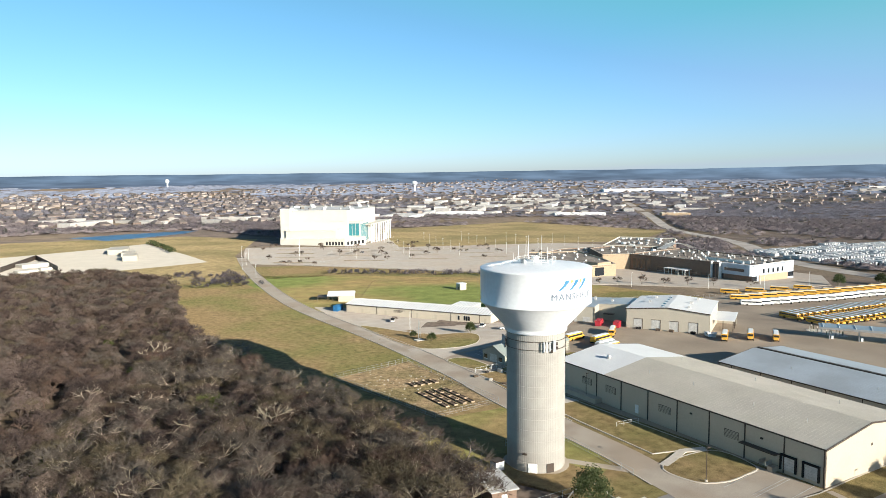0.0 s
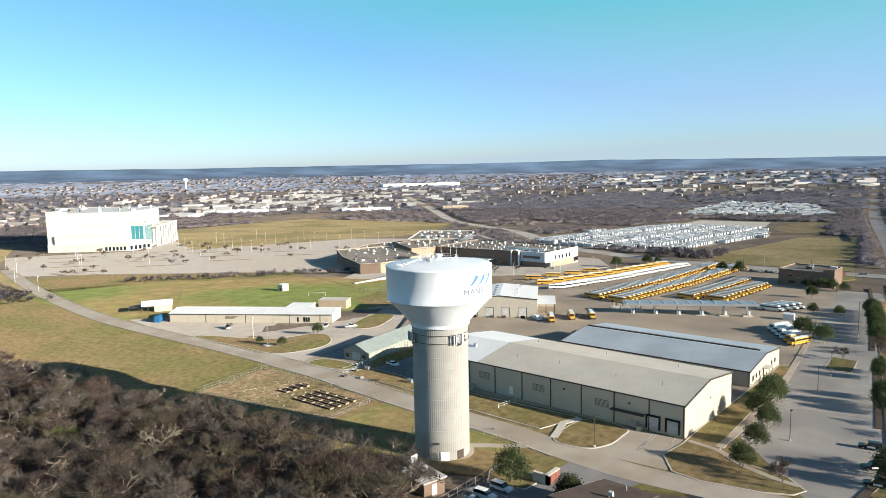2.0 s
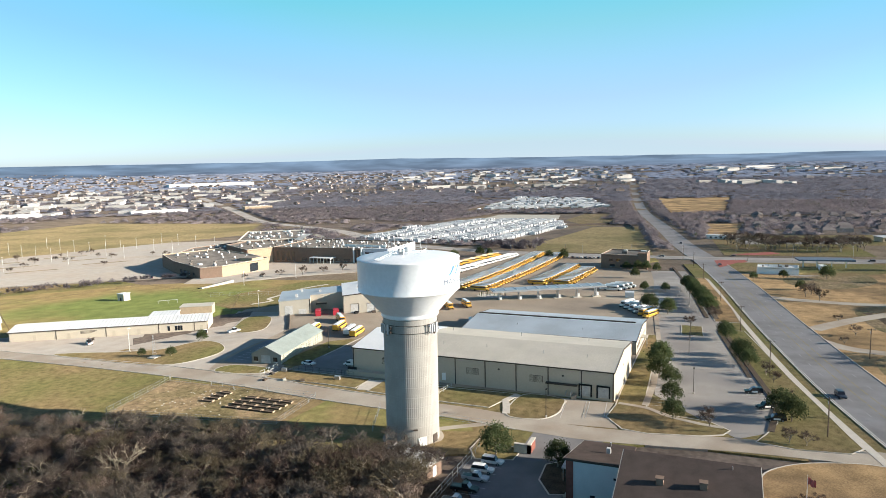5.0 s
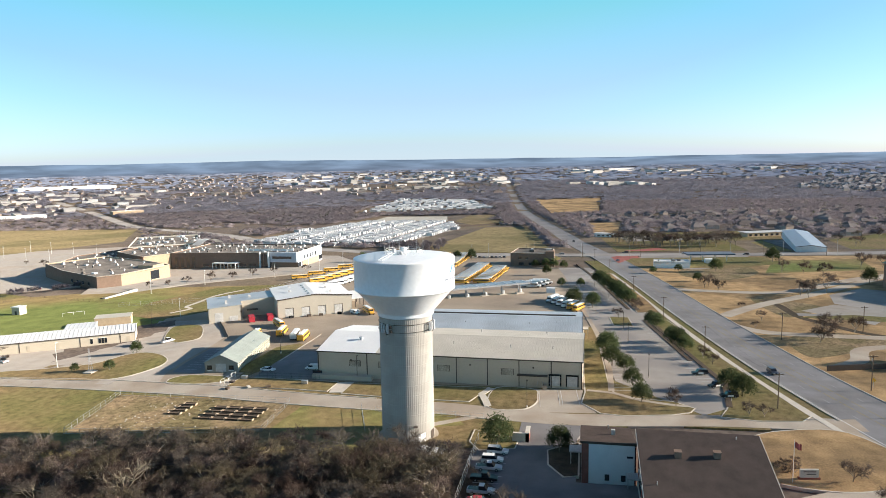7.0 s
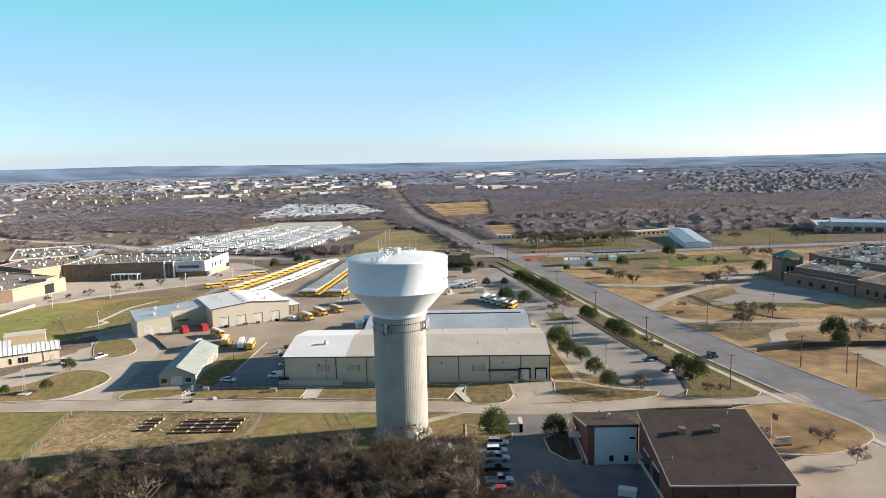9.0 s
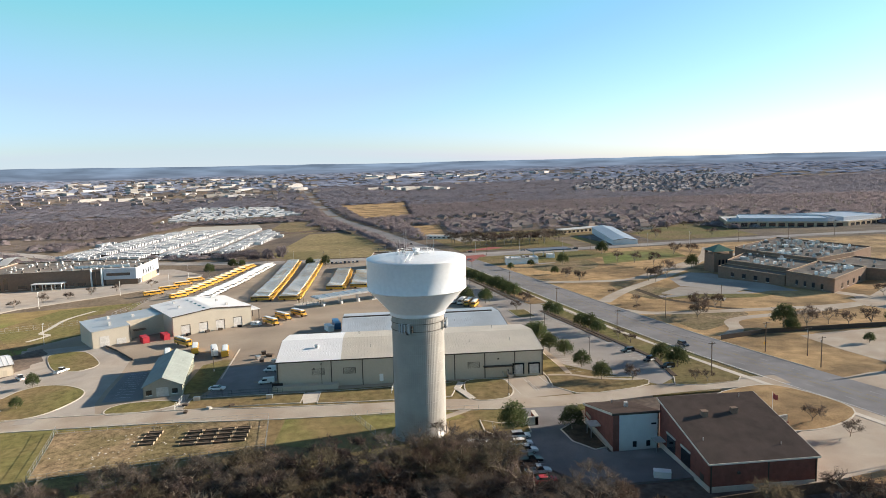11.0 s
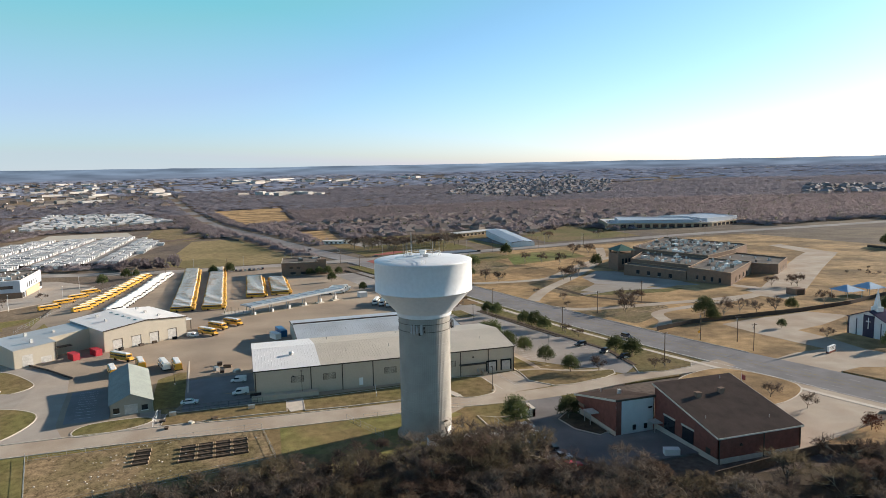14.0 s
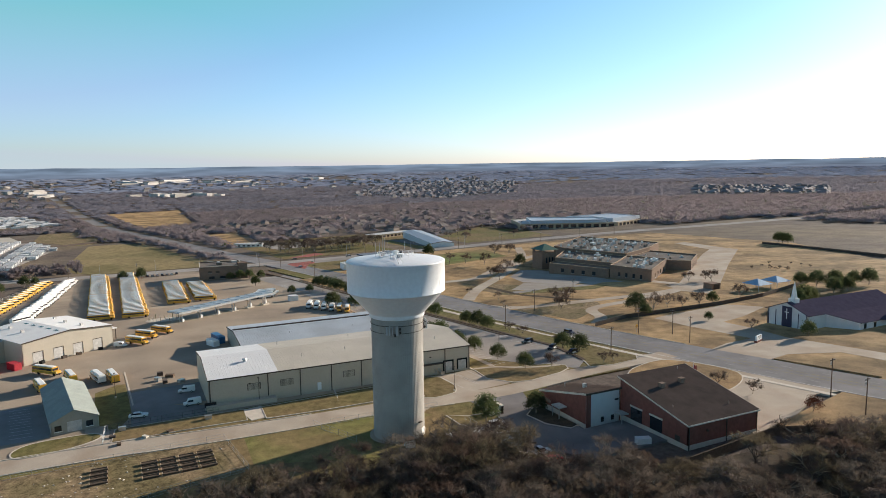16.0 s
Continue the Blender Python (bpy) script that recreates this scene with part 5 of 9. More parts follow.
def block(name, pts, h, wall_m, label, category, roof_m=None, units=0, parapet=0.7, cap_m=None, seed=1, walls=None, z=None, base=-4.0, unit_size=1.0):
    """A flat-roofed block over a plan outline: a wall for each side, roof, parapet caps, rooftop units."""
    pts = ccw(list(pts))
    cx, cy = sum(p[0] for p in pts) / len(pts), sum(p[1] for p in pts) / len(pts)
    e = thing(name, cx, cy, label, category, z=(T(cx, cy) if z is None else z))
    loc = [(p[0] - cx, p[1] - cy) for p in pts]
    for i, (a, b) in enumerate(zip(loc, loc[1:] + loc[:1])):
        bm = bmesh.new()
        wall_quad(bm, a[0], a[1], b[0], b[1], base, h, h, 0.35)
        w = part("wall", bm, (walls or {}).get(i, wall_m), e)
        bm = bmesh.new()
        wall_quad(bm, a[0], a[1], b[0], b[1], h, h + 0.12, h + 0.12, 0.45)
        part("parapet_cap", bm, cap_m or pale_stone, w)
    bm = bmesh.new()
    prism(bm, loc, h - parapet - 0.3, h - parapet)
    bm.normal_update()
    bmesh.ops.triangulate(bm, faces=[q for q in bm.faces if len(q.verts) > 4])
    part("roof", bm, roof_m or flat_roof, e)
    rnd = random.Random(seed)
    x0, x1, y0, y1 = min(p[0] for p in loc), max(p[0] for p in loc), min(p[1] for p in loc), max(p[1] for p in loc)
    area = abs(sum(a[0] * b[1] - b[0] * a[1] for a, b in zip(loc, loc[1:] + loc[:1]))) / 2
    pitch = math.sqrt(area / max(units, 1)) * 0.95
    rows_ = [(x0 + (i + 0.5) * pitch, y0 + (k + 0.5) * pitch) for i in range(int((x1 - x0) / pitch) + 1) for k in range(int((y1 - y0) / pitch) + 1)]
    n = 0
    tries = 0
    while n < units * 2 and tries < units * 30:
        tries += 1
        if units > 5:
            # plant stands in loose rows
            if tries > len(rows_):
                break
            x, y = rows_[tries - 1]
            x, y = x + rnd.uniform(-0.22, 0.22) * pitch, y + rnd.uniform(-0.12, 0.12) * pitch
            if rnd.random() < 0.12:
                continue
        else:
            x, y = rnd.uniform(x0, x1), rnd.uniform(y0, y1)
        if not all(inside(x + a, y + b, loc) for a in (-3, 3) for b in (-3, 3)):
            continue
        s = rnd.choice((0.35, 0.5, 0.7, 0.7, 1.0, 1.5)) * unit_size
        k = rnd.uniform(0.8, 1.7)
        f = rect_on(e, "rooftop_unit", x - s, x + s, y - s * k * 0.6, y + s * k * 0.6, h - parapet - 0.02, h - parapet + rnd.uniform(0.7, 1.5) * unit_size, rnd.choice((unit_metal, unit_metal, paint_white, flat_roof)))
        if rnd.random() < 0.5:
            rect_on(f, "unit_top", x - s * 0.5, x + s * 0.5, y - s * 0.4, y + s * 0.4, h - parapet + 0.3, h - parapet + 1.9 * unit_size, unit_metal)
        n += 1
    e["h"] = h
    return e, loc


def wall_windows(e, a, b, rows, m=None, name="window", depth=0.12):
    """Windows on the wall from a to b (local plan): rows of (share from, share to, z0, z1, count, fill)."""
    a, b = Vector(a), Vector(b)
    d = (b - a).normalized()
    n = Vector((d.y, -d.x))
    L = (b - a).length
    for s0, s1, z0, z1, cnt, fill in rows:
        for i in range(cnt):
            u0 = L * (s0 + (s1 - s0) * (i + 0.5 - fill / 2) / cnt)
            u1 = L * (s0 + (s1 - s0) * (i + 0.5 + fill / 2) / cnt)
            p, q = a + d * u0 + n * 0.02, a + d * u1 + n * 0.02
            bm = bmesh.new()
            wall_quad(bm, p.x + n.x * depth * 0.4, p.y + n.y * depth * 0.4, q.x + n.x * depth * 0.4, q.y + n.y * depth * 0.4, z0, z1, z1, 0.1)
            w = part(name, bm, m or dark_glass, e)
            bm = bmesh.new()
            wall_quad(bm, p.x + n.x * depth, p.y + n.y * depth, q.x + n.x * depth, q.y + n.y * depth, z0 - 0.15, z0, z0, 0.14)
            part("sill", bm, pale_stone, w)


# school with a brick front and a pale panelled end
SZ = G(430, 330)
sch, sl = block("school_building", [(436, 292), (486, 292), (488, 396), (425, 394)], 12.0, brown_brick,
                "long brown brick school with many rooftop units", "school", units=80, seed=3, z=SZ, walls={0: panel_blue})
fe = Vector(sl[0])
block("school_building", [(404, 404), (425, 394.5), (488, 396.5), (472, 446), (430, 446)], 11.9, brown_brick, "tan and brown brick middle block of the school", "school", units=30, seed=4, z=SZ, walls={0: tan_brick})
wall_windows(sch, sl[3], sl[0], [(0.02, 0.2, 0.8, 8.5, 4, 0.55), (0.24, 0.68, 1.0, 3.2, 6, 0.7), (0.70, 0.80, 0.6, 10.6, 3, 0.86)])
pan = rect_on(sch, "end_panel", fe.x - 2.75, fe.x - 0.02, fe.y - 0.1, fe.y + 22, 4.4, 12.1, panel_blue, "pale panelled front end")
rect_on(pan, "window_band", fe.x - 2.81, fe.x - 2.76, fe.y + 4, fe.y + 20, 7.0, 9.0, dark_glass)
rect_on(sch, "fin", fe.x - 5.0, fe.x - 2.4, fe.y + 22.4, fe.y + 23.0, -2, 12.6, paint_white)
rect_on(sch, "fin", fe.x - 5.0, fe.x - 2.4, fe.y + 29.4, fe.y + 30.0, -2, 12.6, paint_white)
wall_windows(sch, sl[0], sl[1], [(0.22, 0.78, 5.2, 8.4, 5, 0.34), (0.0, 0.12, 0.4, 3.8, 1, 1.0), (0.86, 1.0, 0.4, 3.8, 1, 1.0)])
rect_on(sch, "base_course", sl[0][0] + 8, sl[1][0] - 8, sl[0][1] - 0.6, sl[0][1] - 0.36, -3, 4.2, tan_brick)
cn = rect_on(sch, "entrance_canopy", fe.x - 13, fe.x - 2, fe.y + 46, fe.y + 66, 4.2, 4.7, paint_white, "white flat entrance canopy")
for x in (-12.8, -7.8):
    for y in (46.2, 52.5, 58.5, 65.4):
        rect_on(cn, "canopy_post", fe.x + x, fe.x + x + 0.4, fe.y + y, fe.y + y + 0.4, -3, 4.2, paint_white)
for y in (50, 58, 36):
    rect_on(sch, "mast", fe.x - 3.2, fe.x - 2.9, fe.y + y, fe.y + y + 0.3, -3, 9.5, paint_white)
rect_on(sch, "roof_screen", sl[0][0] + 10, sl[0][0] + 10.5, sl[0][1] + 8, sl[0][1] + 46, 11.4, 13.2, paint_white)


def wedge(name, x, y, pts, base, label, category, wall_m, roof_m):
    """A hall under one tilted roof: corners with heights."""
    e = thing(name, x, y, label, category, z=SZ)
    loc = [(p[0] - x, p[1] - y, p[2]) for p in pts]
    for a, b in zip(loc, loc[1:] + loc[:1]):
        bm = bmesh.new()
        wall_quad(bm, a[0], a[1], b[0], b[1], base, a[2], b[2], 0.35)
        w = part("wall", bm, wall_m, e)
        bm = bmesh.new()
        wall_quad(bm, a[0], a[1], b[0], b[1], a[2], a[2] + 0.9, b[2] + 0.9, 0.5)
        for v in bm.verts:
            if v.co.z < max(a[2], b[2]) and abs(v.co.z - a[2]) < 0.01 and (Vector((v.co.x, v.co.y)) - Vector(b[:2])).length < 1.5:
                v.co.z = b[2]
        part("fascia", bm, pale_stone, w)
    bm = bmesh.new()
    slab(bm, loc, 0.3)
    part("roof", bm, roof_m, e)
    return e, loc


theatre, tl = wedge("school_theatre", 490, 440, [(452, 452, 12.1), (486, 402, 12.1), (524, 430, 15.2), (498, 476, 15.2)], -4.0, "taller school hall under one tilted grey roof", "school", brown_brick, flat_roof)
n_, s_ = Vector(tl[3][:2]) - Vector(tl[0][:2]), Vector(tl[1][:2]) - Vector(tl[0][:2])
rt = random.Random(5)
for i in range(34):
    u, v = rt.uniform(0.08, 0.9), rt.uniform(0.06, 0.92)
    c = Vector(tl[0][:2]) + n_ * u + s_ * v
    h = 12.0 + 3.1 * u
    k = rt.uniform(0.6, 1.6)
    rect_on(theatre, "rooftop_unit", c.x - k, c.x + k, c.y - k, c.y + k, h - 0.3, h + rt.uniform(0.8, 1.7), rt.choice((unit_metal, paint_white, unit_metal)))
arch = thing("roof_arch", 486, 397, "white curved roof canopy over the school entrance hall", "roof arch", z=SZ + 12.0)
bm = bmesh.new()
rows = []
for i in range(19):
    t = i / 18
    rows.append([bm.verts.new((-20 + 40 * t, s * 4.0, -1.0 + 5.6 * math.sin(math.pi * min(1.0, 0.12 + t * 0.88)))) for s in (-1, 1)])
for p, q in zip(rows, rows[1:]):
    bm.faces.new((p[0], p[1], q[1], q[0]))
bmesh.ops.solidify(bm, geom=bm.faces[:], thickness=0.7)
part("arch_roof", bm, paint_white, arch)
anx, al = block("school_annex", [(324, 382), (336, 373), (380, 366), (398, 399), (417, 446), (376, 466), (347, 427)], 7.5, tan_brick, "tan brick school annex with grey rooftop units", "school", units=36, seed=8, z=G(330, 370),
                walls={0: brown_brick, 5: brown_brick, 6: brown_brick})
wall_windows(anx, al[6], al[0], [(0.2, 0.85, 1.0, 3.0, 4, 0.3)])
wall_windows(anx, al[1], al[2], [(0.58, 0.76, -0.5, 5.6, 1, 1.0)])
step_ = rect_on(anx, "raised_block", al[2][0] - 15, al[2][0] - 1.4, al[2][1] + 3.4, al[2][1] + 15, 6.8, 8.9, tan_brick, "raised tan brick roof block")
rect_on(step_, "block_roof", al[2][0] - 14.6, al[2][0] - 1.8, al[2][1] + 3.8, al[2][1] + 14.6, 8.9, 9.0, flat_roof)
wng, wl_ = block("school_wing", [(378, 468), (429, 453), (452, 453), (490, 478), (440, 492)], 6.9, brown_brick, "low brown brick school wing", "school", units=20, seed=9, z=SZ)
ramp = thing("loading_ramp", 300, 347, "low pale concrete loading wall", "wall")
rect_on(ramp, "wall", -15, 15, -0.8, 0.8, -1, 1.1, pale_stone)
rect_on(ramp, "dock", -15, 12, 0.8, 2.6, -1, 0.9, dark_trim)

# arena
arena_white = mat("cream_panel", (0.54, 0.515, 0.455), 0.6, 0.06, 0.1, 2.0, 0.0)
AZ = T(300, 770)
ar, arl = block("arena", [(277, 796), (336, 756), (352, 764), (378, 788), (400, 812), (414, 841), (330, 935)], 40.0, arena_white, "large plain white arena hall", "arena", roof_m=unit_metal, units=16, seed=2, z=AZ, cap_m=arena_white, unit_size=2.2)
wall_windows(ar, arl[0], arl[1], [(0.05, 0.95, 15.0, 15.8, 1, 1.0), (0.05, 0.95, 27.0, 27.4, 1, 1.0)], unit_metal, "ledge", 0.8)
ap, apl = block("arena_podium", [(262, 783), (322, 733), (352, 741), (338, 757), (275, 794)], 9.0, arena_white, "low white arena front block", "arena", roof_m=white_roof, z=AZ - 0.2, cap_m=paint_white)
block("arena_stage", [(270, 785), (317, 747), (330, 759), (282, 796)], 17.5, arena_white, "stepped white block before the arena hall", "arena", roof_m=white_roof, z=AZ, cap_m=arena_white)
wall_windows(ap, apl[0], apl[1], [(0.7, 0.98, 1.0, 5.0, 6, 0.6)])
wall_windows(ap, apl[1], apl[2], [(0.05, 0.95, 1.0, 5.0, 5, 0.6)])
at, atl = block("arena_stair_tower", [(266, 792), (275, 786), (282, 795), (273, 802)], 42.5, arena_white, "white arena stair tower", "arena", z=AZ, cap_m=paint_white)
ag, agl = block("arena_atrium", [(333, 761), (349, 749), (376, 782), (362, 797)], 27.5, arena_white, "white arena lobby with teal glass", "arena", z=AZ, cap_m=paint_white)
wall_windows(ag, agl[0], agl[1], [(0.10, 0.94, 9.5, 24.0, 4, 0.9)], teal_glass, "glass_bay")
wall_windows(ag, agl[1], agl[2], [(0.04, 0.96, 1.5, 23.0, 8, 0.85)], teal_glass, "glass_bay")
col = thing("arena_colonnade", 366, 768, "tall white colonnade with a flat roof", "colonnade", z=AZ, rz=47)
rect_on(col, "roof", 0, 96, -6, 12, 20.0, 21.4, arena_white)
for i in range(9):
    x = 6 + i * 10.8
    bm = bmesh.new()
    tube(bm, [(x, -4.6, -4), (x, -4.6, 20.1)], 1.1, n=10)
    part("column", bm, paint_white, col)

# brick office by the crossing
bo, bl = block("brick_office", [(437, 98), (466, 96), (470, 124), (441, 127)], 9.6, brown_brick, "brown brick office block with rooftop plant", "office", units=7, seed=6, unit_size=1.3, z=G(441, 112))
wall_windows(bo, bl[3], bl[0], [(0.15, 0.5, 5.0, 6.6, 2, 0.5), (0.15, 0.9, 1.0, 2.8, 3, 0.5)])
rect_on(bo, "corner_tower", -17, -11, -16, -10, -4, 11.4, brown_brick)

# second school, across the road: brick blocks of several heights
s2, s2l = block("school_building", [(346, -112.4), (362, -114), (404, -170), (338, -193), (318, -166), (299, -128.6)], 10.2, brown_brick, "tall flat-roofed brown brick school block with rooftop units", "school", units=90, seed=12, z=G(310, -120), unit_size=1.15, cap_m=tan_brick)
s2m, s2ml = block("school_building", [(318, -84.4), (346, -112), (299, -128.2), (277, -100.4)], 8.6, brown_brick, "brown brick school block with rooftop units", "school", units=30, seed=15, z=G(300, -95), unit_size=1.2, cap_m=tan_brick)
s2a, s2al = block("school_building", [(311, -75), (318, -84), (277, -100), (271, -91)], 6.2, brown_brick, "low brown brick school front", "school", units=6, seed=16, z=G(290, -85), unit_size=0.6, cap_m=tan_brick)
s2b, s2bl = block("school_wing", [(270.6, -91.4), (276.7, -100.4), (298.6, -128.6), (274, -140), (243, -99)], 7.6, brown_brick, "flat-roofed brown brick school wing", "school", units=24, seed=13, z=G(262, -110), unit_size=1.2, cap_m=tan_brick)
s2c, s2cl = block("school_wing", [(274, -140.4), (298.4, -129), (317.6, -166), (284, -177), (264, -151)], 6.4, brown_brick, "low brown brick school wing", "school", units=10, seed=14, z=G(275, -150), unit_size=0.8, cap_m=tan_brick)
for e_, l_, h_ in ((s2a, s2al, 3.6), (s2b, s2bl, 3.8), (s2c, s2cl, 3.6)):
    for p_, q_ in zip(l_, l_[1:] + l_[:1]):
        if (Vector(q_) - Vector(p_)).length > 25 and (q_[1] - p_[1]) < 0:
            wall_windows(e_, p_, q_, [(0.15, 0.85, 1.2, h_, 4, 0.3)])
tw = thing("clock_tower", 337, -89, "square brown brick school tower with a dark green hipped roof", "tower")
rect_on(tw, "wall", -6, 6, -6, 6, -3, 11.5, brown_brick)
for x, y in ((-6, -6), (4.6, -6), (-6, 4.6), (4.6, 4.6)):
    rect_on(tw, "pier", x, x + 1.4, y, y + 1.4, 11.5, 13.2, brown_brick)
bm = bmesh.new()
vs = [bm.verts.new(p) for p in ((-7, -7, 13.2), (7, -7, 13.2), (7, 7, 13.2), (-7, 7, 13.2), (0, 0, 17.0))]
for f in ((0, 1, 4), (1, 2, 4), (2, 3, 4), (3, 0, 4), (3, 2, 1, 0)):
    bm.faces.new([vs[i] for i in f])
part("roof", bm, green_roof, tw, "dark green hipped roof")
wall_windows(tw, (-6, 6), (-6, -6), [(0.2, 0.8, 4.0, 8.0, 3, 0.5)])
db = thing("dumpster_enclosure", 206, -107, "small brown brick bin enclosure", "enclosure")
rect_on(db, "wall", -3, 3, -3, 3, -0.5, 3.2, brown_brick)
rect_on(db, "gate", -3.1, -3.0, -2, 2, 0, 2.6, dark_trim)

# church, its gable to the road
ch = thing("church", 115, -115, "white walled church with a dark slate shingle roof", "church", z=G(117, -80))
CL = 55.5
bm = bmesh.new()
wall_quad(bm, 0, CL, 0, 0, -2, 5.6, 5.6)
part("side_wall", bm, stucco, ch)
bm = bmesh.new()
wall_quad(bm, 18, 0, 18, CL, -2, 5.6, 5.6)
part("side_wall", bm, stucco, ch)
for y, s in ((0, 1), (CL, -1)):
    bm = bmesh.new()
    pts = [(0, -2), (18, -2), (18, 5.6), (9, 9.2), (0, 5.6)]
    a = [bm.verts.new((x, y, z)) for x, z in pts]
    b = [bm.verts.new((x, y + 0.3 * s, z)) for x, z in pts]
    bm.faces.new(a if s > 0 else a[::-1])
    bm.faces.new(b[::-1] if s > 0 else b)
    for i in range(5):
        j = (i + 1) % 5
        bm.faces.new((a[j], a[i], b[i], b[j]) if s > 0 else (a[i], a[j], b[j], b[i]))
    part("gable_wall", bm, stucco, ch)
bm = bmesh.new()
slab(bm, [(9, -0.6, 9.4), (18.8, -0.6, 5.5), (18.8, CL + 0.8, 5.5), (9, CL + 0.8, 9.4)], 0.2)
slab(bm, [(9, CL + 0.8, 9.4), (-0.8, CL + 0.8, 5.5), (-0.8, -0.6, 5.5), (9, -0.6, 9.4)], 0.2)
slab(bm, [(-0.8, 46, 5.5), (-11, 40, 3.2), (-11, -0.6, 3.2), (-0.8, -0.6, 5.5)], 0.2)
part("roof", bm, slate_roof, ch)
for i in range(6):
    x = 0.6 + i * 3.36
    rect_on(ch, "pilaster", x - 0.15, x + 0.15, CL + 0.01, CL + 0.14, -1.5, 5.6, slate_roof)
rect_on(ch, "front_panel", 6.8, 11.2, CL + 0.02, CL + 0.2, -0.5, 7.6, slate_roof, "dark central panel")
rect_on(ch, "cross", 8.85, 9.15, CL + 0.22, CL + 0.35, 2.6, 6.8, paint_white, "white cross")
rect_on(ch, "cross_arm", 8.1, 9.9, CL + 0.22, CL + 0.35, 5.2, 5.5, paint_white)
bm = bmesh.new()
wall_quad(bm, -10.4, 40, -10.4, 0, -2, 3.2, 3.2)
part("aisle_wall", bm, stucco, ch)
bm = bmesh.new()
wall_quad(bm, 0, 45, -10.4, 40, -2, 5.2, 3.2)
part("aisle_wall", bm, stucco, ch)
for y in (8, 12, 30, 36):
    rect_on(ch, "window", -10.5, -10.42, y, y + 1.4, 0.6, 2.6, dark_glass)
rect_on(ch, "porch_roof", -16, -10.4, 17, 27, 3.3, 3.6, slate_roof)
bm = bmesh.new()
slab(bm, [(-16.4, 22, 5.4), (-10, 22, 5.4), (-10, 16.6, 3.4), (-16.4, 16.6, 3.4)], 0.2)
slab(bm, [(-10, 22, 5.4), (-16.4, 22, 5.4), (-16.4, 27.4, 3.4), (-10, 27.4, 3.4)], 0.2)
part("porch_gable", bm, slate_roof, ch)
for y in (17.2, 26.4):
    rect_on(ch, "porch_column", -15.9, -15.3, y, y + 0.6, -1.5, 3.3, paint_white)
bm = bmesh.new()
box(bm, 7.6, 10.4, CL - 5, CL - 2.2, 8.0, 10.6)
st = part("steeple", bm, paint_white, ch, "white steeple with a thin spire")
bm = bmesh.new()
vs = [bm.verts.new(p) for p in ((8.1, CL - 4.5, 10.6), (9.9, CL - 4.5, 10.6), (9.9, CL - 2.7, 10.6), (8.1, CL - 2.7, 10.6), (9, CL - 3.6, 17.6))]
for f in ((0, 1, 4), (1, 2, 4), (2, 3, 4), (3, 0, 4), (3, 2, 1, 0)):
    bm.faces.new([vs[i] for i in f])
part("spire", bm, paint_white, st)
sg = thing("church_sign", 113.5, -31, "low brick and white roadside sign", "sign", rz=20)
rect_on(sg, "panel", -0.3, 0.3, -2.4, 2.4, 0.6, 2.4, paint_white)
rect_on(sg, "base", -0.5, 0.5, -2.7, 2.7, -0.4, 0.6, red_brick)
for i in range(3):
    rect_on(sg, "sign_bar", -0.34, -0.31, -1.8, 1.8 - i * 0.7, 2.0 - i * 0.45, 2.15 - i * 0.45, dark_trim)


def hip(name, e, x0, x1, y0, y1, z0, z1, m):
    bm = bmesh.new()
    cx, cy = (x0 + x1) / 2, (y0 + y1) / 2
    vs = [bm.verts.new(p) for p in ((x0, y0, z0), (x1, y0, z0), (x1, y1, z0), (x0, y1, z0), (cx, cy, z1))]
    for f in ((0, 1, 4), (1, 2, 4), (2, 3, 4), (3, 0, 4), (3, 2, 1, 0)):
        bm.faces.new([vs[i] for i in f])
    return part(name, bm, m, e)


shade_blue = mat("shade_cloth", (0.30, 0.46, 0.62), 0.7, 0.08)
for x, y in ((189, -121), (190, -136)):
    pv = thing("shade_pavilion", x, y, "pale blue fabric shade pavilion on posts", "pavilion", group="shade pavilions")
    hip("canopy", pv, -5.4, 5.4, -5.4, 5.4, 3.4, 6.0, shade_blue)
    for a in (-4.6, 4.4):
        for b in (-4.6, 4.4):
            rect_on(pv, "post", a, a + 0.25, b, b + 0.25, -0.6, 3.5, galv)

# petrol station and sheds by the crossing
fuel, fl_ = block("petrol_station", [(428, 27), (440, 26), (440, 2), (428, 3)], 4.6, paint_white, "long low white petrol station shop", "shop", units=3, z=G(434, 14), roof_m=white_roof)
cp = thing("petrol_canopy", 470, -16, "dark flat petrol station canopy", "canopy", rz=8)
rect_on(cp, "roof", -6, 6, -17, 17, 5.0, 6.0, mat("canopy_blue_grey", (0.12, 0.15, 0.19), 0.6, 0.1))
for y in (-13, -4.5, 4.5, 13):
    rect_on(cp, "post", -0.3, 0.3, y - 0.3, y + 0.3, -1, 5.0, paint_white)
blue_shed_roof = mat("blue_grey_roof", (0.34, 0.40, 0.47), 0.5, 0.1, 0.3, 3.0, 0.0, metal=0.2)
ls = thing("long_shed", 527, -114, "long shed with a pale blue-grey metal roof", "shed", rz=-10)
cross_gable(ls, 128, 22, 3.6, 5.2, stucco, blue_shed_roof, seam=3.0)
lh = thing("flat_office", 702, 48, "long low white office under bare trees", "office", rz=-20, z=T(702, 48))
rect_on(lh, "wall", -4, 6, -15, 15, -3, 3.4, paint_white)
rect_on(lh, "roof", -4.4, 6.4, -15.4, 15.4, 3.4, 3.8, unit_metal)
for y in (-12, -7, -2, 3, 8):
    rect_on(lh, "window", -4.12, -4.01, y, y + 2.6, 0.8, 2.3, dark_glass)
lo = thing("flat_office", 690, -118, "long low tan office with a flat pale roof", "office", rz=22, z=T(690, -118))
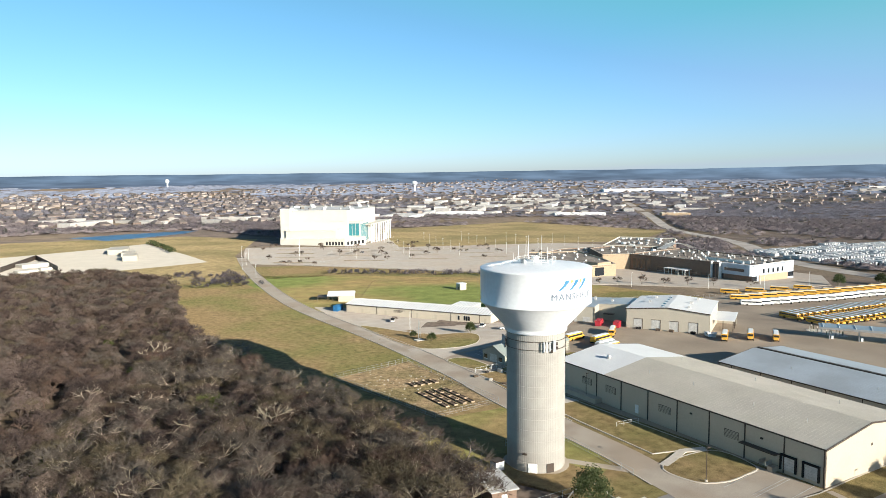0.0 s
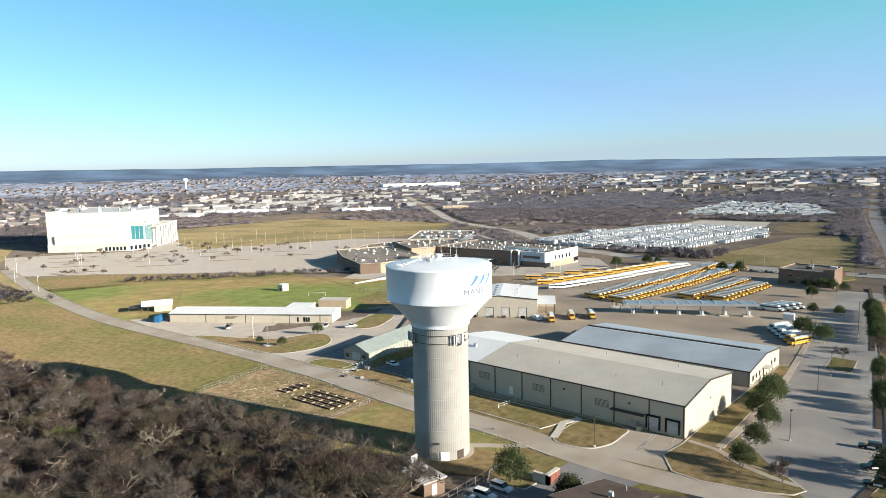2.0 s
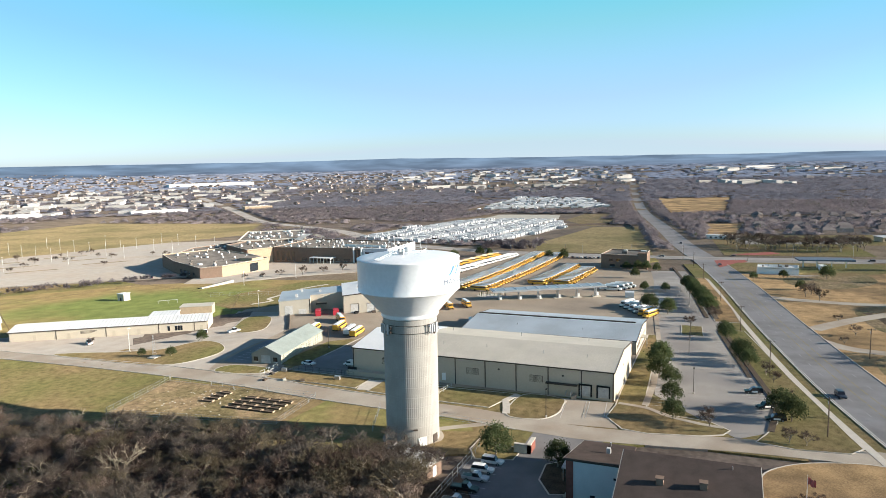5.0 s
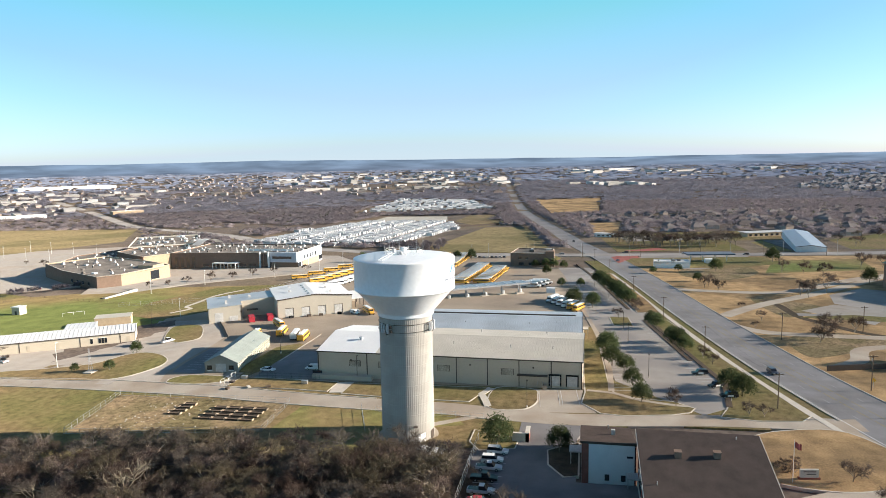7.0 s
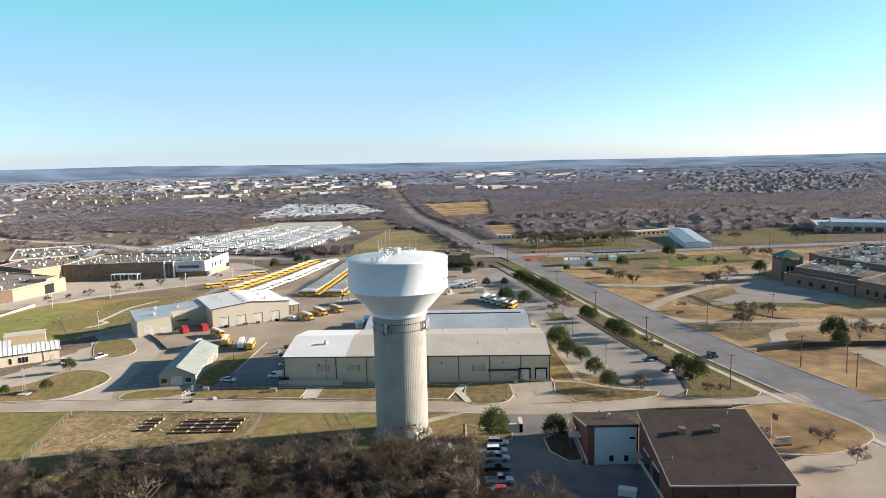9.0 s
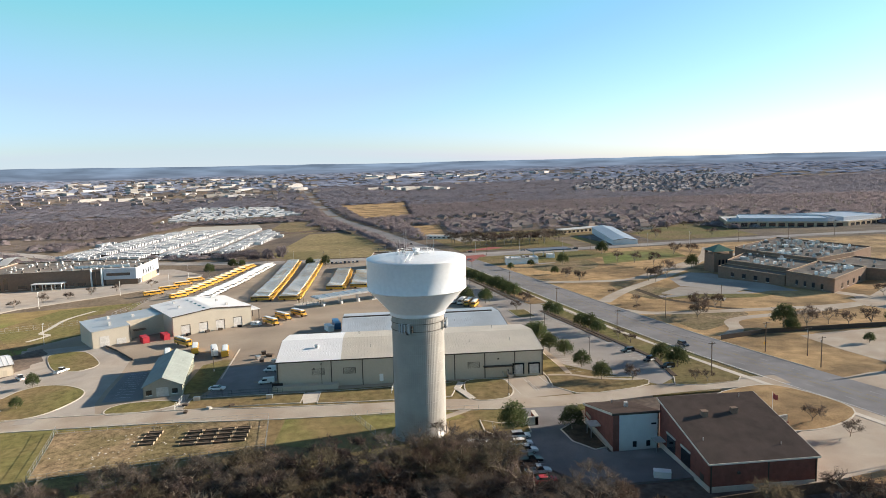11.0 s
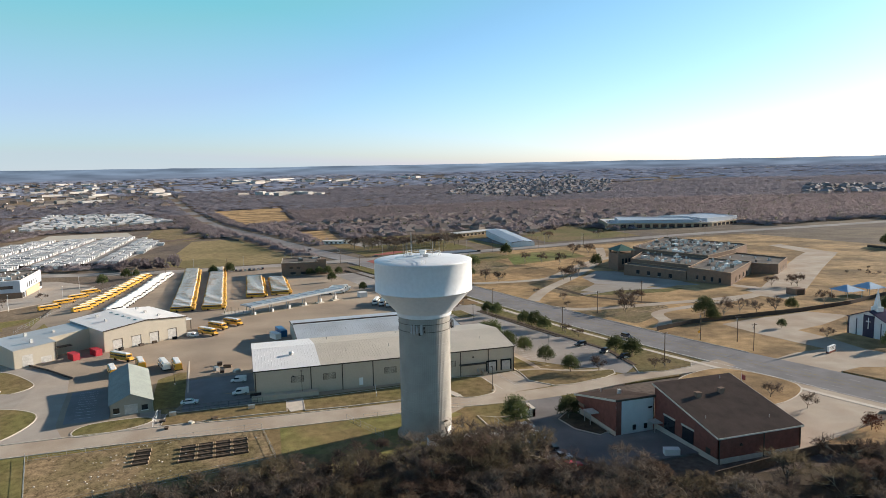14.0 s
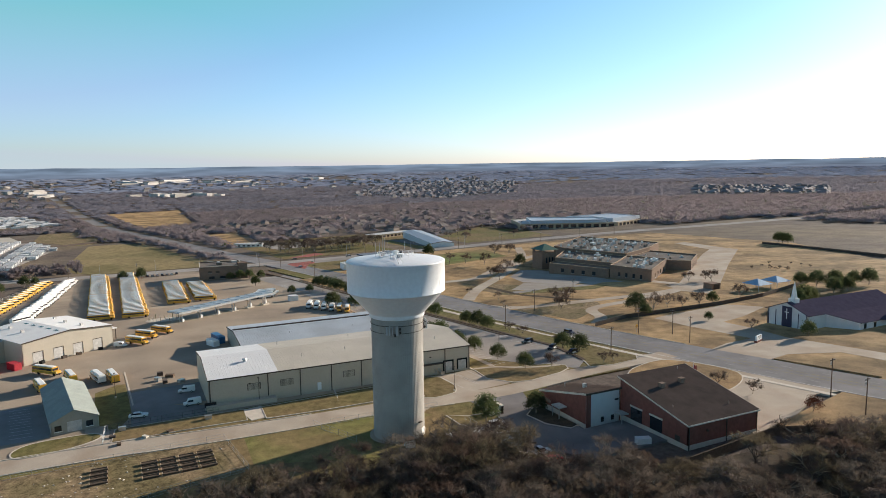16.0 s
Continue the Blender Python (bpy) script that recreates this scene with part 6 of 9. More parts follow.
rect_on(lo, "wall", 0, 14, -30, 32, -4, 4.0, tan_brick)
for y in range(-27, 28, 6):
    rect_on(lo, "window", -0.12, -0.01, y, y + 3.2, 0.8, 2.8, dark_glass)
rect_on(lo, "roof", -0.8, 14.8, -30.8, 32.8, 4.0, 4.5, unit_metal)
mall, ml = block("shopping_row", [(642, -262), (598, -372), (630, -448), (690, -440), (712, -290)], 6.5, tan_brick, "low pale shopping row with dark shopfronts", "shops", roof_m=unit_metal, units=14, seed=21)
for _p in ([(640, -275), (606, -360), (640, -372), (690, -300)], [(614, -378), (632, -436), (682, -430), (672, -350), (648, -376)]):
    block("shopping_hall", _p, 10.0, panel_blue, "raised hall with a pale blue-grey metal roof", "shops", roof_m=blue_shed_roof, cap_m=white_roof, z=T(650, -350))
wall_windows(mall, ml[2], ml[3], [(0.05, 0.95, 1.0, 5.5, 8, 0.6)])
wall_windows(mall, ml[0], ml[1], [(0.03, 0.97, 1.0, 5.0, 12, 0.7)])
wall_windows(mall, ml[1], ml[2], [(0.03, 0.97, 1.0, 5.0, 8, 0.7)])

for pts, h, m, lab in (([(1090, 1250), (1186, 1180), (1200, 1200), (1104, 1270)], 8, paint_white, "long white store beyond the cross road"),
                       ([(2107, 2110), (2398, 1918), (2430, 1966), (2139, 2158)], 13, paint_white, "very long white warehouse store in the town"),
                       ([(1270, 1085), (1320, 1045), (1336, 1066), (1286, 1106)], 9, tan_brick, "cream walled store beside the cross road"),
                       ([(860, 1420), (960, 1360), (975, 1385), (875, 1445)], 9, stucco, "pale store beyond the brown field")):
    block("store_building", pts, h, m, lab, "store", roof_m=white_roof, units=8, seed=31, unit_size=1.6)
# ---- vehicles ----
def bev(bm, w, seg=2):
    bmesh.ops.bevel(bm, geom=bm.edges[:], offset=w, segments=seg, affect="EDGES")
    return bm


def wheel(e, x, y, r, w, rim=True):
    bm = bmesh.new()
    tube(bm, [(x, y - w / 2, r), (x, y + w / 2, r)], r, n=14)
    t = part("wheel", bm, rubber, e)
    if not rim:
        return
    bm = bmesh.new()
    s = 1 if y > 0 else -1
    tube(bm, [(x, y, r), (x, y + s * (w / 2 + 0.02), r)], r * 0.55, n=10)
    part("rim", bm, galv, t)


def bus_proto(name, body_m, roof_m, label, group):
    e = thing(name, 0, 0, label, "bus", group=group, z=0)
    bm = boxes((-6.6, 3.9, -1.22, 1.22, 0.55, 2.75))
    part("body", bev(bm, 0.12), body_m, e)
    bm = boxes((-6.3, 3.6, -0.98, 0.98, 2.7, 3.08))
    part("roof", bev(bm, 0.22, 3), roof_m, e)
    bm = boxes((3.85, 5.5, -1.05, 1.05, 0.6, 1.62))
    part("hood", bev(bm, 0.18), body_m, e)
    for s in (-1, 1):
        part("window_band", boxes((-6.3, 3.6, s * 1.235 - 0.015, s * 1.235 + 0.015, 1.72, 2.4)), dark_glass, e)
        part("side_rail", boxes((-6.6, 3.9, s * 1.235 - 0.02, s * 1.235 + 0.02, 1.18, 1.28)), black_paint, e)
    part("windscreen", boxes((3.9, 3.95, -1.0, 1.0, 1.7, 2.5)), dark_glass, e)
    part("front_bumper", boxes((5.5, 5.66, -1.15, 1.15, 0.5, 0.85)), black_paint, e)
    part("rear_bumper", boxes((-6.76, -6.6, -1.2, 1.2, 0.45, 0.8)), black_paint, e)
    for s in (-1, 1):
        part("headlight", boxes((5.5, 5.54, s * 0.8 - 0.15, s * 0.8 + 0.15, 1.0, 1.25)), unit_metal, e)
        wheel(e, 4.3, s * 1.02, 0.5, 0.3, False)
        wheel(e, -3.4, s * 1.0, 0.5, 0.45, False)
    return e


def car_proto(name, kind, m, label, category, group, stripe=None):
    e = thing(name, 0, 0, label, category, group=group, z=0)
    L, H = {"sedan": (2.45, 1.45), "suv": (2.42, 1.75), "pickup": (2.8, 1.85), "van": (2.45, 1.95)}[kind]
    W = 0.95

    def shape(profile, w, mat_, nm):
        bm = bmesh.new()
        a = [bm.verts.new((x, -w, z)) for x, z in profile]
        b = [bm.verts.new((x, w, z)) for x, z in profile]
        bm.faces.new(a)
        bm.faces.new(b[::-1])
        for i in range(len(a)):
            j = (i + 1) % len(a)
            bm.faces.new((a[j], a[i], b[i], b[j]))
        bmesh.ops.bevel(bm, geom=bm.edges[:], offset=0.06, segments=2, affect="EDGES")
        return part(nm, bm, mat_, e)
    shape([(-L, 0.4), (L, 0.4), (L, 0.85), (L - 0.9, 1.0), (-L, 1.05)], W, m, "body")
    if kind == "pickup":
        cab = [(-0.4, 1.0), (1.3, 1.0), (0.7, H), (-0.4, H)]
    elif kind == "sedan":
        cab = [(-L + 0.5, 1.0), (L - 1.2, 0.95), (L - 2.0, H), (-L + 1.2, H)]
    elif kind == "van":
        cab = [(-L + 0.03, 1.0), (L - 0.9, 0.95), (L - 1.5, H), (-L + 0.08, H)]
    else:
        cab = [(-L + 0.05, 1.0), (L - 1.3, 0.95), (L - 1.95, H - 0.02), (-L + 0.25, H)]
    shape(cab, W - 0.1, dark_glass if kind != "van" else m, "cabin")
    x0, x1 = min(p[0] for p in cab if p[1] > 1.2), max(p[0] for p in cab if p[1] > 1.2)
    part("roof", bev(boxes((x0, x1, -W + 0.14, W - 0.14, H - 0.04, H + 0.03)), 0.03, 1), m, e)
    if kind == "van":
        for s in (-1, 1):
            part("side_window", boxes((-0.2, 1.3, s * 0.86 - 0.01, s * 0.86 + 0.01, 1.15, 1.65)), dark_glass, e)
        part("windscreen", boxes((1.1, 1.14, -0.7, 0.7, 1.1, 1.6)), dark_glass, e)
    if kind == "pickup":
        part("bed", boxes((-L + 0.15, -0.5, -0.75, 0.75, 0.95, 1.07)), black_paint, e)
    if stripe:
        for s in (-1, 1):
            part("door_panel", boxes((-0.9, 0.7, s * (W + 0.004) - 0.005, s * (W + 0.004) + 0.005, 0.5, 0.95)), paint_white, e)
        part("light_bar", boxes((-0.3, 0.0, -0.5, 0.5, H + 0.03, H + 0.16)), blue_paint, e)
    for s in (-1, 1):
        wheel(e, L * 0.62, s * (W - 0.1), 0.34, 0.22)
        wheel(e, -L * 0.6, s * (W - 0.1), 0.34, 0.22)
        part("headlight", boxes((L - 0.02, L + 0.02, s * 0.7 - 0.15, s * 0.7 + 0.15, 0.65, 0.8)), unit_metal, e)
        part("tail_light", boxes((-L - 0.02, -L + 0.02, s * 0.75 - 0.1, s * 0.75 + 0.1, 0.7, 0.95)), red_paint, e)
    return e


def on_ground(x, y, rz, f=None):
    """A pose on the slope, tilted with it."""
    q = UP.copy()
    q = Vector((0.032, 0.0138, 1.0)).normalized()
    m = Vector((0, 0, 1)).rotation_difference(q).to_matrix().to_4x4()
    return Matrix.Translation((x, y, (f or G)(x, y) + 0.06)) @ m @ Matrix.Rotation(radians(rz), 4, "Z")


FIRST = {}


def park(proto, x, y, rz, f=None):
    if proto not in FIRST:
        FIRST[proto] = True
        proto.matrix_basis = on_ground(x, y, rz, f)
        return proto
    return copy_thing(proto, on_ground(x, y, rz, f))


ybus = bus_proto("school_bus", bus_yellow, bus_white, "yellow school bus with a white roof parked in the yard", "school buses in the yard")
wbus = bus_proto("school_bus", bus_white, bus_white, "plain white bus parked in the yard", "white buses in the yard")
yybus = bus_proto("school_bus", bus_yellow, mat("bus_pale_roof", (0.78, 0.74, 0.60), 0.45, 0.06), "yellow school bus with a pale yellow roof in the yard", "school buses by the fence")
rnd = random.Random(11)


def bus_row(p, q, n, heading, proto, jitter=0.3):
    for i in range(n):
        t = i / max(1, n - 1)
        park(proto, p[0] + (q[0] - p[0]) * t + rnd.uniform(-jitter, jitter), p[1] + (q[1] - p[1]) * t + rnd.uniform(-jitter, jitter), heading + rnd.uniform(-1.5, 1.5))


bus_row((311.0, 186.4), (516, 190), 40, -102, ybus, 0.25)
bus_row((307.6, 170.8), (512, 171), 40, -102, ybus, 0.25)
bus_row((343.4, 147.8), (436, 145), 17, -102, ybus, 0.25)
bus_row((346.8, 133.3), (420, 131), 13, -102, ybus, 0.25)
bus_row((333.6, 222.5), (500, 209), 22, -44, wbus, 0.6)
bus_row((351.8, 241.3), (500, 225), 14, -44, yybus)
bus_row((371.7, 261.9), (430, 250), 4, -60, yybus)
bus_row((334.2, 103.7), (349.4, 97.9), 4, -100, wbus)
for x, y in ((241.5, 172.5), (252.5, 168.5), (259.5, 162.0)):
    park(ybus, x, y, -146)
park(ybus, 208.6, 202.0, -140)
for x, y, p, a in ((187.9, 182.1, ybus, 10), (189.9, 186.5, wbus, 14), (195.7, 194.7, ybus, 12), (188.9, 202.9, ybus, 14)):
    park(p, x, y, a)
for i in range(6):
    park(wbus if i < 4 else ybus, 287 - i * 4.6, 90 - i * 2.6, 160)

black_suv = car_proto("police_car", "suv", black_paint, "black and white patrol car in the car park", "car", "patrol cars", True)
white_suv = car_proto("suv", "suv", paint_white, "white sport utility car in the dark yard", "car", "cars in the station yard")
white_sedan = car_proto("sedan", "sedan", paint_white, "white sedan parked on shaded paving", "car", "")
white_van = car_proto("van", "van", paint_white, "white panel van beside the warehouse", "van", "vans by the warehouse")
silver_truck = car_proto("pickup_truck", "pickup", mat("silver_paint", (0.55, 0.56, 0.58), 0.3, 0.05), "silver pickup truck in the station yard", "pickup", "cars in the station yard")
black_truck = car_proto("pickup_truck", "pickup", black_paint, "black pickup truck in the station yard", "pickup", "cars in the station yard")
white_truck = car_proto("pickup_truck", "pickup", paint_white, "white pickup truck by the offices", "pickup", "")
dark_car = car_proto("suv", "suv", mat("dark_blue_paint", (0.03, 0.04, 0.06), 0.3, 0.05), "dark car on the main road", "car", "cars on the roads")
grey_car = car_proto("sedan", "sedan", mat("grey_paint", (0.25, 0.26, 0.28), 0.3, 0.05), "grey car waiting at the crossing", "car", "cars on the roads")
red_car = car_proto("sedan", "sedan", red_paint, "dark red car in the station yard", "car", "cars in the station yard")
for x, y, a in ((159.6, 39.0, 100), (146.5, 36.6, 120), (137.0, 34.8, 100)):
    park(black_suv, x, y, a)
park(white_suv, 88.7, 93.5, -92)
park(white_suv, 83.8, 94.1, -88)
park(silver_truck, 79.6, 94.3, -90)
park(black_truck, 74.2, 94.6, -90)
park(silver_truck, 68.2, 94.3, -91)
park(red_car, 63.5, 94.0, -90)
park(white_sedan, 142.7, 175.6, -98)
park(white_van, 146.0, 161.3, 92)
park(white_van, 159.4, 161.6, 80)
park(white_van, 240.0, 179.0, -120)
park(white_truck, 179.5, 236.3, -20)
park(white_truck, 175.3, 247.9, 40)
park(white_truck, 149.3, 284.0, 60)
park(dark_car, 163.0, 17.0, 190)
for x, y, a, p in ((520, 92, 80, grey_car), (528, 40, 85, dark_car), (519, -6, 90, grey_car), (509, -50, 88, dark_car), (504, 118, 90, dark_car), (511, 106, -90, grey_car), (640, 84, 190, dark_car), (470, 49, 8, grey_car)):
    park(p, x, y, a, T)
for i in range(9):
    park((grey_car, white_sedan, dark_car)[i % 3], 497 + rnd.uniform(-0.4, 0.4), 165 - i * 3.4, 0, T)
park(dark_car, 318, 420, 40, T)
park(grey_car, 300, 640, 120, T)

# ---- plants ----
def tri_blades(p, d, length, width, rng):
    """Thin triangles from p along d."""
    n = len(p)
    side = np.cross(d, rng.normal(size=(n, 3)))
    side /= np.linalg.norm(side, axis=1, keepdims=True) + 1e-9
    w = np.asarray(width).reshape(-1, 1)
    v = np.stack([p - side * w, p + side * w, p + d * np.asarray(length).reshape(-1, 1)], 1)
    return v.reshape(-1, 3)


def unit(v):
    return v / (np.linalg.norm(v, axis=1, keepdims=True) + 1e-9)


def bare_tree_arrays(rng, height=9.0, spread=4.2, twigs=620, blade=0.045, depth=2):
    """Limbs as thin prisms and twigs as blades; the crown is wide and open. Returns limb triangles and twig triangles."""
    limbs = []

    def prism3(a, b, r0, r1):
        d = (b - a) / (np.linalg.norm(b - a) + 1e-9)
        u = np.cross(d, [0.3, 0.5, 0.8])
        u /= np.linalg.norm(u) + 1e-9
        w = np.cross(d, u)
        ring = [(u * math.cos(k * 2.0944) + w * math.sin(k * 2.0944)) for k in range(3)]
        for k in range(3):
            j = (k + 1) % 3
            limbs.extend([a + ring[k] * r0, a + ring[j] * r0, b + ring[j] * r1, a + ring[k] * r0, b + ring[j] * r1, b + ring[k] * r1])
    tips = []

    def grow(p, d, length, r, depth):
        steps = 2
        for s in range(steps):
            q = p + d * length / steps
            prism3(p, q, r * (1 - 0.25 * s), r * (1 - 0.25 * (s + 1)))
            p = q
            d = d + rng.normal(size=3) * 0.22 + np.array([0, 0, 0.04])
            d /= np.linalg.norm(d)
        if depth == 0:
            tips.append((p, d, length))
            return
        k = 3 if depth > 1 else 4
        for i in range(k):
            nd = d * 0.75 + unit(rng.normal(size=(1, 3)))[0] * 0.75
            nd[2] = abs(nd[2]) * 0.75 + 0.08
            nd /= np.linalg.norm(nd)
            grow(p, nd, length * rng.uniform(0.6, 0.8), r * 0.55, depth - 1)
    base = np.array([0.0, 0, -0.4])
    lean = np.array([rng.normal() * 0.12, rng.normal() * 0.12, 1.0])
    top = base + lean * height * rng.uniform(0.22, 0.32)
    r0 = height * 0.021
    prism3(base, top, r0 * 1.2, r0)
    nl = int(rng.integers(4, 6))
    for i in range(nl):
        a = 6.283 * (i + rng.uniform(-0.3, 0.3)) / nl
        el = rng.uniform(0.55, 1.25)
        d = np.array([math.cos(a) * math.cos(el), math.sin(a) * math.cos(el), math.sin(el)])
        grow(top, d, height * rng.uniform(0.24, 0.32), r0 * 0.8, depth)
    P = np.array([t[0] for t in tips])
    D = np.array([t[1] for t in tips])
    idx = rng.integers(0, len(P), twigs)
    back = rng.uniform(0, 1.0, (twigs, 1))
    p = P[idx] - D[idx] * back * height * 0.09
    d = unit(D[idx] * 0.7 + unit(rng.normal(size=(twigs, 3))) * 0.9 + np.array([0, 0, 0.18]))
    ln = rng.uniform(0.08, 0.2, twigs) * height
    tw1 = tri_blades(p, d, ln, np.full(twigs, blade), rng)
    m = twigs * 2
    j = rng.integers(0, twigs, m)
    p2 = p[j] + d[j] * ln[j][:, None] * rng.uniform(0.2, 0.9, (m, 1))
    d2 = unit(d[j] + unit(rng.normal(size=(m, 3))) * 0.9)
    tw2 = tri_blades(p2, d2, rng.uniform(0.04, 0.1, m) * height, np.full(m, blade * 0.7), rng)
    return np.array(limbs), np.concatenate([tw1, tw2])


def tris(v):
    return np.arange(len(v), dtype=np.int32).reshape(-1, 3)


def plant_thing(name, x, y, label, category, group, meshes, scale, rz, f=None, names=("trunk", "crown"), wide=1.0):
    e = new(name)
    e.matrix_basis = Matrix.Translation((x, y, (f or G)(x, y))) @ Matrix.Rotation(rz, 4, "Z") @ Matrix.Diagonal((scale * wide, scale * wide, scale * random.uniform(0.9, 1.1), 1))
    tagged(e, label, category, group)
    for nm, me in zip(names, meshes):
        ob = new(nm, me)
        ob.parent = e
    return e


rng = np.random.default_rng(5)
BARE = []
for i in range(10):
    a, b = bare_tree_arrays(rng, 9.0, twigs=640)
    BARE.append((raw_mesh("bare_limbs", a, tris(a), (bark, pale_bark, bark, pale_bark)[i % 4]), raw_mesh("bare_twigs", b, tris(b), (twig, grey_twig, purple_twig, olive_twig, grey_twig)[i % 5])))


def leafy_arrays(rng, n_clump, n_leaf, rx, rz, base, leaf, clump=0.75):
    """Crown of leaf tufts on an uneven ball."""
    u = unit(rng.normal(size=(n_clump, 3)))
    u[:, 2] = np.abs(u[:, 2]) * 1.25 - 0.4
    rad = rng.uniform(0.55, 1.08, (n_clump, 1))
    c = u * rad * np.array([rx, rx, rz])
    c[:, 2] += base + rz * 0.55
    p = np.repeat(c, n_leaf, 0) + rng.normal(size=(n_clump * n_leaf, 3)) * clump * 0.55
    d = unit(rng.normal(size=(len(p), 3)) + np.array([0, 0, 0.4]))
    return tri_blades(p, d, rng.uniform(0.6, 1.3, len(p)) * leaf, np.full(len(p), leaf * 0.4), rng)


def leafy_tree(rng, h, rx, stem_h, n_clump, n_leaf, leaf, m):
    v = leafy_arrays(rng, n_clump, n_leaf, rx, (h - stem_h) * 0.62, stem_h, leaf)
    bm = bmesh.new()
    tube(bm, [(0, 0, -0.5), (0.05, 0.02, stem_h * 0.6), (0, 0.05, stem_h + 0.6)], h * 0.03, h * 0.018, n=7)
    for k in range(6):
        a = 1.047 * k + rng.uniform(-0.3, 0.3)
        tube(bm, [(0, 0.05, stem_h), (math.cos(a) * rx * 0.3, math.sin(a) * rx * 0.3, stem_h + h * 0.18), (math.cos(a) * rx * 0.62, math.sin(a) * rx * 0.62, stem_h + h * 0.32)], h * 0.012, h * 0.005, n=5)
    me = bpy.data.meshes.new("trunk")
    bm.to_mesh(me)
    bm.free()
    me.materials.append(bark)
    return me, raw_mesh("crown", v, tris(v), m)


OAKS = [leafy_tree(rng, 6.6, 2.85, 1.3, 200, 14, 0.36, evergreen) for i in range(3)]
CEDARS = [leafy_tree(rng, 5.0, 2.3, 0.4, 120, 14, 0.32, cedar) for i in range(2)]
SMALL = []
for i in range(3):
    a, b = bare_tree_arrays(rng, 5.0, twigs=560, blade=0.028)
    SMALL.append((raw_mesh("bare_limbs", a, tris(a), bark), raw_mesh("bare_twigs", b, tris(b), twig)))

# young oaks round the car park and warehouse
for i, (x, y, s) in enumerate(((93.2, 94.2, 1.15), (91.7, 79.8, 0.95), (130.1, 58.8, 0.95), (145.5, 60.2, 0.95), (160.4, 61.5, 0.95), (167.1, 65.2, 1.15), (180.5, 66.0, 1.3), (187.4, 66.5, 1.15), (144.6, 33.3, 1.05), (137.5, 31.2, 1.1),
                               (196, 40.6, 1.1), (204, 42.0, 1.0), (190, 39.2, 1.0), (228, 45.2, 1.0), (236, 46.5, 0.95), (284, 52.5, 1.35), (292, 54.5, 1.2), (301, 55.5, 1.3), (310, 57.0, 1.3), (318, 58.5, 1.1), (330, 60.5, 1.3), (338, 61.5, 1.2),
                               (345.8, 63.0, 1.2), (353.7, 65.0, 1.2), (359.6, 66.0, 1.1), (281.7, 79.0, 1.4), (272.8, 70.0, 1.25), (339.6, 76.0, 0.8), (338.8, 86.9, 0.8), (391.5, 98.0, 1.0), (430, 95, 1.1), (433, 101, 1.0), (431, 108, 1.0), (426, 88, 0.9),
                               (181, -33, 1.5), (173, -31, 1.0), (176, -75, 0.9), (410, -10, 1.4), (463, -58, 1.6), (358, -82, 1.4), (410, 13, 0.9), (150, -45, 0.6), (109, -52, 0.9), (365, 8, 0.9), (400, 30, 0.8))):
    plant_thing("oak_tree", x, y, "young dark green evergreen oak with a round crown", "tree", "young oaks", OAKS[i % 3], s, i * 1.7)
for i, (x, y, s) in enumerate(((162.3, 237.9, 0.72), (139.9, 232.3, 0.62), (138.4, 244.8, 0.48), (152, -111, 1.3), (150, -104, 1.4), (148, -98, 1.2), (160, -140, 1.3), (160, -150, 1.3), (338, -325, 1.5), (330, -320, 1.5), (322, -316, 1.4), (178, -152, 1.5), (172, -158, 1.4), (165, -175, 1.4), (170, -170, 1.2), (183, -146, 1.2), (485, 175, 1.2), (484, 163, 1.3), (470, 250, 1.3), (500, 238, 1.3), (507, 232, 1.0))):
    plant_thing("oak_tree", x, y, "dark green evergreen tree with a dense crown", "tree", "evergreen trees", OAKS[(i + 1) % 3], s, i * 2.1, T)
# bare street trees
for i, (x, y, s) in enumerate(((127.5, 50.0, 1.0), (122, 33, 0.7), (121, 29.5, 0.6), (172, 33, 0.8), (180, 34.5, 0.8), (212.8, -12.7, 1.5), (207, -10, 1.3), (150, 32, 0.8), (248, 59, 0.9), (238, 46, 0.9), (262, 50, 1.0), (268, 51, 1.0),
                               (314, -34, 1.6), (308, -36, 1.4), (323, -49, 1.8), (329, 3, 1.3), (347, 5, 1.2), (339, 8, 1.1), (276, 2, 0.6), (248, 0, 0.8), (219, -16, 1.5), (226, -28, 1.3), (177, -40, 1.4), (181, -52, 1.2), (178, -58, 1.1), (174, -64, 1.3), (177, -95, 1.3), (224, -126, 1.4), (404, -49, 1.4), (382, -66, 1.5), (84, 22, 0.9), (73, 20, 0.8), (128, -45, 0.8), (232, 6, 0.6),
                               (395, 292, 1.0), (383, 304, 1.0), (371, 313, 1.1), (359, 322, 1.1), (347, 332, 1.0), (336, 338, 0.9), (325, 345, 0.8), (410, 275, 1.0), (230, -115, 1.2), (228, -126, 1.0), (435, -105, 1.8), (430, -116, 1.8), (400, -60, 1.5), (150, 283, 0.5))):
    plant_thing("street_tree", x, y, "small bare winter street tree", "tree", "bare street trees", SMALL[i % 3], s * 1.35, i * 1.3)
for i in range(52):
    x, y = random.uniform(190, 470), random.uniform(520, 740)
    plant_thing("parking_tree", x, y, "small bare tree in a parking lot island", "tree", "parking lot trees", SMALL[i % 3], random.uniform(0.9, 1.5), i, T)
for i, (x, y) in enumerate(((86.5, 33.5), (88.2, 32.2), (89.6, 30.6), (88.8, 34.4), (90.4, 32.8), (91.4, 30.4), (86.8, 31.6))):
    plant_thing("shrub", x, y, "low dark bare shrub by the flagpole", "shrub", "flagpole shrubs", SMALL[i % 3], 0.38, i * 1.9, wide=1.5)
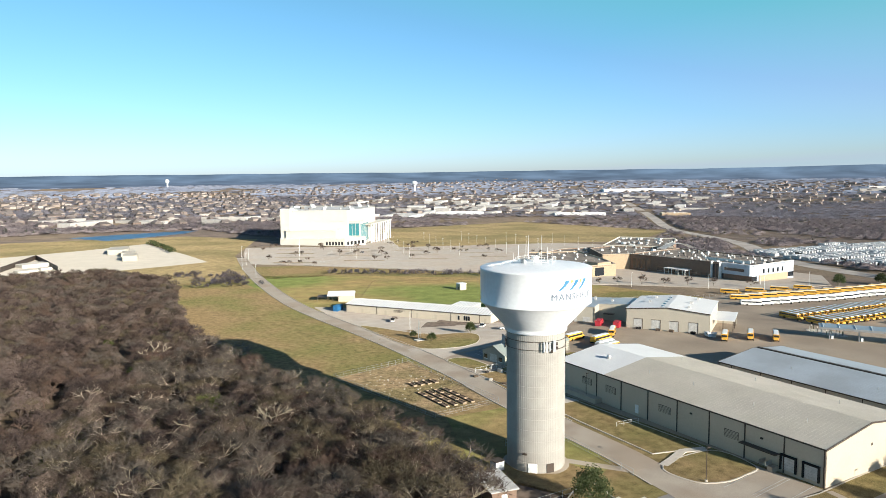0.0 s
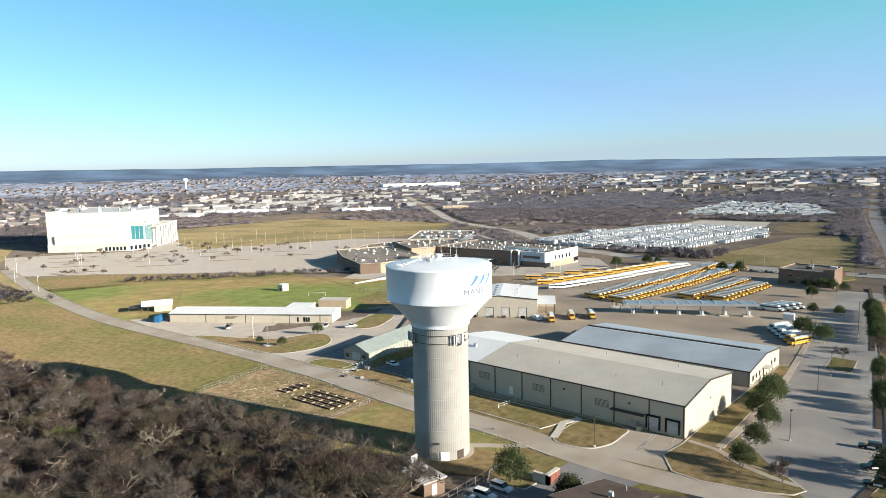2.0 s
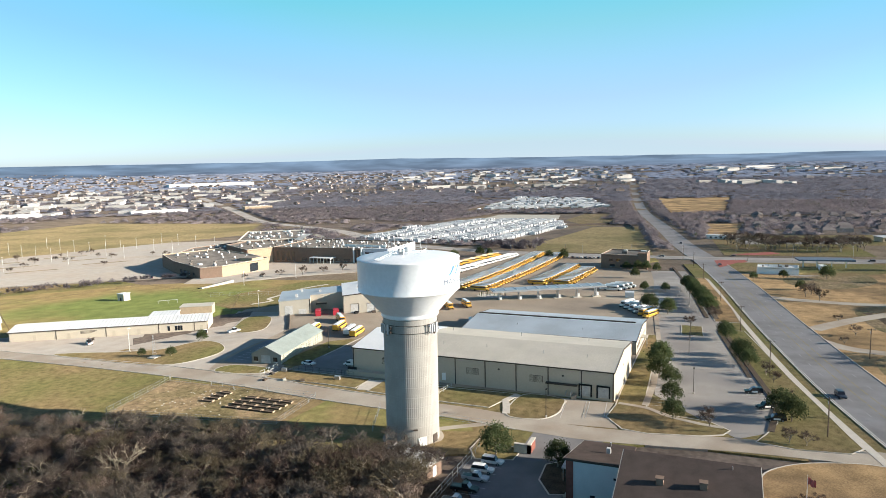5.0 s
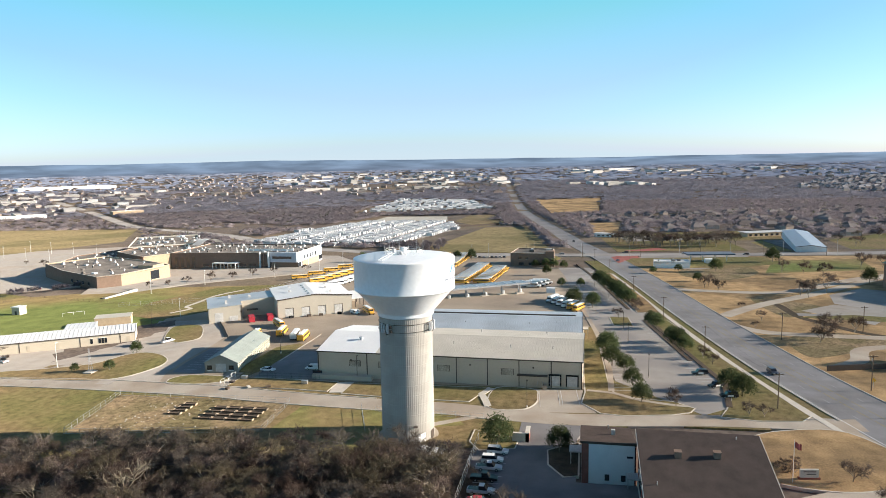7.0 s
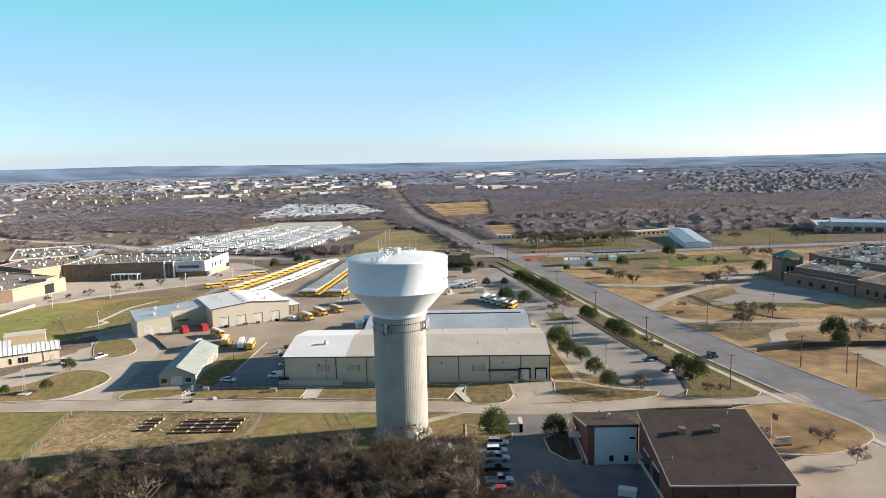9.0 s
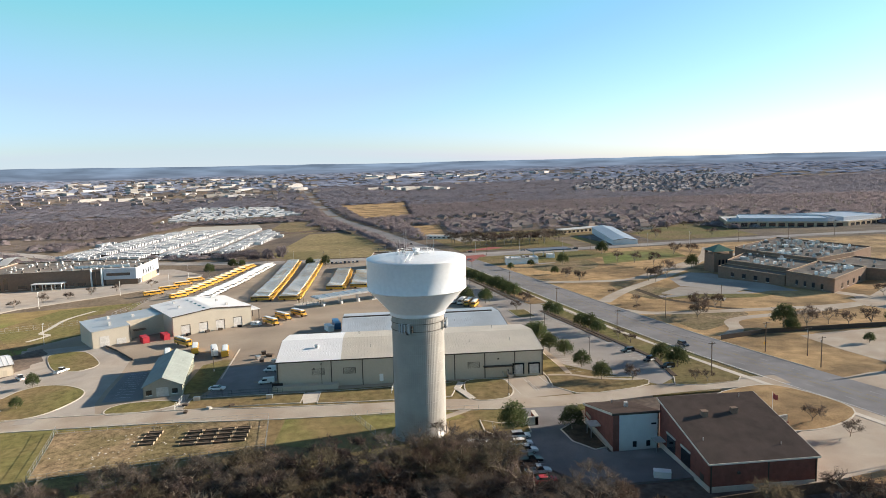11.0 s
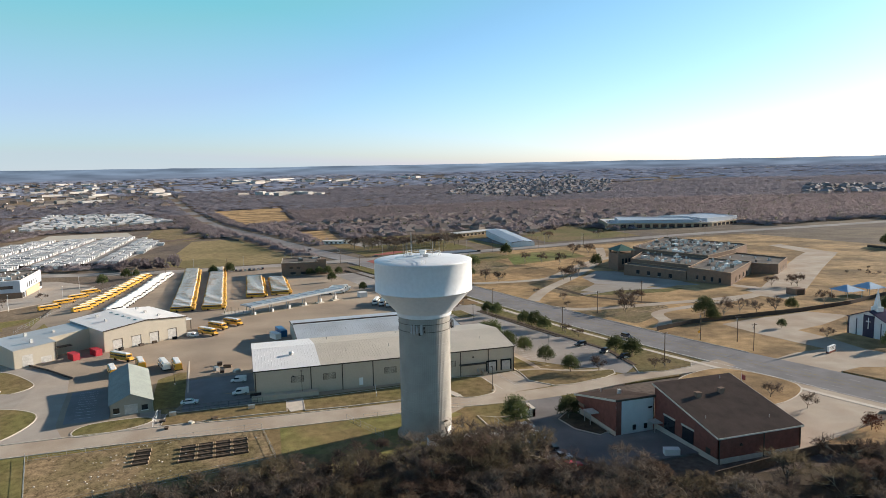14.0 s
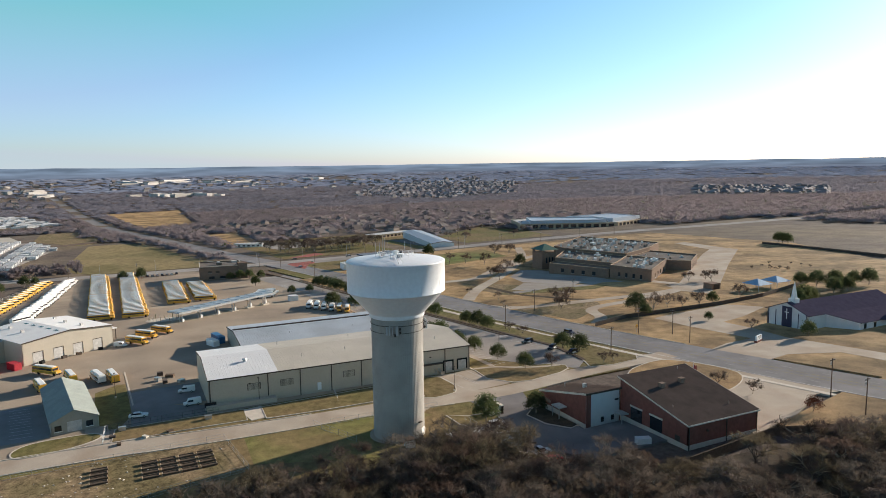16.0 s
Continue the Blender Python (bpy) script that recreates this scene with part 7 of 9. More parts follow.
plant_thing("red_shrub", 55.4, 18.7, "round reddish bare shrub tree", "tree", "", (SMALL[0][0], raw_mesh("crown", (q := leafy_arrays(rng, 70, 14, 2.2, 2.0, 0.8, 0.3)), tris(q), mat("rust_leaves", (0.16, 0.06, 0.035), 0.9, 0.3))), 1.0, 0)

# the wood in the foreground: picked trees as things, the rest as one thicket
WOOD = [(-150, 8), (20, 16), (34, 26), (40, 50), (43, 74), (52, 95), (66, 103), (75, 110), (77, 122), (79, 148), (75, 174), (67, 205), (64, 240), (62, 300), (66, 360), (77, 430), (86, 458), (62, 540), (-150, 550)]
rw = random.Random(21)
spots = []
tries = 0
while len(spots) < 1700 and tries < 40000:
    tries += 1
    x, y = rw.uniform(-85, 90), rw.uniform(6, 550)
    if not inside(x, y, WOOD):
        continue
    dmin = 5.0
    if any(abs(x - a) < dmin and abs(y - b) < dmin and (x - a) ** 2 + (y - b) ** 2 < dmin * dmin for a, b in spots[-400:]):
        continue
    spots.append((x, y))
for y in range(30, 60, 6):
    spots.append((30 + rw.uniform(-4, 4), y + rw.uniform(-2, 2)))
near = [p for p in spots if p[0] > -10 and p[1] < 260]
near.sort(key=lambda p: (p[0] - 75) ** 2 * 1.5 + (p[1] - 130) ** 2 * 0.5)
near = near[:250]
chosen = set(near)
for i, (x, y) in enumerate(near):
    s = rw.uniform(0.7, 1.12)
    plant_thing("bare_tree", x, y, "bare grey-brown winter tree in the wood", "tree", "trees of the wood", BARE[rw.randrange(10)], s, rw.uniform(0, 6.28), wide=1.3)
for i in range(16):
    x, y = rw.uniform(56, 75), rw.uniform(102, 132)
    plant_thing("bare_tree", x, y, "tall bare winter tree at the edge of the wood", "tree", "trees of the wood", BARE[rw.randrange(10)], rw.uniform(1.1, 1.3), rw.uniform(0, 6.28), wide=1.25)
    spots.append((x, y))
    chosen.add((x, y))
rest = [p for p in spots if p not in chosen and p[0] > -30 and not (p[1] < 120 and p[0] < 0)]
LITE = [np.concatenate(bare_tree_arrays(rng, 9.0, twigs=270, blade=0.075, depth=1)) for i in range(6)]
chunks = []
for i, (x, y) in enumerate(rest):
    v = LITE[i % 6]
    s, a = rw.uniform(0.65, 1.1), rw.uniform(0, 6.28)
    c, n = math.cos(a) * s * 1.3, math.sin(a) * s * 1.3
    w = np.empty_like(v)
    w[:, 0], w[:, 1], w[:, 2] = v[:, 0] * c - v[:, 1] * n + x, v[:, 0] * n + v[:, 1] * c + y, v[:, 2] * s + T(x, y)
    chunks.append(w)
for k, m in enumerate((twig, grey_twig, purple_twig, olive_twig)):
    pick = [c for i, c in enumerate(chunks) if (i * 5 + i // 7 * 3 + i // 11) % 9 in ((0, 1, 2), (3, 4), (5, 6, 7), (8,))[k]]
    allv = np.concatenate(pick)
    tagged(new("thicket", raw_mesh("thicket", allv, tris(allv), m)), "dense thicket of bare %s winter trees" % ("brown", "grey", "purple-brown", "olive")[k], "woodland", kind="stuff")
for i in range(40):
    x, y = rw.uniform(0, 60), rw.uniform(150, 330)
    plant_thing("cedar_tree", x, y, "low yellow-green cedar among bare trees", "tree", "cedars", CEDARS[i % 2], rw.uniform(0.6, 1.1), i) if i % 2 == 0 else None

# far woods, in three grades, each bluer than the last to stand for haze
KEEP_OUT = [
    [(90, -340), (90, 700), (560, 700), (560, -340)],
    [(120, 560), (640, 540), (720, 620), (960, 800), (900, 1150), (500, 1080), (420, 1000), (150, 720)],
    [(530, 95), (920, 150), (920, 250), (560, 250)],
    [(590, 225), (640, 480), (1080, 480), (1280, 470), (1260, 225)],
    [(1300, 560), (1380, 250), (1770, 360), (1830, 590)],
    [(1205, 132), (1262, 40), (1768, 24), (1730, 200)],
    [(735, 66), (745, 30), (960, 16), (965, 72)],
    [(545, -240), (560, -420), (640, -420), (625, -240)],
    [(515, -60), (520, -130), (620, -125), (620, -60)],
    [(-170, 470), (150, 480), (300, 900), (260, 1160), (30, 1120), (-200, 900)],
    [(900, 190), (1040, 200), (1040, 330), (900, 330)],
    [(180, -340), (560, -340), (560, -560), (300, -520)],
    [(540, 62), (735, 66), (765, -90), (740, -165), (545, -135)],
    [(556, -138), (625, -132), (745, -262), (640, -265), (556, -245)],
]


def dense(line, step=14):
    out = []
    for a, b in zip(line, line[1:]):
        k = max(1, int(math.hypot(b[0] - a[0], b[1] - a[1]) / step))
        out += [(a[0] + (b[0] - a[0]) * i / k, a[1] + (b[1] - a[1]) * i / k) for i in range(k)]
    return out


R1, R2 = dense(ROAD, 20), dense(CROSS, 20)


def inside_all(x, y, pts):
    """Which of many plan points lie in an outline."""
    c = np.zeros(len(x), dtype=bool)
    for (x0, y0), (x1, y1) in zip(pts, pts[1:] + pts[:1]):
        if y0 != y1:
            c ^= ((y0 > y) != (y1 > y)) & (x < (x1 - x0) * (y - y0) / (y1 - y0) + x0)
    return c


def close_to(x, y, line, w):
    """Which of many plan points lie within w of a line of points."""
    hit = np.zeros(len(x), dtype=bool)
    for p in line:
        hit |= (x - p[0]) ** 2 + (y - p[1]) ** 2 < w * w
    return hit


def spots_in(poly, n, seed, gap, fields=True):
    """Places for houses inside an outline, no nearer to each other than gap, away from roads and fields."""
    g = np.random.default_rng(seed)
    xs, ys = [p[0] for p in poly], [p[1] for p in poly]
    x, y = g.uniform(min(xs), max(xs), n * 12), g.uniform(min(ys), max(ys), n * 12)
    ok = inside_all(x, y, poly) & ~close_to(x, y, R1, 30) & ~close_to(x, y, R2, 34)
    for k in KEEP_OUT if fields else ():
        ok &= ~inside_all(x, y, k)
    out, taken = [], {}
    for a, b in zip(x[ok].tolist(), y[ok].tolist()):
        c = (int(a // gap), int(b // gap))
        if any((a - p[0]) ** 2 + (b - p[1]) ** 2 < gap * gap for i in (-1, 0, 1) for k in (-1, 0, 1) for p in taken.get((c[0] + i, c[1] + k), ())):
            continue
        taken.setdefault(c, []).append((a, b))
        out.append((a, b))
        if len(out) == n:
            break
    return out


NEAR_HOMES = spots_in([(640, -10), (1150, 40), (1250, -420), (760, -480), (660, -160)], 130, 31, 30)
SUBURB = spots_in([(1990, -500), (1610, -625), (1700, -900), (2400, -1330), (2740, -1080), (2330, -640)], 330, 32, 26)
PALE_HOMES = spots_in([(1140, -1050), (850, -1120), (1090, -1450), (1460, -1380)], 110, 37, 26)
MOBILE = spots_in([(1369, 541), (1445, 270), (1744, 372), (1800, 571)], 190, 33, 17, False)
TOWN = spots_in([(1150, 1250), (1700, 900), (3200, 1700), (2600, 3600), (700, 3200), (400, 1800)], 760, 34, 32)
TOWN_EDGE = spots_in([(2000, 250), (3800, 450), (3200, 2000), (2000, 1500)], 300, 35, 40)
POND_TOWN = spots_in([(-300, 1250), (700, 1350), (800, 3200), (-400, 3200)], 520, 36, 34)
EAST_EDGE = spots_in([(2500, -1300), (3100, -1500), (3750, 200), (2700, 200)], 80, 38, 60)
SHOPS = [spots_in([(850, 1480), (1400, 1080), (2300, 1600), (1700, 2300), (950, 2150)], 95, 41, 50), spots_in([(50, 1350), (800, 1350), (900, 1500), (50, 1480)], 20, 42, 60),
         spots_in([(2300, 450), (3700, 650), (3300, 1600), (2200, 1100)], 44, 43, 90), spots_in([(2600, 330), (3100, 400), (3100, 470), (2600, 400)], 12, 44, 60),
         spots_in([(3100, -900), (3500, -900), (3800, 100), (3300, 100)], 14, 45, 100), spots_in([(2480, 130), (2330, -160), (2390, -170), (2540, 120)], 12, 46, 30)]
CLEAR = 16.0
built = set()
for _list in [NEAR_HOMES, SUBURB, PALE_HOMES, MOBILE, TOWN, TOWN_EDGE, POND_TOWN, EAST_EDGE]:
    for _x, _y in _list:
        built.add(int(_x // CLEAR) * 4096 + int(_y // CLEAR))
for _list in SHOPS:
    for _x, _y in _list:
        for _i in (-2, -1, 0, 1, 2):
            for _k in (-2, -1, 0, 1, 2):
                built.add((int(_x // CLEAR) + _i) * 4096 + int(_y // CLEAR) + _k)
BUILT = np.array(sorted(built))


def wood_points(n, r0, r1, seed, thr):
    """Places for trees in a ring round the town: thick in the woods, thin among houses, none on roads and fields."""
    g = np.random.default_rng(seed)
    a, r = np.radians(g.uniform(-82, 112, n * 2)), np.sqrt(g.uniform(r0 * r0, r1 * r1, n * 2))
    x, y = 95 + r * np.cos(a), 112.5 + r * np.sin(a)
    ok = ~close_to(x, y, R1, 20) & ~close_to(x, y, R2, 24)
    ok &= ~np.isin(np.floor(x / CLEAR).astype(int) * 4096 + np.floor(y / CLEAR).astype(int), BUILT)
    for k in KEEP_OUT:
        ok &= ~inside_all(x, y, k)
    x, y, chance = x[ok], y[ok], g.random(int(ok.sum()))
    out = []
    for px, py, c in zip(x.tolist(), y.tolist(), chance.tolist()):
        v = noise.noise((px * 0.0022, py * 0.0022, 1.7)) + 0.5 * noise.noise((px * 0.007, py * 0.007, 4.0))
        town = -0.08 if py > 520 + 0.25 * px and px > 500 else (-0.25 if py < 200 else -0.05)
        if v + 0.45 - town < thr * c:
            continue
        out.append((px, py))
        if len(out) == n:
            break
    return out


def puffs(points, k, size, height, blade, seed, m, name, label, slim=0.33):
    g = np.random.default_rng(seed)
    p = np.array(points)
    n = len(p)
    z = np.array([T(x, y) for x, y in points])
    s = g.uniform(0.7, 1.25, n)
    c = np.repeat(np.column_stack([p, z]), k, 0)
    ss = np.repeat(s, k)[:, None]
    u = unit(g.normal(size=(n * k, 3)))
    u[:, 2] = np.abs(u[:, 2])
    q = c + u * np.array([size, size, height * 0.62]) * ss * g.uniform(0.35, 1.0, (n * k, 1)) + np.array([0, 0, height * 0.25])
    d = unit(u * np.array([1, 1, 1.0]) + g.normal(size=(n * k, 3)) * 0.6 + np.array([0, 0, 0.5]))
    v = tri_blades(q, d, g.uniform(0.5, 1.2, n * k) * blade, np.full(n * k, blade * slim), g)
    tagged(new(name, raw_mesh(name, v, tris(v), m)), label, "woodland", kind="stuff")


def domes(points, radius, height, seed, m, name, label, uneven=0.32):
    """Low uneven crowns that close a canopy far off."""
    g = np.random.default_rng(seed)
    p = np.array(points)
    n = len(p)
    z = np.array([T(x, y) for x, y in points])
    s = g.uniform(1 - uneven, 1 + uneven, n)
    v = np.zeros((n, 11, 3))
    v[:, 0, :2] = p + g.normal(size=(n, 2)) * radius * 0.15
    v[:, 0, 2] = z + height * s * g.uniform(0.95, 1.1, n)
    for ring, share, lo, hi in ((0, 0.6, 0.66, 1.0), (1, 1.0, 0.1, 0.62)):
        for k in range(5):
            a = 1.2566 * (k + 0.5 * ring) + g.uniform(-0.35, 0.35, n)
            r = radius * s * share * g.uniform(0.75, 1.25, n)
            c = 1 + ring * 5 + k
            v[:, c, 0], v[:, c, 1] = p[:, 0] + np.cos(a) * r, p[:, 1] + np.sin(a) * r
            v[:, c, 2] = z + height * s * g.uniform(lo, hi, n)
    f = []
    for k in range(5):
        m_ = (k + 1) % 5
        f += [(0, 1 + k, 1 + m_), (1 + k, 6 + k, 1 + m_), (1 + m_, 6 + k, 6 + m_)]
    faces = (np.array(f)[None] + (np.arange(n) * 11)[:, None, None]).reshape(-1, 3)
    tagged(new(name, raw_mesh(name, v.reshape(-1, 3), faces, m, True)), label, "woodland", kind="stuff")


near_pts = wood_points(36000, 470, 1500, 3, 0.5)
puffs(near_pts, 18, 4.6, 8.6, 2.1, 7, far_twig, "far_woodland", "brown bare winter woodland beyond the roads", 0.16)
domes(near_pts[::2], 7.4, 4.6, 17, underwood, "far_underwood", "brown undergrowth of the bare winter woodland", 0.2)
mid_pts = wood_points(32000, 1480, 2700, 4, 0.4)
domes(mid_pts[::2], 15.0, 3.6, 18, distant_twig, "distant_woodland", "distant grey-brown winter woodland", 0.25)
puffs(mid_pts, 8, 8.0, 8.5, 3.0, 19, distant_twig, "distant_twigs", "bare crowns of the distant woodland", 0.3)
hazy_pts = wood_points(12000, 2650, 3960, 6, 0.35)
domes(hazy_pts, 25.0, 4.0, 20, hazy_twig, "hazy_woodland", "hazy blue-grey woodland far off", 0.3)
domes([p for p in spots if p[0] > -45], 3.5, 5.2, 21, thicket_fill, "undergrowth", "dense brown twiggy undergrowth of the wood")
ev = [p for i, p in enumerate(near_pts) if i % 26 == 0]
puffs(ev, 40, 3.0, 8.0, 1.5, 9, evergreen, "far_evergreens", "dark evergreen trees in the far woodland")
hedge = [(x, y) for x, y in ((200 + 4.0 * i + random.uniform(-2, 2), 478 - 2.53 * i + random.uniform(-6, 6)) for i in range(34))]
puffs(hedge, 60, 2.6, 5.0, 1.3, 10, far_twig, "hedgerow", "brown bare hedgerow along the paddock")
for i in range(46):
    x, y = 572 + 66 * random.random(), 44 - i * 2.4 + random.uniform(-3, 3)
    plant_thing("bare_tree", x, y, "tall bare dark tree along the cross road", "tree", "trees along the cross road", BARE[i % 10], random.uniform(1.3, 1.65), i * 1.1, T)
for i, (x, y) in enumerate(((572, -150), (590, -160), (612, -150), (640, -175), (655, -200), (690, -215), (700, -240), (672, -245), (620, -250), (566, -205))):
    plant_thing("bare_tree", x, y, "bare tree on a grass lot beyond the cross road", "tree", "trees along the cross road", BARE[(i * 3) % 10], random.uniform(0.9, 1.3), i * 1.7, T)
clump = [(random.uniform(95, 135), random.uniform(440, 520)) for i in range(60)]
puffs(clump, 60, 2.2, 4.5, 1.0, 15, far_twig, "scrub", "low brown scrub at the edge of the wood")
lothedge = [(133 + random.uniform(-4, 6), 725 + i * 4.0) for i in range(40)]
puffs(lothedge, 50, 2.4, 4.5, 1.2, 16, evergreen, "scrub", "dark green scrub along the gravel pad")
yw = [(560 + random.uniform(-14, 40), 215 + random.uniform(-10, 40)) for i in range(26)]
puffs(yw, 90, 4.0, 9.0, 2.0, 14, far_twig, "tree_clump", "bare tree clump at the storage yard")


# a pale dead tree standing out of the wood
for x, y, k in ((69, 196, 0.85), (52, 160, 1.0), (40, 250, 1.1)):
    plant_thing("dead_tree", x, y, "bleached dead tree with bare pale limbs", "tree", "dead trees", (raw_mesh("dead_limbs", (q := bare_tree_arrays(rng, 11.0, twigs=4)[0]), tris(q), pale_bark),), k, 0.5 * x, names=("trunk",))
# ---- houses and shops far off ----
def house_batch(points, seed, w, d, h, roof_h, wm, rm, name, label):
    g = random.Random(seed)
    V, F, V2, F2 = [], [], [], []
    for x, y in points:
        a = g.choice((0.3, 1.87)) + g.uniform(-0.2, 0.2)
        c, s = math.cos(a), math.sin(a)
        k = g.uniform(0.75, 1.3)
        W, D, H, R = w * k / 2, d * g.uniform(0.8, 1.2) / 2, h * g.uniform(0.9, 1.2), roof_h
        z = T(x, y)
        b = len(V)
        for zz in (z - 2, z + H):
            for px, py in ((-W, -D), (W, -D), (W, D), (-W, D)):
                V.append((x + px * c - py * s, y + px * s + py * c, zz))
        for i in range(4):
            j = (i + 1) % 4
            F += [(b + i, b + j, b + 4 + j), (b + i, b + 4 + j, b + 4 + i)]
        b2 = len(V2)
        o = 0.5
        for px, py, zz in ((-W - o, -D - o, H), (W + o, -D - o, H), (W + o, D + o, H), (-W - o, D + o, H), (-W * 0.6, 0, H + R), (W * 0.6, 0, H + R)):
            V2.append((x + px * c - py * s, y + px * s + py * c, z + zz))
        F2 += [(b2, b2 + 1, b2 + 5), (b2, b2 + 5, b2 + 4), (b2 + 2, b2 + 3, b2 + 4), (b2 + 2, b2 + 4, b2 + 5), (b2 + 1, b2 + 2, b2 + 5), (b2 + 3, b2, b2 + 4)]
    me = raw_mesh(name, V + V2, F + [tuple(i + len(V) for i in f) for f in F2], [wm, rm])
    me.polygons.foreach_set("material_index", [0] * len(F) + [1] * len(F2))
    tagged(new(name, me), label, "houses", kind="stuff")


house_batch(NEAR_HOMES, 1, 14, 10, 4.0, 3.2, house_wall, house_roof, "housing", "brick houses with brown roofs among bare trees")
house_batch(SUBURB, 2, 16, 12, 5.6, 4.4, house_wall, glint_roofs, "housing", "distant suburb of houses with brown roofs")
house_batch(MOBILE, 3, 17, 6, 3.2, 1.2, trailer_white, trailer_white, "mobile_homes", "rows of white mobile homes beyond the storage yard")
house_batch(TOWN, 4, 17, 12, 5.0, 4.2, house_wall, house_roof, "housing", "sprawl of distant houses in the town")
house_batch(TOWN_EDGE, 5, 22, 15, 7, 4, house_wall, house_roof, "housing", "far town houses near the horizon")
house_batch(POND_TOWN, 6, 18, 13, 6.0, 4.4, house_wall, house_roof, "housing", "far town houses beyond the pond")


house_batch(EAST_EDGE, 12, 22, 15, 8, 4, house_wall, glint_roofs, "housing", "far scattered roofs towards the horizon")
house_batch(PALE_HOMES, 11, 18, 13, 7.0, 4.0, house_wall, glint_roofs, "housing", "houses with sun-glint pale roofs among bare trees")


def shop_batch(points, seed, w, d, h, name, label):
    g = random.Random(seed)
    V, F = [], []
    for x, y in points:
        a = g.uniform(-0.2, 0.2) + g.choice((0.75, 2.3))
        c, s = math.cos(a), math.sin(a)
        W, D, H = w * g.uniform(0.4, 1.3) / 2, d * g.uniform(0.5, 1.2) / 2, h * g.uniform(0.7, 1.3)
        z = T(x, y)
        b = len(V)
        for zz in (z - 3, z + H):
            for px, py in ((-W, -D), (W, -D), (W, D), (-W, D)):
                V.append((x + px * c - py * s, y + px * s + py * c, zz))
        for i in range(4):
            j = (i + 1) % 4
            F += [(b + i, b + j, b + 4 + j), (b + i, b + 4 + j, b + 4 + i)]
        F += [(b + 4, b + 5, b + 6), (b + 4, b + 6, b + 7)]
    tagged(new(name, raw_mesh(name, V, F, shop_wall)), label, "shops", kind="stuff")


shop_batch(SHOPS[0], 7, 60, 28, 7, "retail_buildings", "pale flat-roofed shops and stores of the town")
shop_batch(SHOPS[1], 8, 90, 24, 7, "retail_buildings", "pale school and shop buildings beyond the pond")
shop_batch(SHOPS[2], 9, 90, 30, 9, "retail_buildings", "distant pale sheds of the town")
shop_batch(SHOPS[3], 10, 90, 30, 9, "retail_buildings", "distant pale buildings along the road")
shop_batch(SHOPS[4], 11, 150, 40, 8, "retail_buildings", "pale sheds near the horizon")
shop_batch(SHOPS[5], 13, 60, 22, 9, "apartment_blocks", "tan apartment blocks beside the far road")

# white trailers in the storage yard
g = random.Random(9)
V, F = [], []
yard_poly = [(650, 440), (612, 330), (640, 265), (860, 242), (1040, 288), (1070, 430), (860, 468)]
sheet("pavement", yard_poly, 0.05, lot_asphalt, "pale gravel storage yard", "pavement", height=T)
sheet("pavement", [(1080, 300), (1100, 440), (1250, 455), (1230, 330)], 0.06, white_pad, "pale bare lot behind the storage yard", "pavement", height=T)
for i in range(84):
    for j in range(21):
        x, y = 614 + i * 5.4 + (j % 2) * 1.5, 244 + j * 11.0
        if not inside(x, y, yard_poly) or g.random() < 0.06 or j % 5 == 4:
            continue
        z, b = T(x, y), len(V)
        W, D, H = 1.35, g.uniform(3.4, 4.8), g.uniform(2.9, 3.7)
        for zz in (z + 0.4, z + H):
            for px, py in ((-W, -D), (W, -D), (W, D), (-W, D)):
                V.append((x + px + py * 0.25, y + py, zz))
        for k in range(4):
            m = (k + 1) % 4
            F += [(b + k, b + m, b + 4 + m), (b + k, b + 4 + m, b + 4 + k)]
        F += [(b + 4, b + 5, b + 6), (b + 4, b + 6, b + 7)]
tagged(new("stored_trailers", raw_mesh("stored_trailers", V, F, trailer_white)), "rows of white trailers in a storage yard", "trailers", kind="stuff")
tw_ = thing("water_tank_far", 1560, 2760, "far white water tower over the town", "water tower", z=T(1560, 2760))
bm = bmesh.new()
lathe(bm, [(4, -2), (4, 30), (12, 36), (12, 46), (1, 50)], 20)
part("tank", bm, paint_white, tw_)

# ---- kerbs, islands, markings ----
def island(pts, m, label, lift=0.16, smooth=True):
    line = smooth_line(pts, True, 5) if smooth else pts
    s = sheet("lawn", line, lift, m, label, "lawn")
    ring = ccw(list(line))
    ring = ring + ring[:2]
    ribbon("kerb", ring, 0.35, lift + 0.03, kerb_mat, "pale concrete kerb", "kerb")
    return s


island([(131.5, 282), (129.9, 261.7), (128.8, 236.2), (131.1, 223.3), (140.5, 217.2), (149.5, 216.9), (157.1, 223.6), (162.2, 233.5), (159.1, 240.3), (148.3, 244.0), (142.8, 257.0), (138, 272)], lawn, "brown grass island before the long building")
island([(128.1, 202.1), (129.0, 191.2), (132.7, 184.9), (136.4, 187.4), (136.4, 200.1), (132.3, 204.5)], lawn, "small rough grass island by the greenhouse")
island([(127.7, 182.4), (127.5, 158.9), (126.9, 149.2), (135.5, 148.7), (136.4, 181.5)], lawn, "grass strip beside the fenced lot", smooth=False)
island([(125.7, 144.3), (124.6, 131.6), (123.6, 105.9), (136.7, 101.8), (135.1, 143.9)], lawn, "grass verge along the warehouse", smooth=False)
island([(120.0, 99.9), (119.2, 91.0), (124.4, 87.5), (131.1, 87.3), (137.1, 88.9), (136.7, 99.8)], lawn, "tan grass verge by the loading docks")
island([(136.4, 74.0), (126.6, 75.0), (118.9, 70.0), (117.8, 64), (120, 52), (122.5, 47), (126, 45.5), (131, 50), (133, 60), (137.7, 66.0), (149.5, 67.2), (204.2, 69.0), (226.9, 71.0), (226.5, 74.4), (174.8, 74.4), (149.0, 74.3)], lawn, "dry golden grass beside the warehouse", smooth=False)
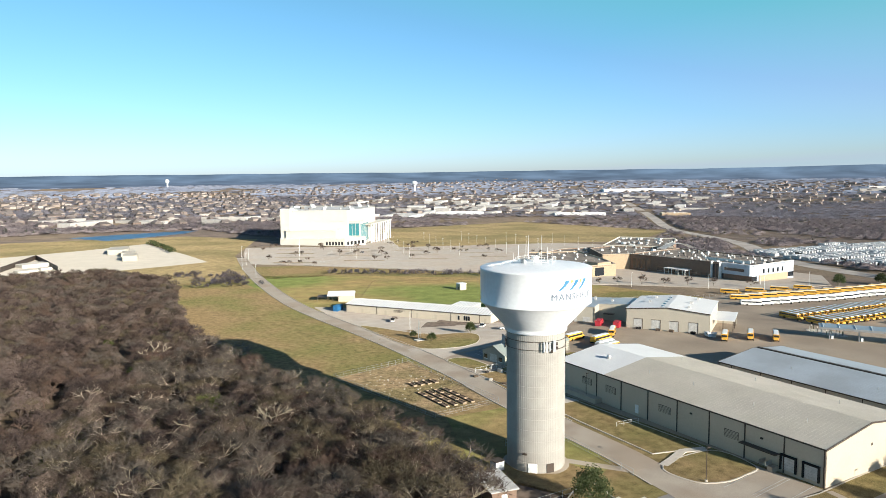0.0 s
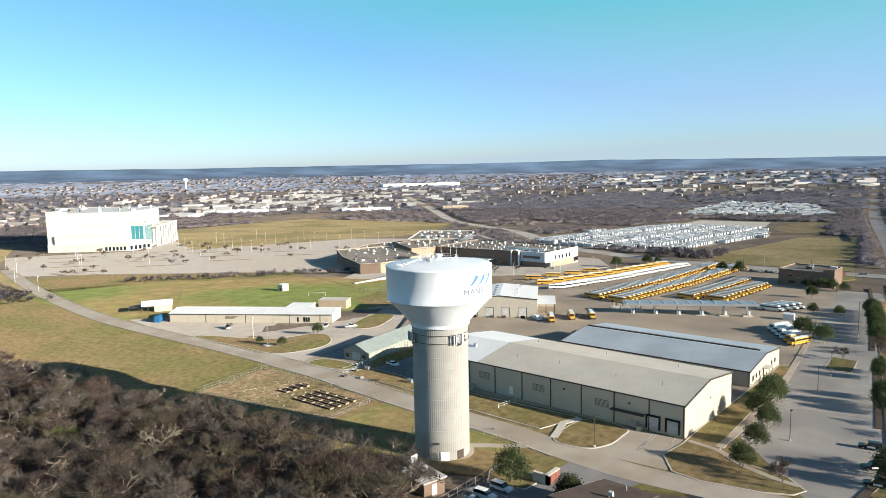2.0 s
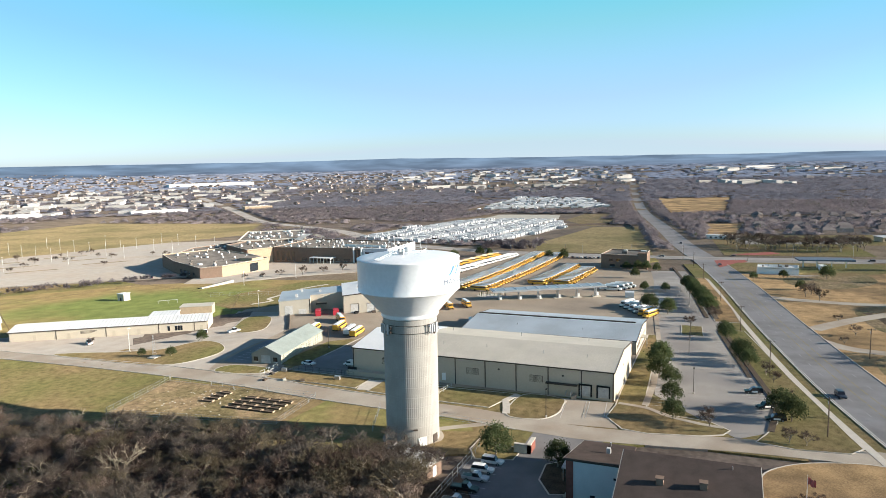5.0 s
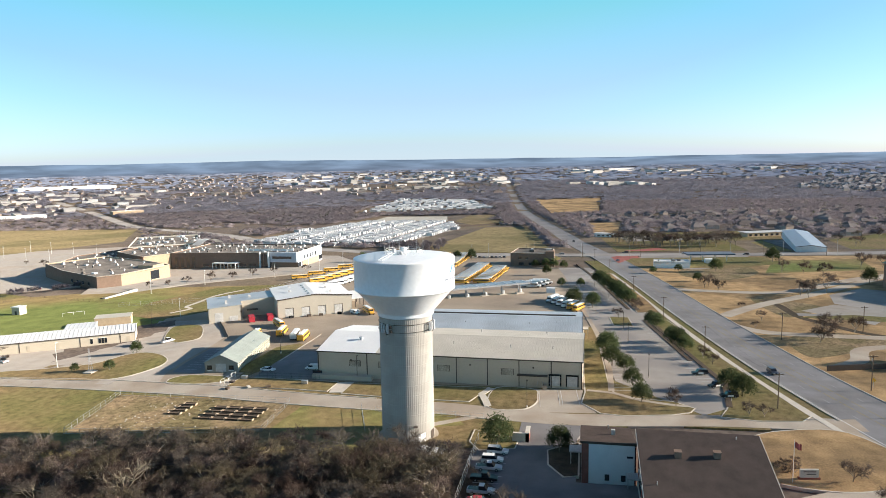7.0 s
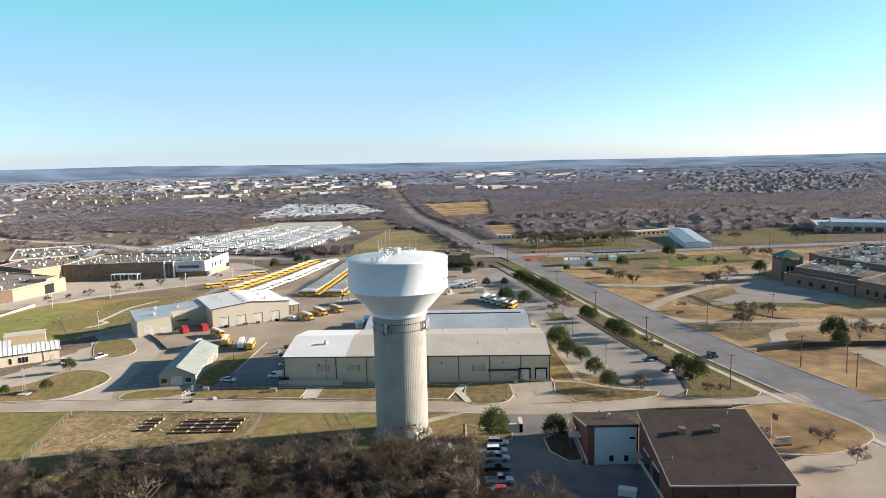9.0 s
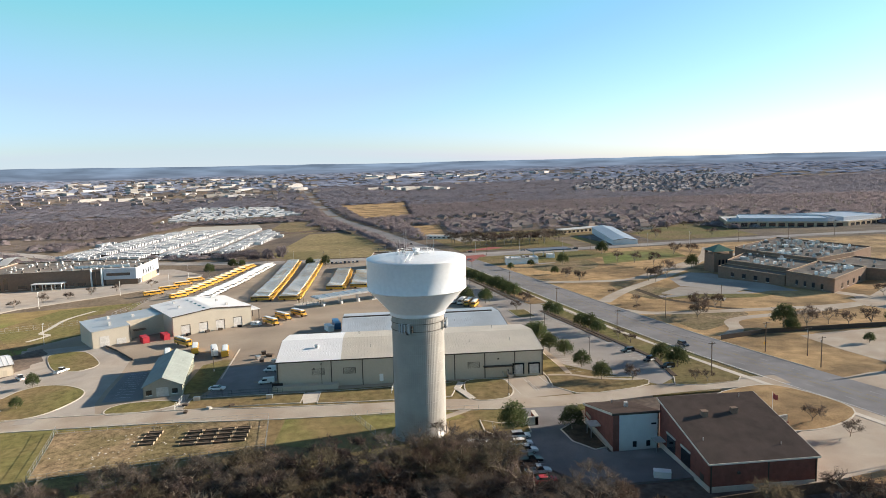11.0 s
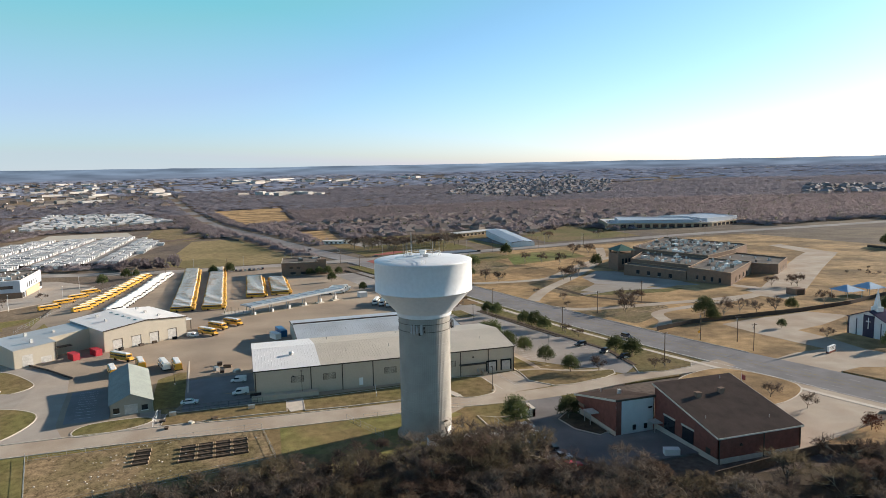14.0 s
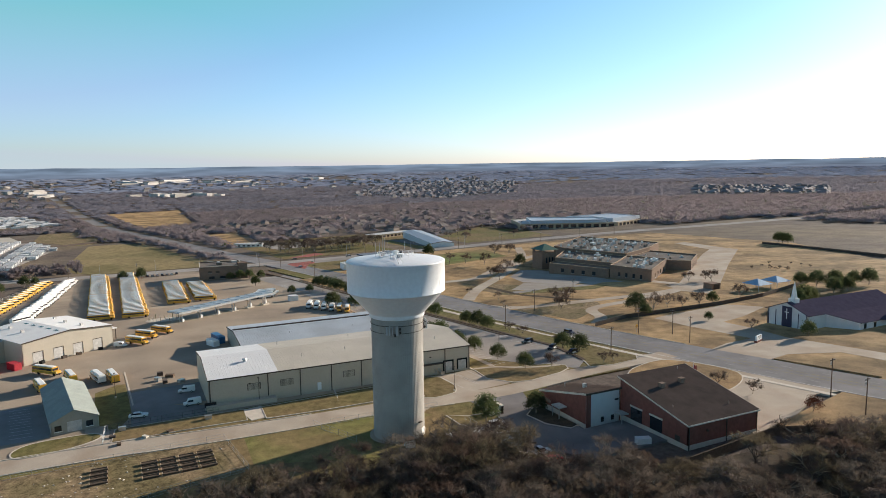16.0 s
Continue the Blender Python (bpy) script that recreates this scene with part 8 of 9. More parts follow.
island([(120, 40), (126, 37.5), (135, 34.5), (150, 33.5), (180, 38), (215, 43), (245, 47.5), (245, 39), (215, 34), (180, 28.5), (150, 23), (130, 19.5), (123, 18), (119, 21), (118, 32)], lawn, "grass verge with young trees beside the road", smooth=False)
island([(262, 50), (300, 55), (364.7, 65.0), (400, 70), (400, 57), (365, 52.5), (300, 43.5), (262, 40)], dry_lawn, "dry grass verge with young trees beside the road", smooth=False)
island([(231.8, 62.0), (231, 54), (250, 55), (250.7, 63.0)], lawn, "small tree island in the car park", smooth=False)
island([(82, 38), (79, 22), (90, 6.5), (112, 13), (111.5, 28), (104, 38), (95, 40)], dry_lawn, "dry lawn before the brick station")
island([(96, 78), (92, 82.5), (84, 82), (78, 78.5), (79, 75.5), (97.5, 75.4)], litter, "dark bare bed along the station wing", smooth=False)
island([(90, 98), (92, 90), (99, 89.5), (99.5, 96), (103, 101), (95, 101)], lawn, "small lawn with an oak by the gate", smooth=False)
ribbon("path", [(136.3, 101.3), (130.7, 103.3), (125.1, 101.4), (120.5, 100.1)], 2.0, 0.2, kerb_mat, "pale curved footpath", "path")
ribbon("path", smooth_line([(138.3, 73.5), (136.7, 66.0), (132, 60), (128.5, 52), (127.5, 47)]), 1.6, 0.21, concrete, "curved concrete footpath", "path")
ribbon("pavement", [(138.7, 66.5), (159.5, 66.2), (204.3, 68.0), (297.8, 78.0)], 1.8, 0.2, concrete, "concrete footway beside the car park", "pavement")
ribbon("pavement", offset_line([p for p in ROAD if 60 < p[0] < 420], 14.0), 1.9, 0.12, kerb_mat, "pale concrete roadside footway", "pavement")
ribbon("pavement", [(126.5, 145.3), (135.6, 146.8)], 6.0, 0.11, kerb_mat, "pale driveway strip", "pavement")
ribbon("pavement", [(128.1, 185.3), (140.5, 186.0)], 5.5, 0.11, concrete, "pale driveway strip", "pavement")
ribbon("path", [(99, 121), (112, 103), (117.6, 101.9)], 2.4, 0.1, concrete, "pale path to the tower", "path")
ribbon("kerb", offset_line([p for p in SERVICE if p[1] > 130], 4.5), 0.3, 0.2, kerb_mat, "pale concrete kerb", "kerb")
ribbon("kerb", offset_line([p for p in SERVICE if 92 < p[1] < 640], -4.5), 0.3, 0.2, kerb_mat, "pale concrete kerb", "kerb")
for s in (9.9, -9.9):
    ribbon("kerb", offset_line([p for p in ROAD if 120 < p[0] < 480], s), 0.3, 0.2, kerb_mat, "pale concrete kerb", "kerb", height=T)
ribbon("planter", [(268, 49.5), (300, 54.0), (365, 63.5), (398, 68)], 2.2, 0.3, soil, "dark planted strip along the car park", "planter")
ribbon("planter", [(128, 36.4), (150, 33.4), (180, 37.8), (244, 46.8)], 1.6, 0.3, soil, "dark planted strip along the car park", "planter")
sheet("pavement", [(498, 30), (488, 34), (494, 46), (505, 50)], 0.16, red_paving, "red brick traffic island", "pavement", height=T)
sheet("lawn", [(492, 118), (506, 112), (508, 96), (490, 92), (476, 100)], 0.16, green_field, "green corner lawn at the crossing", "lawn", height=T)
sheet("lawn", [(430, 42), (490, 50), (496, -60), (450, -60), (425, -20)], 0.05, lawn, "green lawn by the petrol station", "lawn", height=T)
# school drives across the road
ribbon("road", smooth_line([(172, -4), (182, -14), (200, -24), (206, -60), (215, -92), (236, -106)]), 5.5, 0.07, concrete, "pale school drive", "road")
ribbon("road", smooth_line([(256, 14), (285, -8), (330, -52), (400, -110), (470, -150)]), 7.0, 0.07, concrete, "pale school drive", "road")
ribbon("road", smooth_line([(262, -18), (258, -60), (268, -86)]), 6.0, 0.07, lot_asphalt, "grey drop-off lane", "road")
sheet("lawn", [(256, -15), (244, -60), (250, -75), (262, -40)], 0.1, lawn, "grass between school drives", "lawn")
sheet("lawn", [(86, 126), (97, 153), (116, 152), (115.5, 128), (113, 108), (106, 104), (100, 124)], 0.045, tower_lawn, "yellow-green lawn beside the water tower", "lawn")
# road lines
def dashes(line, shift, width, length, gap, m, label, f=None):
    pts = dense(line, 1.0)
    per = int(length + gap)
    i = 0
    bm = bmesh.new()
    off = offset_line(pts, shift)
    h = f or G
    while i + length < len(off):
        a, b = off[i], off[int(i + length)]
        d = Vector((b[0] - a[0], b[1] - a[1])).normalized() * width / 2
        q = [(a[0] - d.y, a[1] + d.x), (a[0] + d.y, a[1] - d.x), (b[0] + d.y, b[1] - d.x), (b[0] - d.y, b[1] + d.x)]
        bm.faces.new([bm.verts.new((x, y, h(x, y) + 0.078)) for x, y in q])
        i += per
    tagged(ob_from("road_marking", bm, m), label, "road marking", kind="structure")


main = [p for p in ROAD if 30 < p[0] < 480]
line_white = mat("line_white", (0.62, 0.61, 0.58), 0.7, 0.15, 1.0, 5.0, 0.0)
line_yellow = mat("line_yellow", (0.33, 0.26, 0.10), 0.8, 0.2, 1.0, 5.0, 0.0)
line_faded = mat("line_faded", (0.36, 0.355, 0.35), 0.8, 0.2, 1.0, 5.0, 0.0)
dashes(main, 4.6, 0.22, 3, 9, line_faded, "white dashed lane line", T)
dashes(main, -4.6, 0.22, 3, 9, line_faded, "white dashed lane line", T)
dashes(main, 1.6, 0.2, 6, 1, line_yellow, "faded yellow centre line", T)
dashes(main, -1.6, 0.2, 6, 1, line_yellow, "faded yellow centre line", T)
dashes(main, 9.2, 0.2, 12, 0, line_white, "white edge line", T)


def stall_lines(p, q, n, heading, length, m, label, lift=0.068, f=None):
    bm = bmesh.new()
    h = f or G
    d = Vector((math.cos(radians(heading)), math.sin(radians(heading))))
    s = Vector((-d.y, d.x)) * 0.07
    for i in range(n):
        t = i / (n - 1)
        a = Vector((p[0] + (q[0] - p[0]) * t, p[1] + (q[1] - p[1]) * t))
        b = a + d * length
        bm.faces.new([bm.verts.new((v.x, v.y, h(v.x, v.y) + lift)) for v in (a + s, a - s, b - s, b + s)])
    tagged(ob_from("stall_lines", bm, m), label, "parking lines", kind="structure")


stall_lines((150, 34.3), (244, 48), 34, 98, 5.4, line_white, "white parking stall lines")
stall_lines((139.7, 65.6), (204.4, 66.8), 24, -82, 5.4, line_white, "white parking stall lines")
stall_lines((270, 52), (395, 69), 44, 98, 5.4, line_white, "white parking stall lines")
stall_lines((260.4, 74.0), (379.2, 85.0), 40, -82, 5.4, line_white, "white parking stall lines")
stall_lines((142.2, 205.9), (167.7, 208.9), 11, -92, 5.2, line_white, "faded white parking stall lines", 0.07)
stall_lines((66, 91.4), (90.5, 91), 8, 90, 5.6, line_white, "white parking stall lines", 0.058)
for x, y in ((122.1, 86.0), (123.6, 80.7), (123.8, 79.9), (125.2, 75.4)):
    stall_lines((x, y), (x + 0.01, y), 2, 5, 13.5, line_white, "white dock bay line", 0.09)
stall_lines((143.8, 196.3), (158.0, 201.4), 9, 100, 5, line_white, "white parking stall lines", 0.06)
for k in range(8):
    stall_lines((205 + k * 22, 560 + k * 14), (205 + k * 22 + 60, 700 - 8 * k), 30, -25, 5.5, line_white, "white stall lines of the wide lot", 0.06, T)
sheet("pavement", [(138.9, 196.9), (138.9, 208.1), (169.6, 211.5), (170.6, 195.6)], 0.064, asphalt, "worn grey asphalt lot beside the greenhouse", "parking lot")
sheet("pavement", [(137.3, 156.8), (136.9, 177.6), (167.7, 177.3), (169.7, 156.0)], 0.056, asphalt, "worn grey asphalt lot beside the warehouse", "parking lot")

# ---- timber beds, stones ----
sheet("dirt", [(87, 205), (118.0, 212.2), (116.8, 156.7), (95, 155)], 0.05, dirt, "bare tan soil plot", "garden plot")
def bed(x, y, l, w):
    e = thing("planting_bed", x, y, "dark timber raised planting bed on bare soil", "planting bed", group="raised planting beds", rz=-88)
    for s in (-1, 1):
        rect_on(e, "side_board", -l / 2, l / 2, s * w / 2 - 0.08, s * w / 2 + 0.08, 0, 0.5, timber)
        rect_on(e, "end_board", s * l / 2 - 0.08, s * l / 2 + 0.08, -w / 2, w / 2, 0, 0.5, tan_brick)
    rect_on(e, "soil", -l / 2 + 0.08, l / 2 - 0.08, -w / 2 + 0.08, w / 2 - 0.08, 0, 0.35, soil)


for r in range(4):
    for c in range(4):
        bed(102 + r * 2.9, 174.5 - c * 4.1, 3.5, 1.25)
for r in range(4):
    bed(104.5 + r * 2.6, 185.0, 3.6, 1.25)
g = random.Random(3)
for i in range(90):
    x, y = g.uniform(91, 117), g.gauss(187, 10)
    e = thing("stone", x, y, "pale rough stone on bare soil", "stone", group="stones on the plot")
    bm = bmesh.new()
    bmesh.ops.create_icosphere(bm, subdivisions=1, radius=g.uniform(0.1, 0.32))
    for v in bm.verts:
        v.co *= g.uniform(0.7, 1.2)
    part("stone_body", bm, pale_stone, e)

# ---- poles, lamps, fences ----
def utility_pole(x, y, h=10.0, rz=8.0, f=None):
    e = thing("utility_pole", x, y, "weathered timber utility pole with a crossarm", "utility pole", group="utility poles", rz=rz, z=(f or G)(x, y))
    bm = bmesh.new()
    tube(bm, [(0, 0, -0.8), (0, 0, h)], 0.17, 0.12, n=8)
    part("pole", bm, pole_wood, e)
    part("crossarm", boxes((-0.08, 0.08, -1.3, 1.3, h - 0.55, h - 0.4)), pole_wood, e)
    for y_ in (-1.2, -0.5, 0.5, 1.2):
        part("insulator", boxes((-0.05, 0.05, y_ - 0.05, y_ + 0.05, h - 0.4, h - 0.2)), galv, e)
    bm = bmesh.new()
    tube(bm, [(0.3, 0, h - 1.9), (0.3, 0, h - 1.1)], 0.2, n=8)
    part("transformer", bm, galv, e)


POLES = [(61.2, 3.7), (46.9, 10.8), (128.5, 24.4), (185, 33.4), (245, 40.5), (317, 48), (395, 58), (462, 66), (147.8, -5), (139.4, -14.6), (126, -10), (211.4, 1.8), (225.7, -31)]
for i, (x, y) in enumerate(POLES):
    utility_pole(x, y, (10.5, 9.8, 9.9, 10.4)[i % 4])
for i in range(12):
    utility_pole(498 + (i % 2) * 2, 210 - i * 45, 11, 90, T)
lines = thing("overhead_wires", POLES[2][0], POLES[2][1], "thin black wires between the utility poles", "wires", z=0)
for a, b in zip(POLES[2:7], POLES[3:8]):
    for off in (-1.2, 1.2):
        pts = []
        for k in range(9):
            t = k / 8
            x, y = a[0] + (b[0] - a[0]) * t, a[1] + (b[1] - a[1]) * t + off
            pts.append((x - POLES[2][0], y - POLES[2][1], G(x, y) + 9.6 - 1.0 * math.sin(math.pi * t)))
        wire = bmesh.new()
        tube(wire, pts, 0.018, n=3, cap=False)
        part("wire", wire, black_paint, lines)


def lamp_post(x, y, h=8.0, arms=1, m=None, f=None, rz=0.0, label="dark steel car park lamp post", group="car park lamps"):
    e = thing("lamp_post", x, y, label, "lamp post", group=group, rz=rz, z=(f or G)(x, y))
    bm = bmesh.new()
    tube(bm, [(0, 0, 0.5), (0, 0, h)], 0.1, 0.07, n=6)
    part("post", bm, m or dark_trim, e)
    bm = bmesh.new()
    tube(bm, [(0, 0, -0.5), (0, 0, 0.6)], 0.28, n=10)
    part("footing", bm, kerb_mat, e)
    for k in range(arms):
        s = 1 if k == 0 else -1
        part("lamp_head", boxes((min(0, s * 0.9), max(0, s * 0.9), -0.2, 0.2, h - 0.06, h + 0.12)), m or dark_trim, e)


for x, y in ((153.9, 54.8), (201, 58), (223.2, 58.5), (138.8, 143.7), (121.1, 89.5), (296.7, 62.0), (339.3, 68.0), (164.6, 181.2)):
    lamp_post(x, y, 7.5)
for x, y in ((142.8, 255.4), (238, 268), (305, 330), (345, 318), (380, 285), (405, 262), (428, 280), (455, 262)):
    lamp_post(x, y, 9.0, 1, paint_white, T, label="pale lamp post by the school", group="school lamps")
for r in range(6):
    for c in range(7):
        x, y = 215 + c * 52 + r * 14, 590 + r * 38 - c * 8
        if inside(x, y, [(165, 585), (290, 455), (395, 440), (560, 430), (640, 560), (520, 760), (420, 830), (330, 720), (215, 760)]):
            lamp_post(x, y, 12.0, 2, paint_white, T, 30, "tall pale parking lot lamp with two heads", "parking lot lamps")
for x, y in ((163, 575), (150, 540), (143, 480), (178, 620), (180, 650)):
    lamp_post(x, y, 10.0, 1, paint_white, T, label="pale roadside lamp post", group="roadside lamps")
for i in range(10):
    lamp_post(505, 190 - i * 38, 11, 1, galv, T, label="grey street lamp at the cross road", group="street lamps")


def fence(line, h, step, label, m=None, mesh=True, f=None):
    hgt = f or G
    e = thing("fence", line[0][0], line[0][1], label, "fence", z=hgt(*line[0]))
    ox, oy, oz = e.location
    pts = dense(line, step) + [line[-1]]
    for x, y in pts:
        z = hgt(x, y) - oz
        bm = bmesh.new()
        tube(bm, [(x - ox, y - oy, z - 0.4), (x - ox, y - oy, z + h)], 0.05, n=5)
        part("post", bm, m or galv, e)
    bm = bmesh.new()
    for k in (1.0, 0.5, 0.06):
        tube(bm, [(x - ox, y - oy, hgt(x, y) - oz + h * k) for x, y in pts], 0.03, n=4)
    part("rail", bm, m or galv, e)
    return e


fence([(118.4, 212.2), (87, 205)], 1.6, 3.0, "grey chain-link fence round the soil plot")
fence([(117.1, 211.3), (117.1, 156.7), (95, 154.5)], 1.4, 4.0, "grey post and rail fence round the soil plot")
fence([(86.5, 205), (94.5, 154.5)], 1.4, 4.0, "grey chain-link fence by the wood")
fence([(114.7, 134.4), (98, 128)], 1.6, 3.0, "grey chain-link fence beside the tower lawn")
fence([(113.4, 130.0), (111, 100)], 1.5, 3.5, "grey chain-link fence along the road")
fence([(128.1, 184.4), (136.4, 183.8)], 1.8, 2.0, "pale slatted gate by the greenhouse", paint_white)
fence([(136.3, 183.5), (136.7, 156.8)], 1.8, 2.5, "dark fence before the shaded lot", dark_trim)
fence([(136.4, 121.9), (129.7, 123.0)], 1.3, 2.0, "white steel field gate", paint_white)
fence([(96, 99), (60, 98.5)], 2.0, 3.0, "grey chain-link fence behind parked cars")
fence([(150, 330), (205, 420), (290, 395), (262, 300), (215, 268)], 1.2, 5.0, "pale post fence round the paddock", pole_wood)
fence([(298.9, 261.4), (400, 252), (505, 225)], 2.0, 5.0, "tall chain-link fence of the bus yard")
fence([(257.0, 247.3), (282, 272), (273, 295), (262, 320)], 2.2, 5.0, "tall chain-link fence by the annex")
fence([(560, 240), (600, 225)], 2.2, 4.0, "tan board fence beside the storage yard", tan_brick, f=T)


def solid_fence(line, h, m, label, f=None):
    hgt = f or G
    bm = bmesh.new()
    for a, b in zip(line, line[1:]):
        d = Vector((b[0] - a[0], b[1] - a[1])).normalized()
        n = Vector((-d.y, d.x)) * 0.12
        vs = []
        for p in (a, b):
            for s in (-1, 1):
                for zz in (-0.5, h):
                    vs.append(bm.verts.new((p[0] + n.x * s, p[1] + n.y * s, hgt(*p) + zz)))
        for q in ((0, 4, 5, 1), (6, 2, 3, 7), (1, 5, 7, 3), (0, 1, 3, 2), (4, 6, 7, 5)):
            bm.faces.new([vs[i] for i in q])
    tagged(ob_from("board_fence", bm, m), label, "fence")


solid_fence([(47, 70), (50, 40), (40, 20)], 1.8, timber, "dark timber board fence behind the station")
solid_fence([(555, 250), (600, 268), (628, 275), (700, 450)], 2.4, dark_trim, "dark board fence round the storage yard", T)
solid_fence([(900, 250), (960, 175), (840, 150)], 2.4, dark_trim, "dark board fence by the field", T)
solid_fence([(168, 0), (173, -20), (171, -75), (174, -107), (190, -165)], 1.8, dark_trim, "dark board fence of the church lot")

# fuel canopy and pens in the yard
fc = thing("fuel_canopy", 295.7, 130.7, "long flat white fuelling canopy on steel posts", "canopy", rz=-58)
rect_on(fc, "roof", -30, 30, -4.5, 4.5, 5.4, 6.0, mat("canopy_top", (0.30, 0.36, 0.41), 0.5, 0.1, metal=0.2))
rect_on(fc, "fascia", -30.2, 30.2, -4.7, -4.5, 5.2, 6.05, galv)
for i in range(11):
    x = -28.5 + i * 5.7
    rect_on(fc, "cross_beam", x - 0.1, x + 0.1, -4.4, 4.4, 6.0, 6.2, paint_white)
for i in range(6):
    x = -26 + i * 10.4
    for y in (-0.9, 0.9):
        rect_on(fc, "post", x - 0.2, x + 0.2, y - 0.2, y + 0.2, -1, 5.4, galv)
    f = rect_on(fc, "fuel_pump", x + 0.7, x + 1.5, -0.5, 0.5, -0.5, 1.9, paint_white)
    rect_on(fc, "pump_island", x - 2, x + 2.2, -1.5, 1.5, -0.6, 0.2, kerb_mat)
pen = thing("parts_island", 291.4, 159.3, "kerbed island with upright pipes and low shrubs", "island")
bm = bmesh.new()
lathe(bm, [(8.5, -0.5), (8.5, 0.25), (8.0, 0.25)], 28)
for v in bm.verts:
    v.co.x *= 0.55
part("base", bm, kerb_mat, pen)
for i in range(22):
    a = i * 0.2856
    bm = bmesh.new()
    x, y = 3.6 * math.cos(a), 7.0 * math.sin(a)
    tube(bm, [(x, y, 0.2), (x, y, 1.6 + (i % 3) * 0.5)], 0.12, n=6)
    part("bollard", bm, pale_stone if i % 2 else evergreen, pen)

# odd things about the yard
def crate(x, y, l, w, h, m, label, rz=0.0, name="crate", cat="crate"):
    e = thing(name, x, y, label, cat, rz=rz)
    rect_on(e, "body", -l / 2, l / 2, -w / 2, w / 2, 0, h, m)
    rect_on(e, "lid", -l / 2 - 0.05, l / 2 + 0.05, -w / 2 - 0.05, w / 2 + 0.05, h, h + 0.1, m)


crate(228.1, 143.2, 10, 2.6, 2.8, blue_paint, "blue and white parked box trailer", 10, "box_trailer", "trailer")
crate(222.0, 146.0, 6, 2.5, 2.4, paint_white, "white parked box truck body", 20, "box_trailer", "trailer")
crate(314.6, 91.9, 4.5, 4.5, 2.8, stucco, "small pale cabin in the yard", 6, "cabin", "cabin")
crate(61.5, 70, 3.4, 1.8, 1.3, paint_white, "white utility trailer by the station", 70, "utility_trailer", "trailer")
for i, (x, y) in enumerate(((173.7, 166.8), (177.4, 168.7), (180.6, 164.9), (184.3, 167.7), (172.1, 162.1))):
    crate(x, y, 1.6 + 0.5 * (i % 3), 1.4, 0.9 + 0.3 * (i % 2), (dark_trim, galv, timber)[i % 3], "dark stacked yard equipment beside the warehouse", i * 33, "yard_equipment", "equipment")
for i, (x, y) in enumerate(((239.5, 186.2), (235.0, 193.6), (232.2, 198.4), (228.0, 205.3))):
    crate(x, y, 1.2, 1.8, 0.9, (rubber, timber, dark_trim)[i % 3], "tyres and crates stacked against the garage", i * 20, "tyre_stack", "tyres")
for x, y in ((132.6, 158.6), (134.8, 179.8)):
    crate(x, y, 0.9, 1.8, 1.1, galv, "grey cabinet beside the fence", 0, "utility_cabinet", "cabinet")
for i, (x, y) in enumerate(((125.6, 180.7), (127.3, 174.6), (131.1, 182.1), (128.2, 168.6))):
    crate(x, y, 1.5, 0.9, 0.5, (soil, pale_stone, dark_trim)[i % 3], "low heap of garden rubble on the verge", i * 40, "rubble_heap", "rubble")
fp = thing("flagpole", 81.9, 33.6, "white flagpole with a hanging flag", "flagpole")
bm = bmesh.new()
tube(bm, [(0, 0, -0.3), (0, 0, 9.0)], 0.07, 0.04, n=6)
part("pole", bm, paint_white, fp)
bm = bmesh.new()
rows = [[bm.verts.new((0.05, -0.1 - 0.25 * k, 8.6 - 0.12 * k - j * 1.3 + 0.1 * math.sin(k * 1.7))) for j in (0, 1)] for k in range(6)]
for k, r in enumerate(rows):
    for v in r:
        v.co.x += 0.15 * math.sin(k * 1.9)
for p, q in zip(rows, rows[1:]):
    bm.faces.new((p[0], p[1], q[1], q[0]))
part("flag", bm, mat("faded_flag", (0.30, 0.10, 0.10), 0.8, 0.2), fp)
bs = thing("station_sign", 84.0, 30.0, "low pale stone sign before the brick station", "sign", rz=8)
rect_on(bs, "panel", -0.25, 0.25, -1.8, 1.8, 0.5, 2.2, pale_stone)
rect_on(bs, "base", -0.4, 0.4, -2.1, 2.1, -0.4, 0.5, red_brick)
for i in range(2):
    rect_on(bs, "sign_bar", -0.29, -0.26, -1.2, 1.2 - i * 0.6, 1.7 - i * 0.5, 1.85 - i * 0.5, dark_trim)
ws = thing("warning_sign", 150.5, -6.5, "yellow diamond road sign on a post", "road sign", rz=10)
bm = bmesh.new()
box(bm, -0.03, 0.03, -0.55, 0.55, -0.55, 0.55, m=Matrix.Translation((0, 0, 2.4)) @ Matrix.Rotation(radians(45), 4, "X"))
part("sign_plate", bm, bus_yellow, ws)
part("post", boxes((-0.04, 0.04, -0.04, 0.04, -0.4, 2.4)), galv, ws)
rt = thing("radio_mast", 137.0, 237.5, "slender lattice mast on a concrete pad", "mast")
rect_on(rt, "pad", -1.6, 1.6, -1.6, 1.6, -0.3, 0.5, kerb_mat)
for a, b in ((-0.6, -0.6), (0.6, -0.6), (0, 0.7)):
    bm = bmesh.new()
    tube(bm, [(a, b, 0.4), (a * 0.2, b * 0.2, 8.5)], 0.06, n=4)
    part("leg", bm, galv, rt)
for k in range(7):
    s = 1 - k * 0.1
    bm = bmesh.new()
    q = [(-0.6 * s, -0.6 * s, 1 + k), (0.6 * s, -0.6 * s, 1 + k), (0, 0.7 * s, 1 + k), (-0.6 * s, -0.6 * s, 1 + k)]
    tube(bm, q, 0.03, n=3, cap=False)
    part("brace", bm, galv, rt)

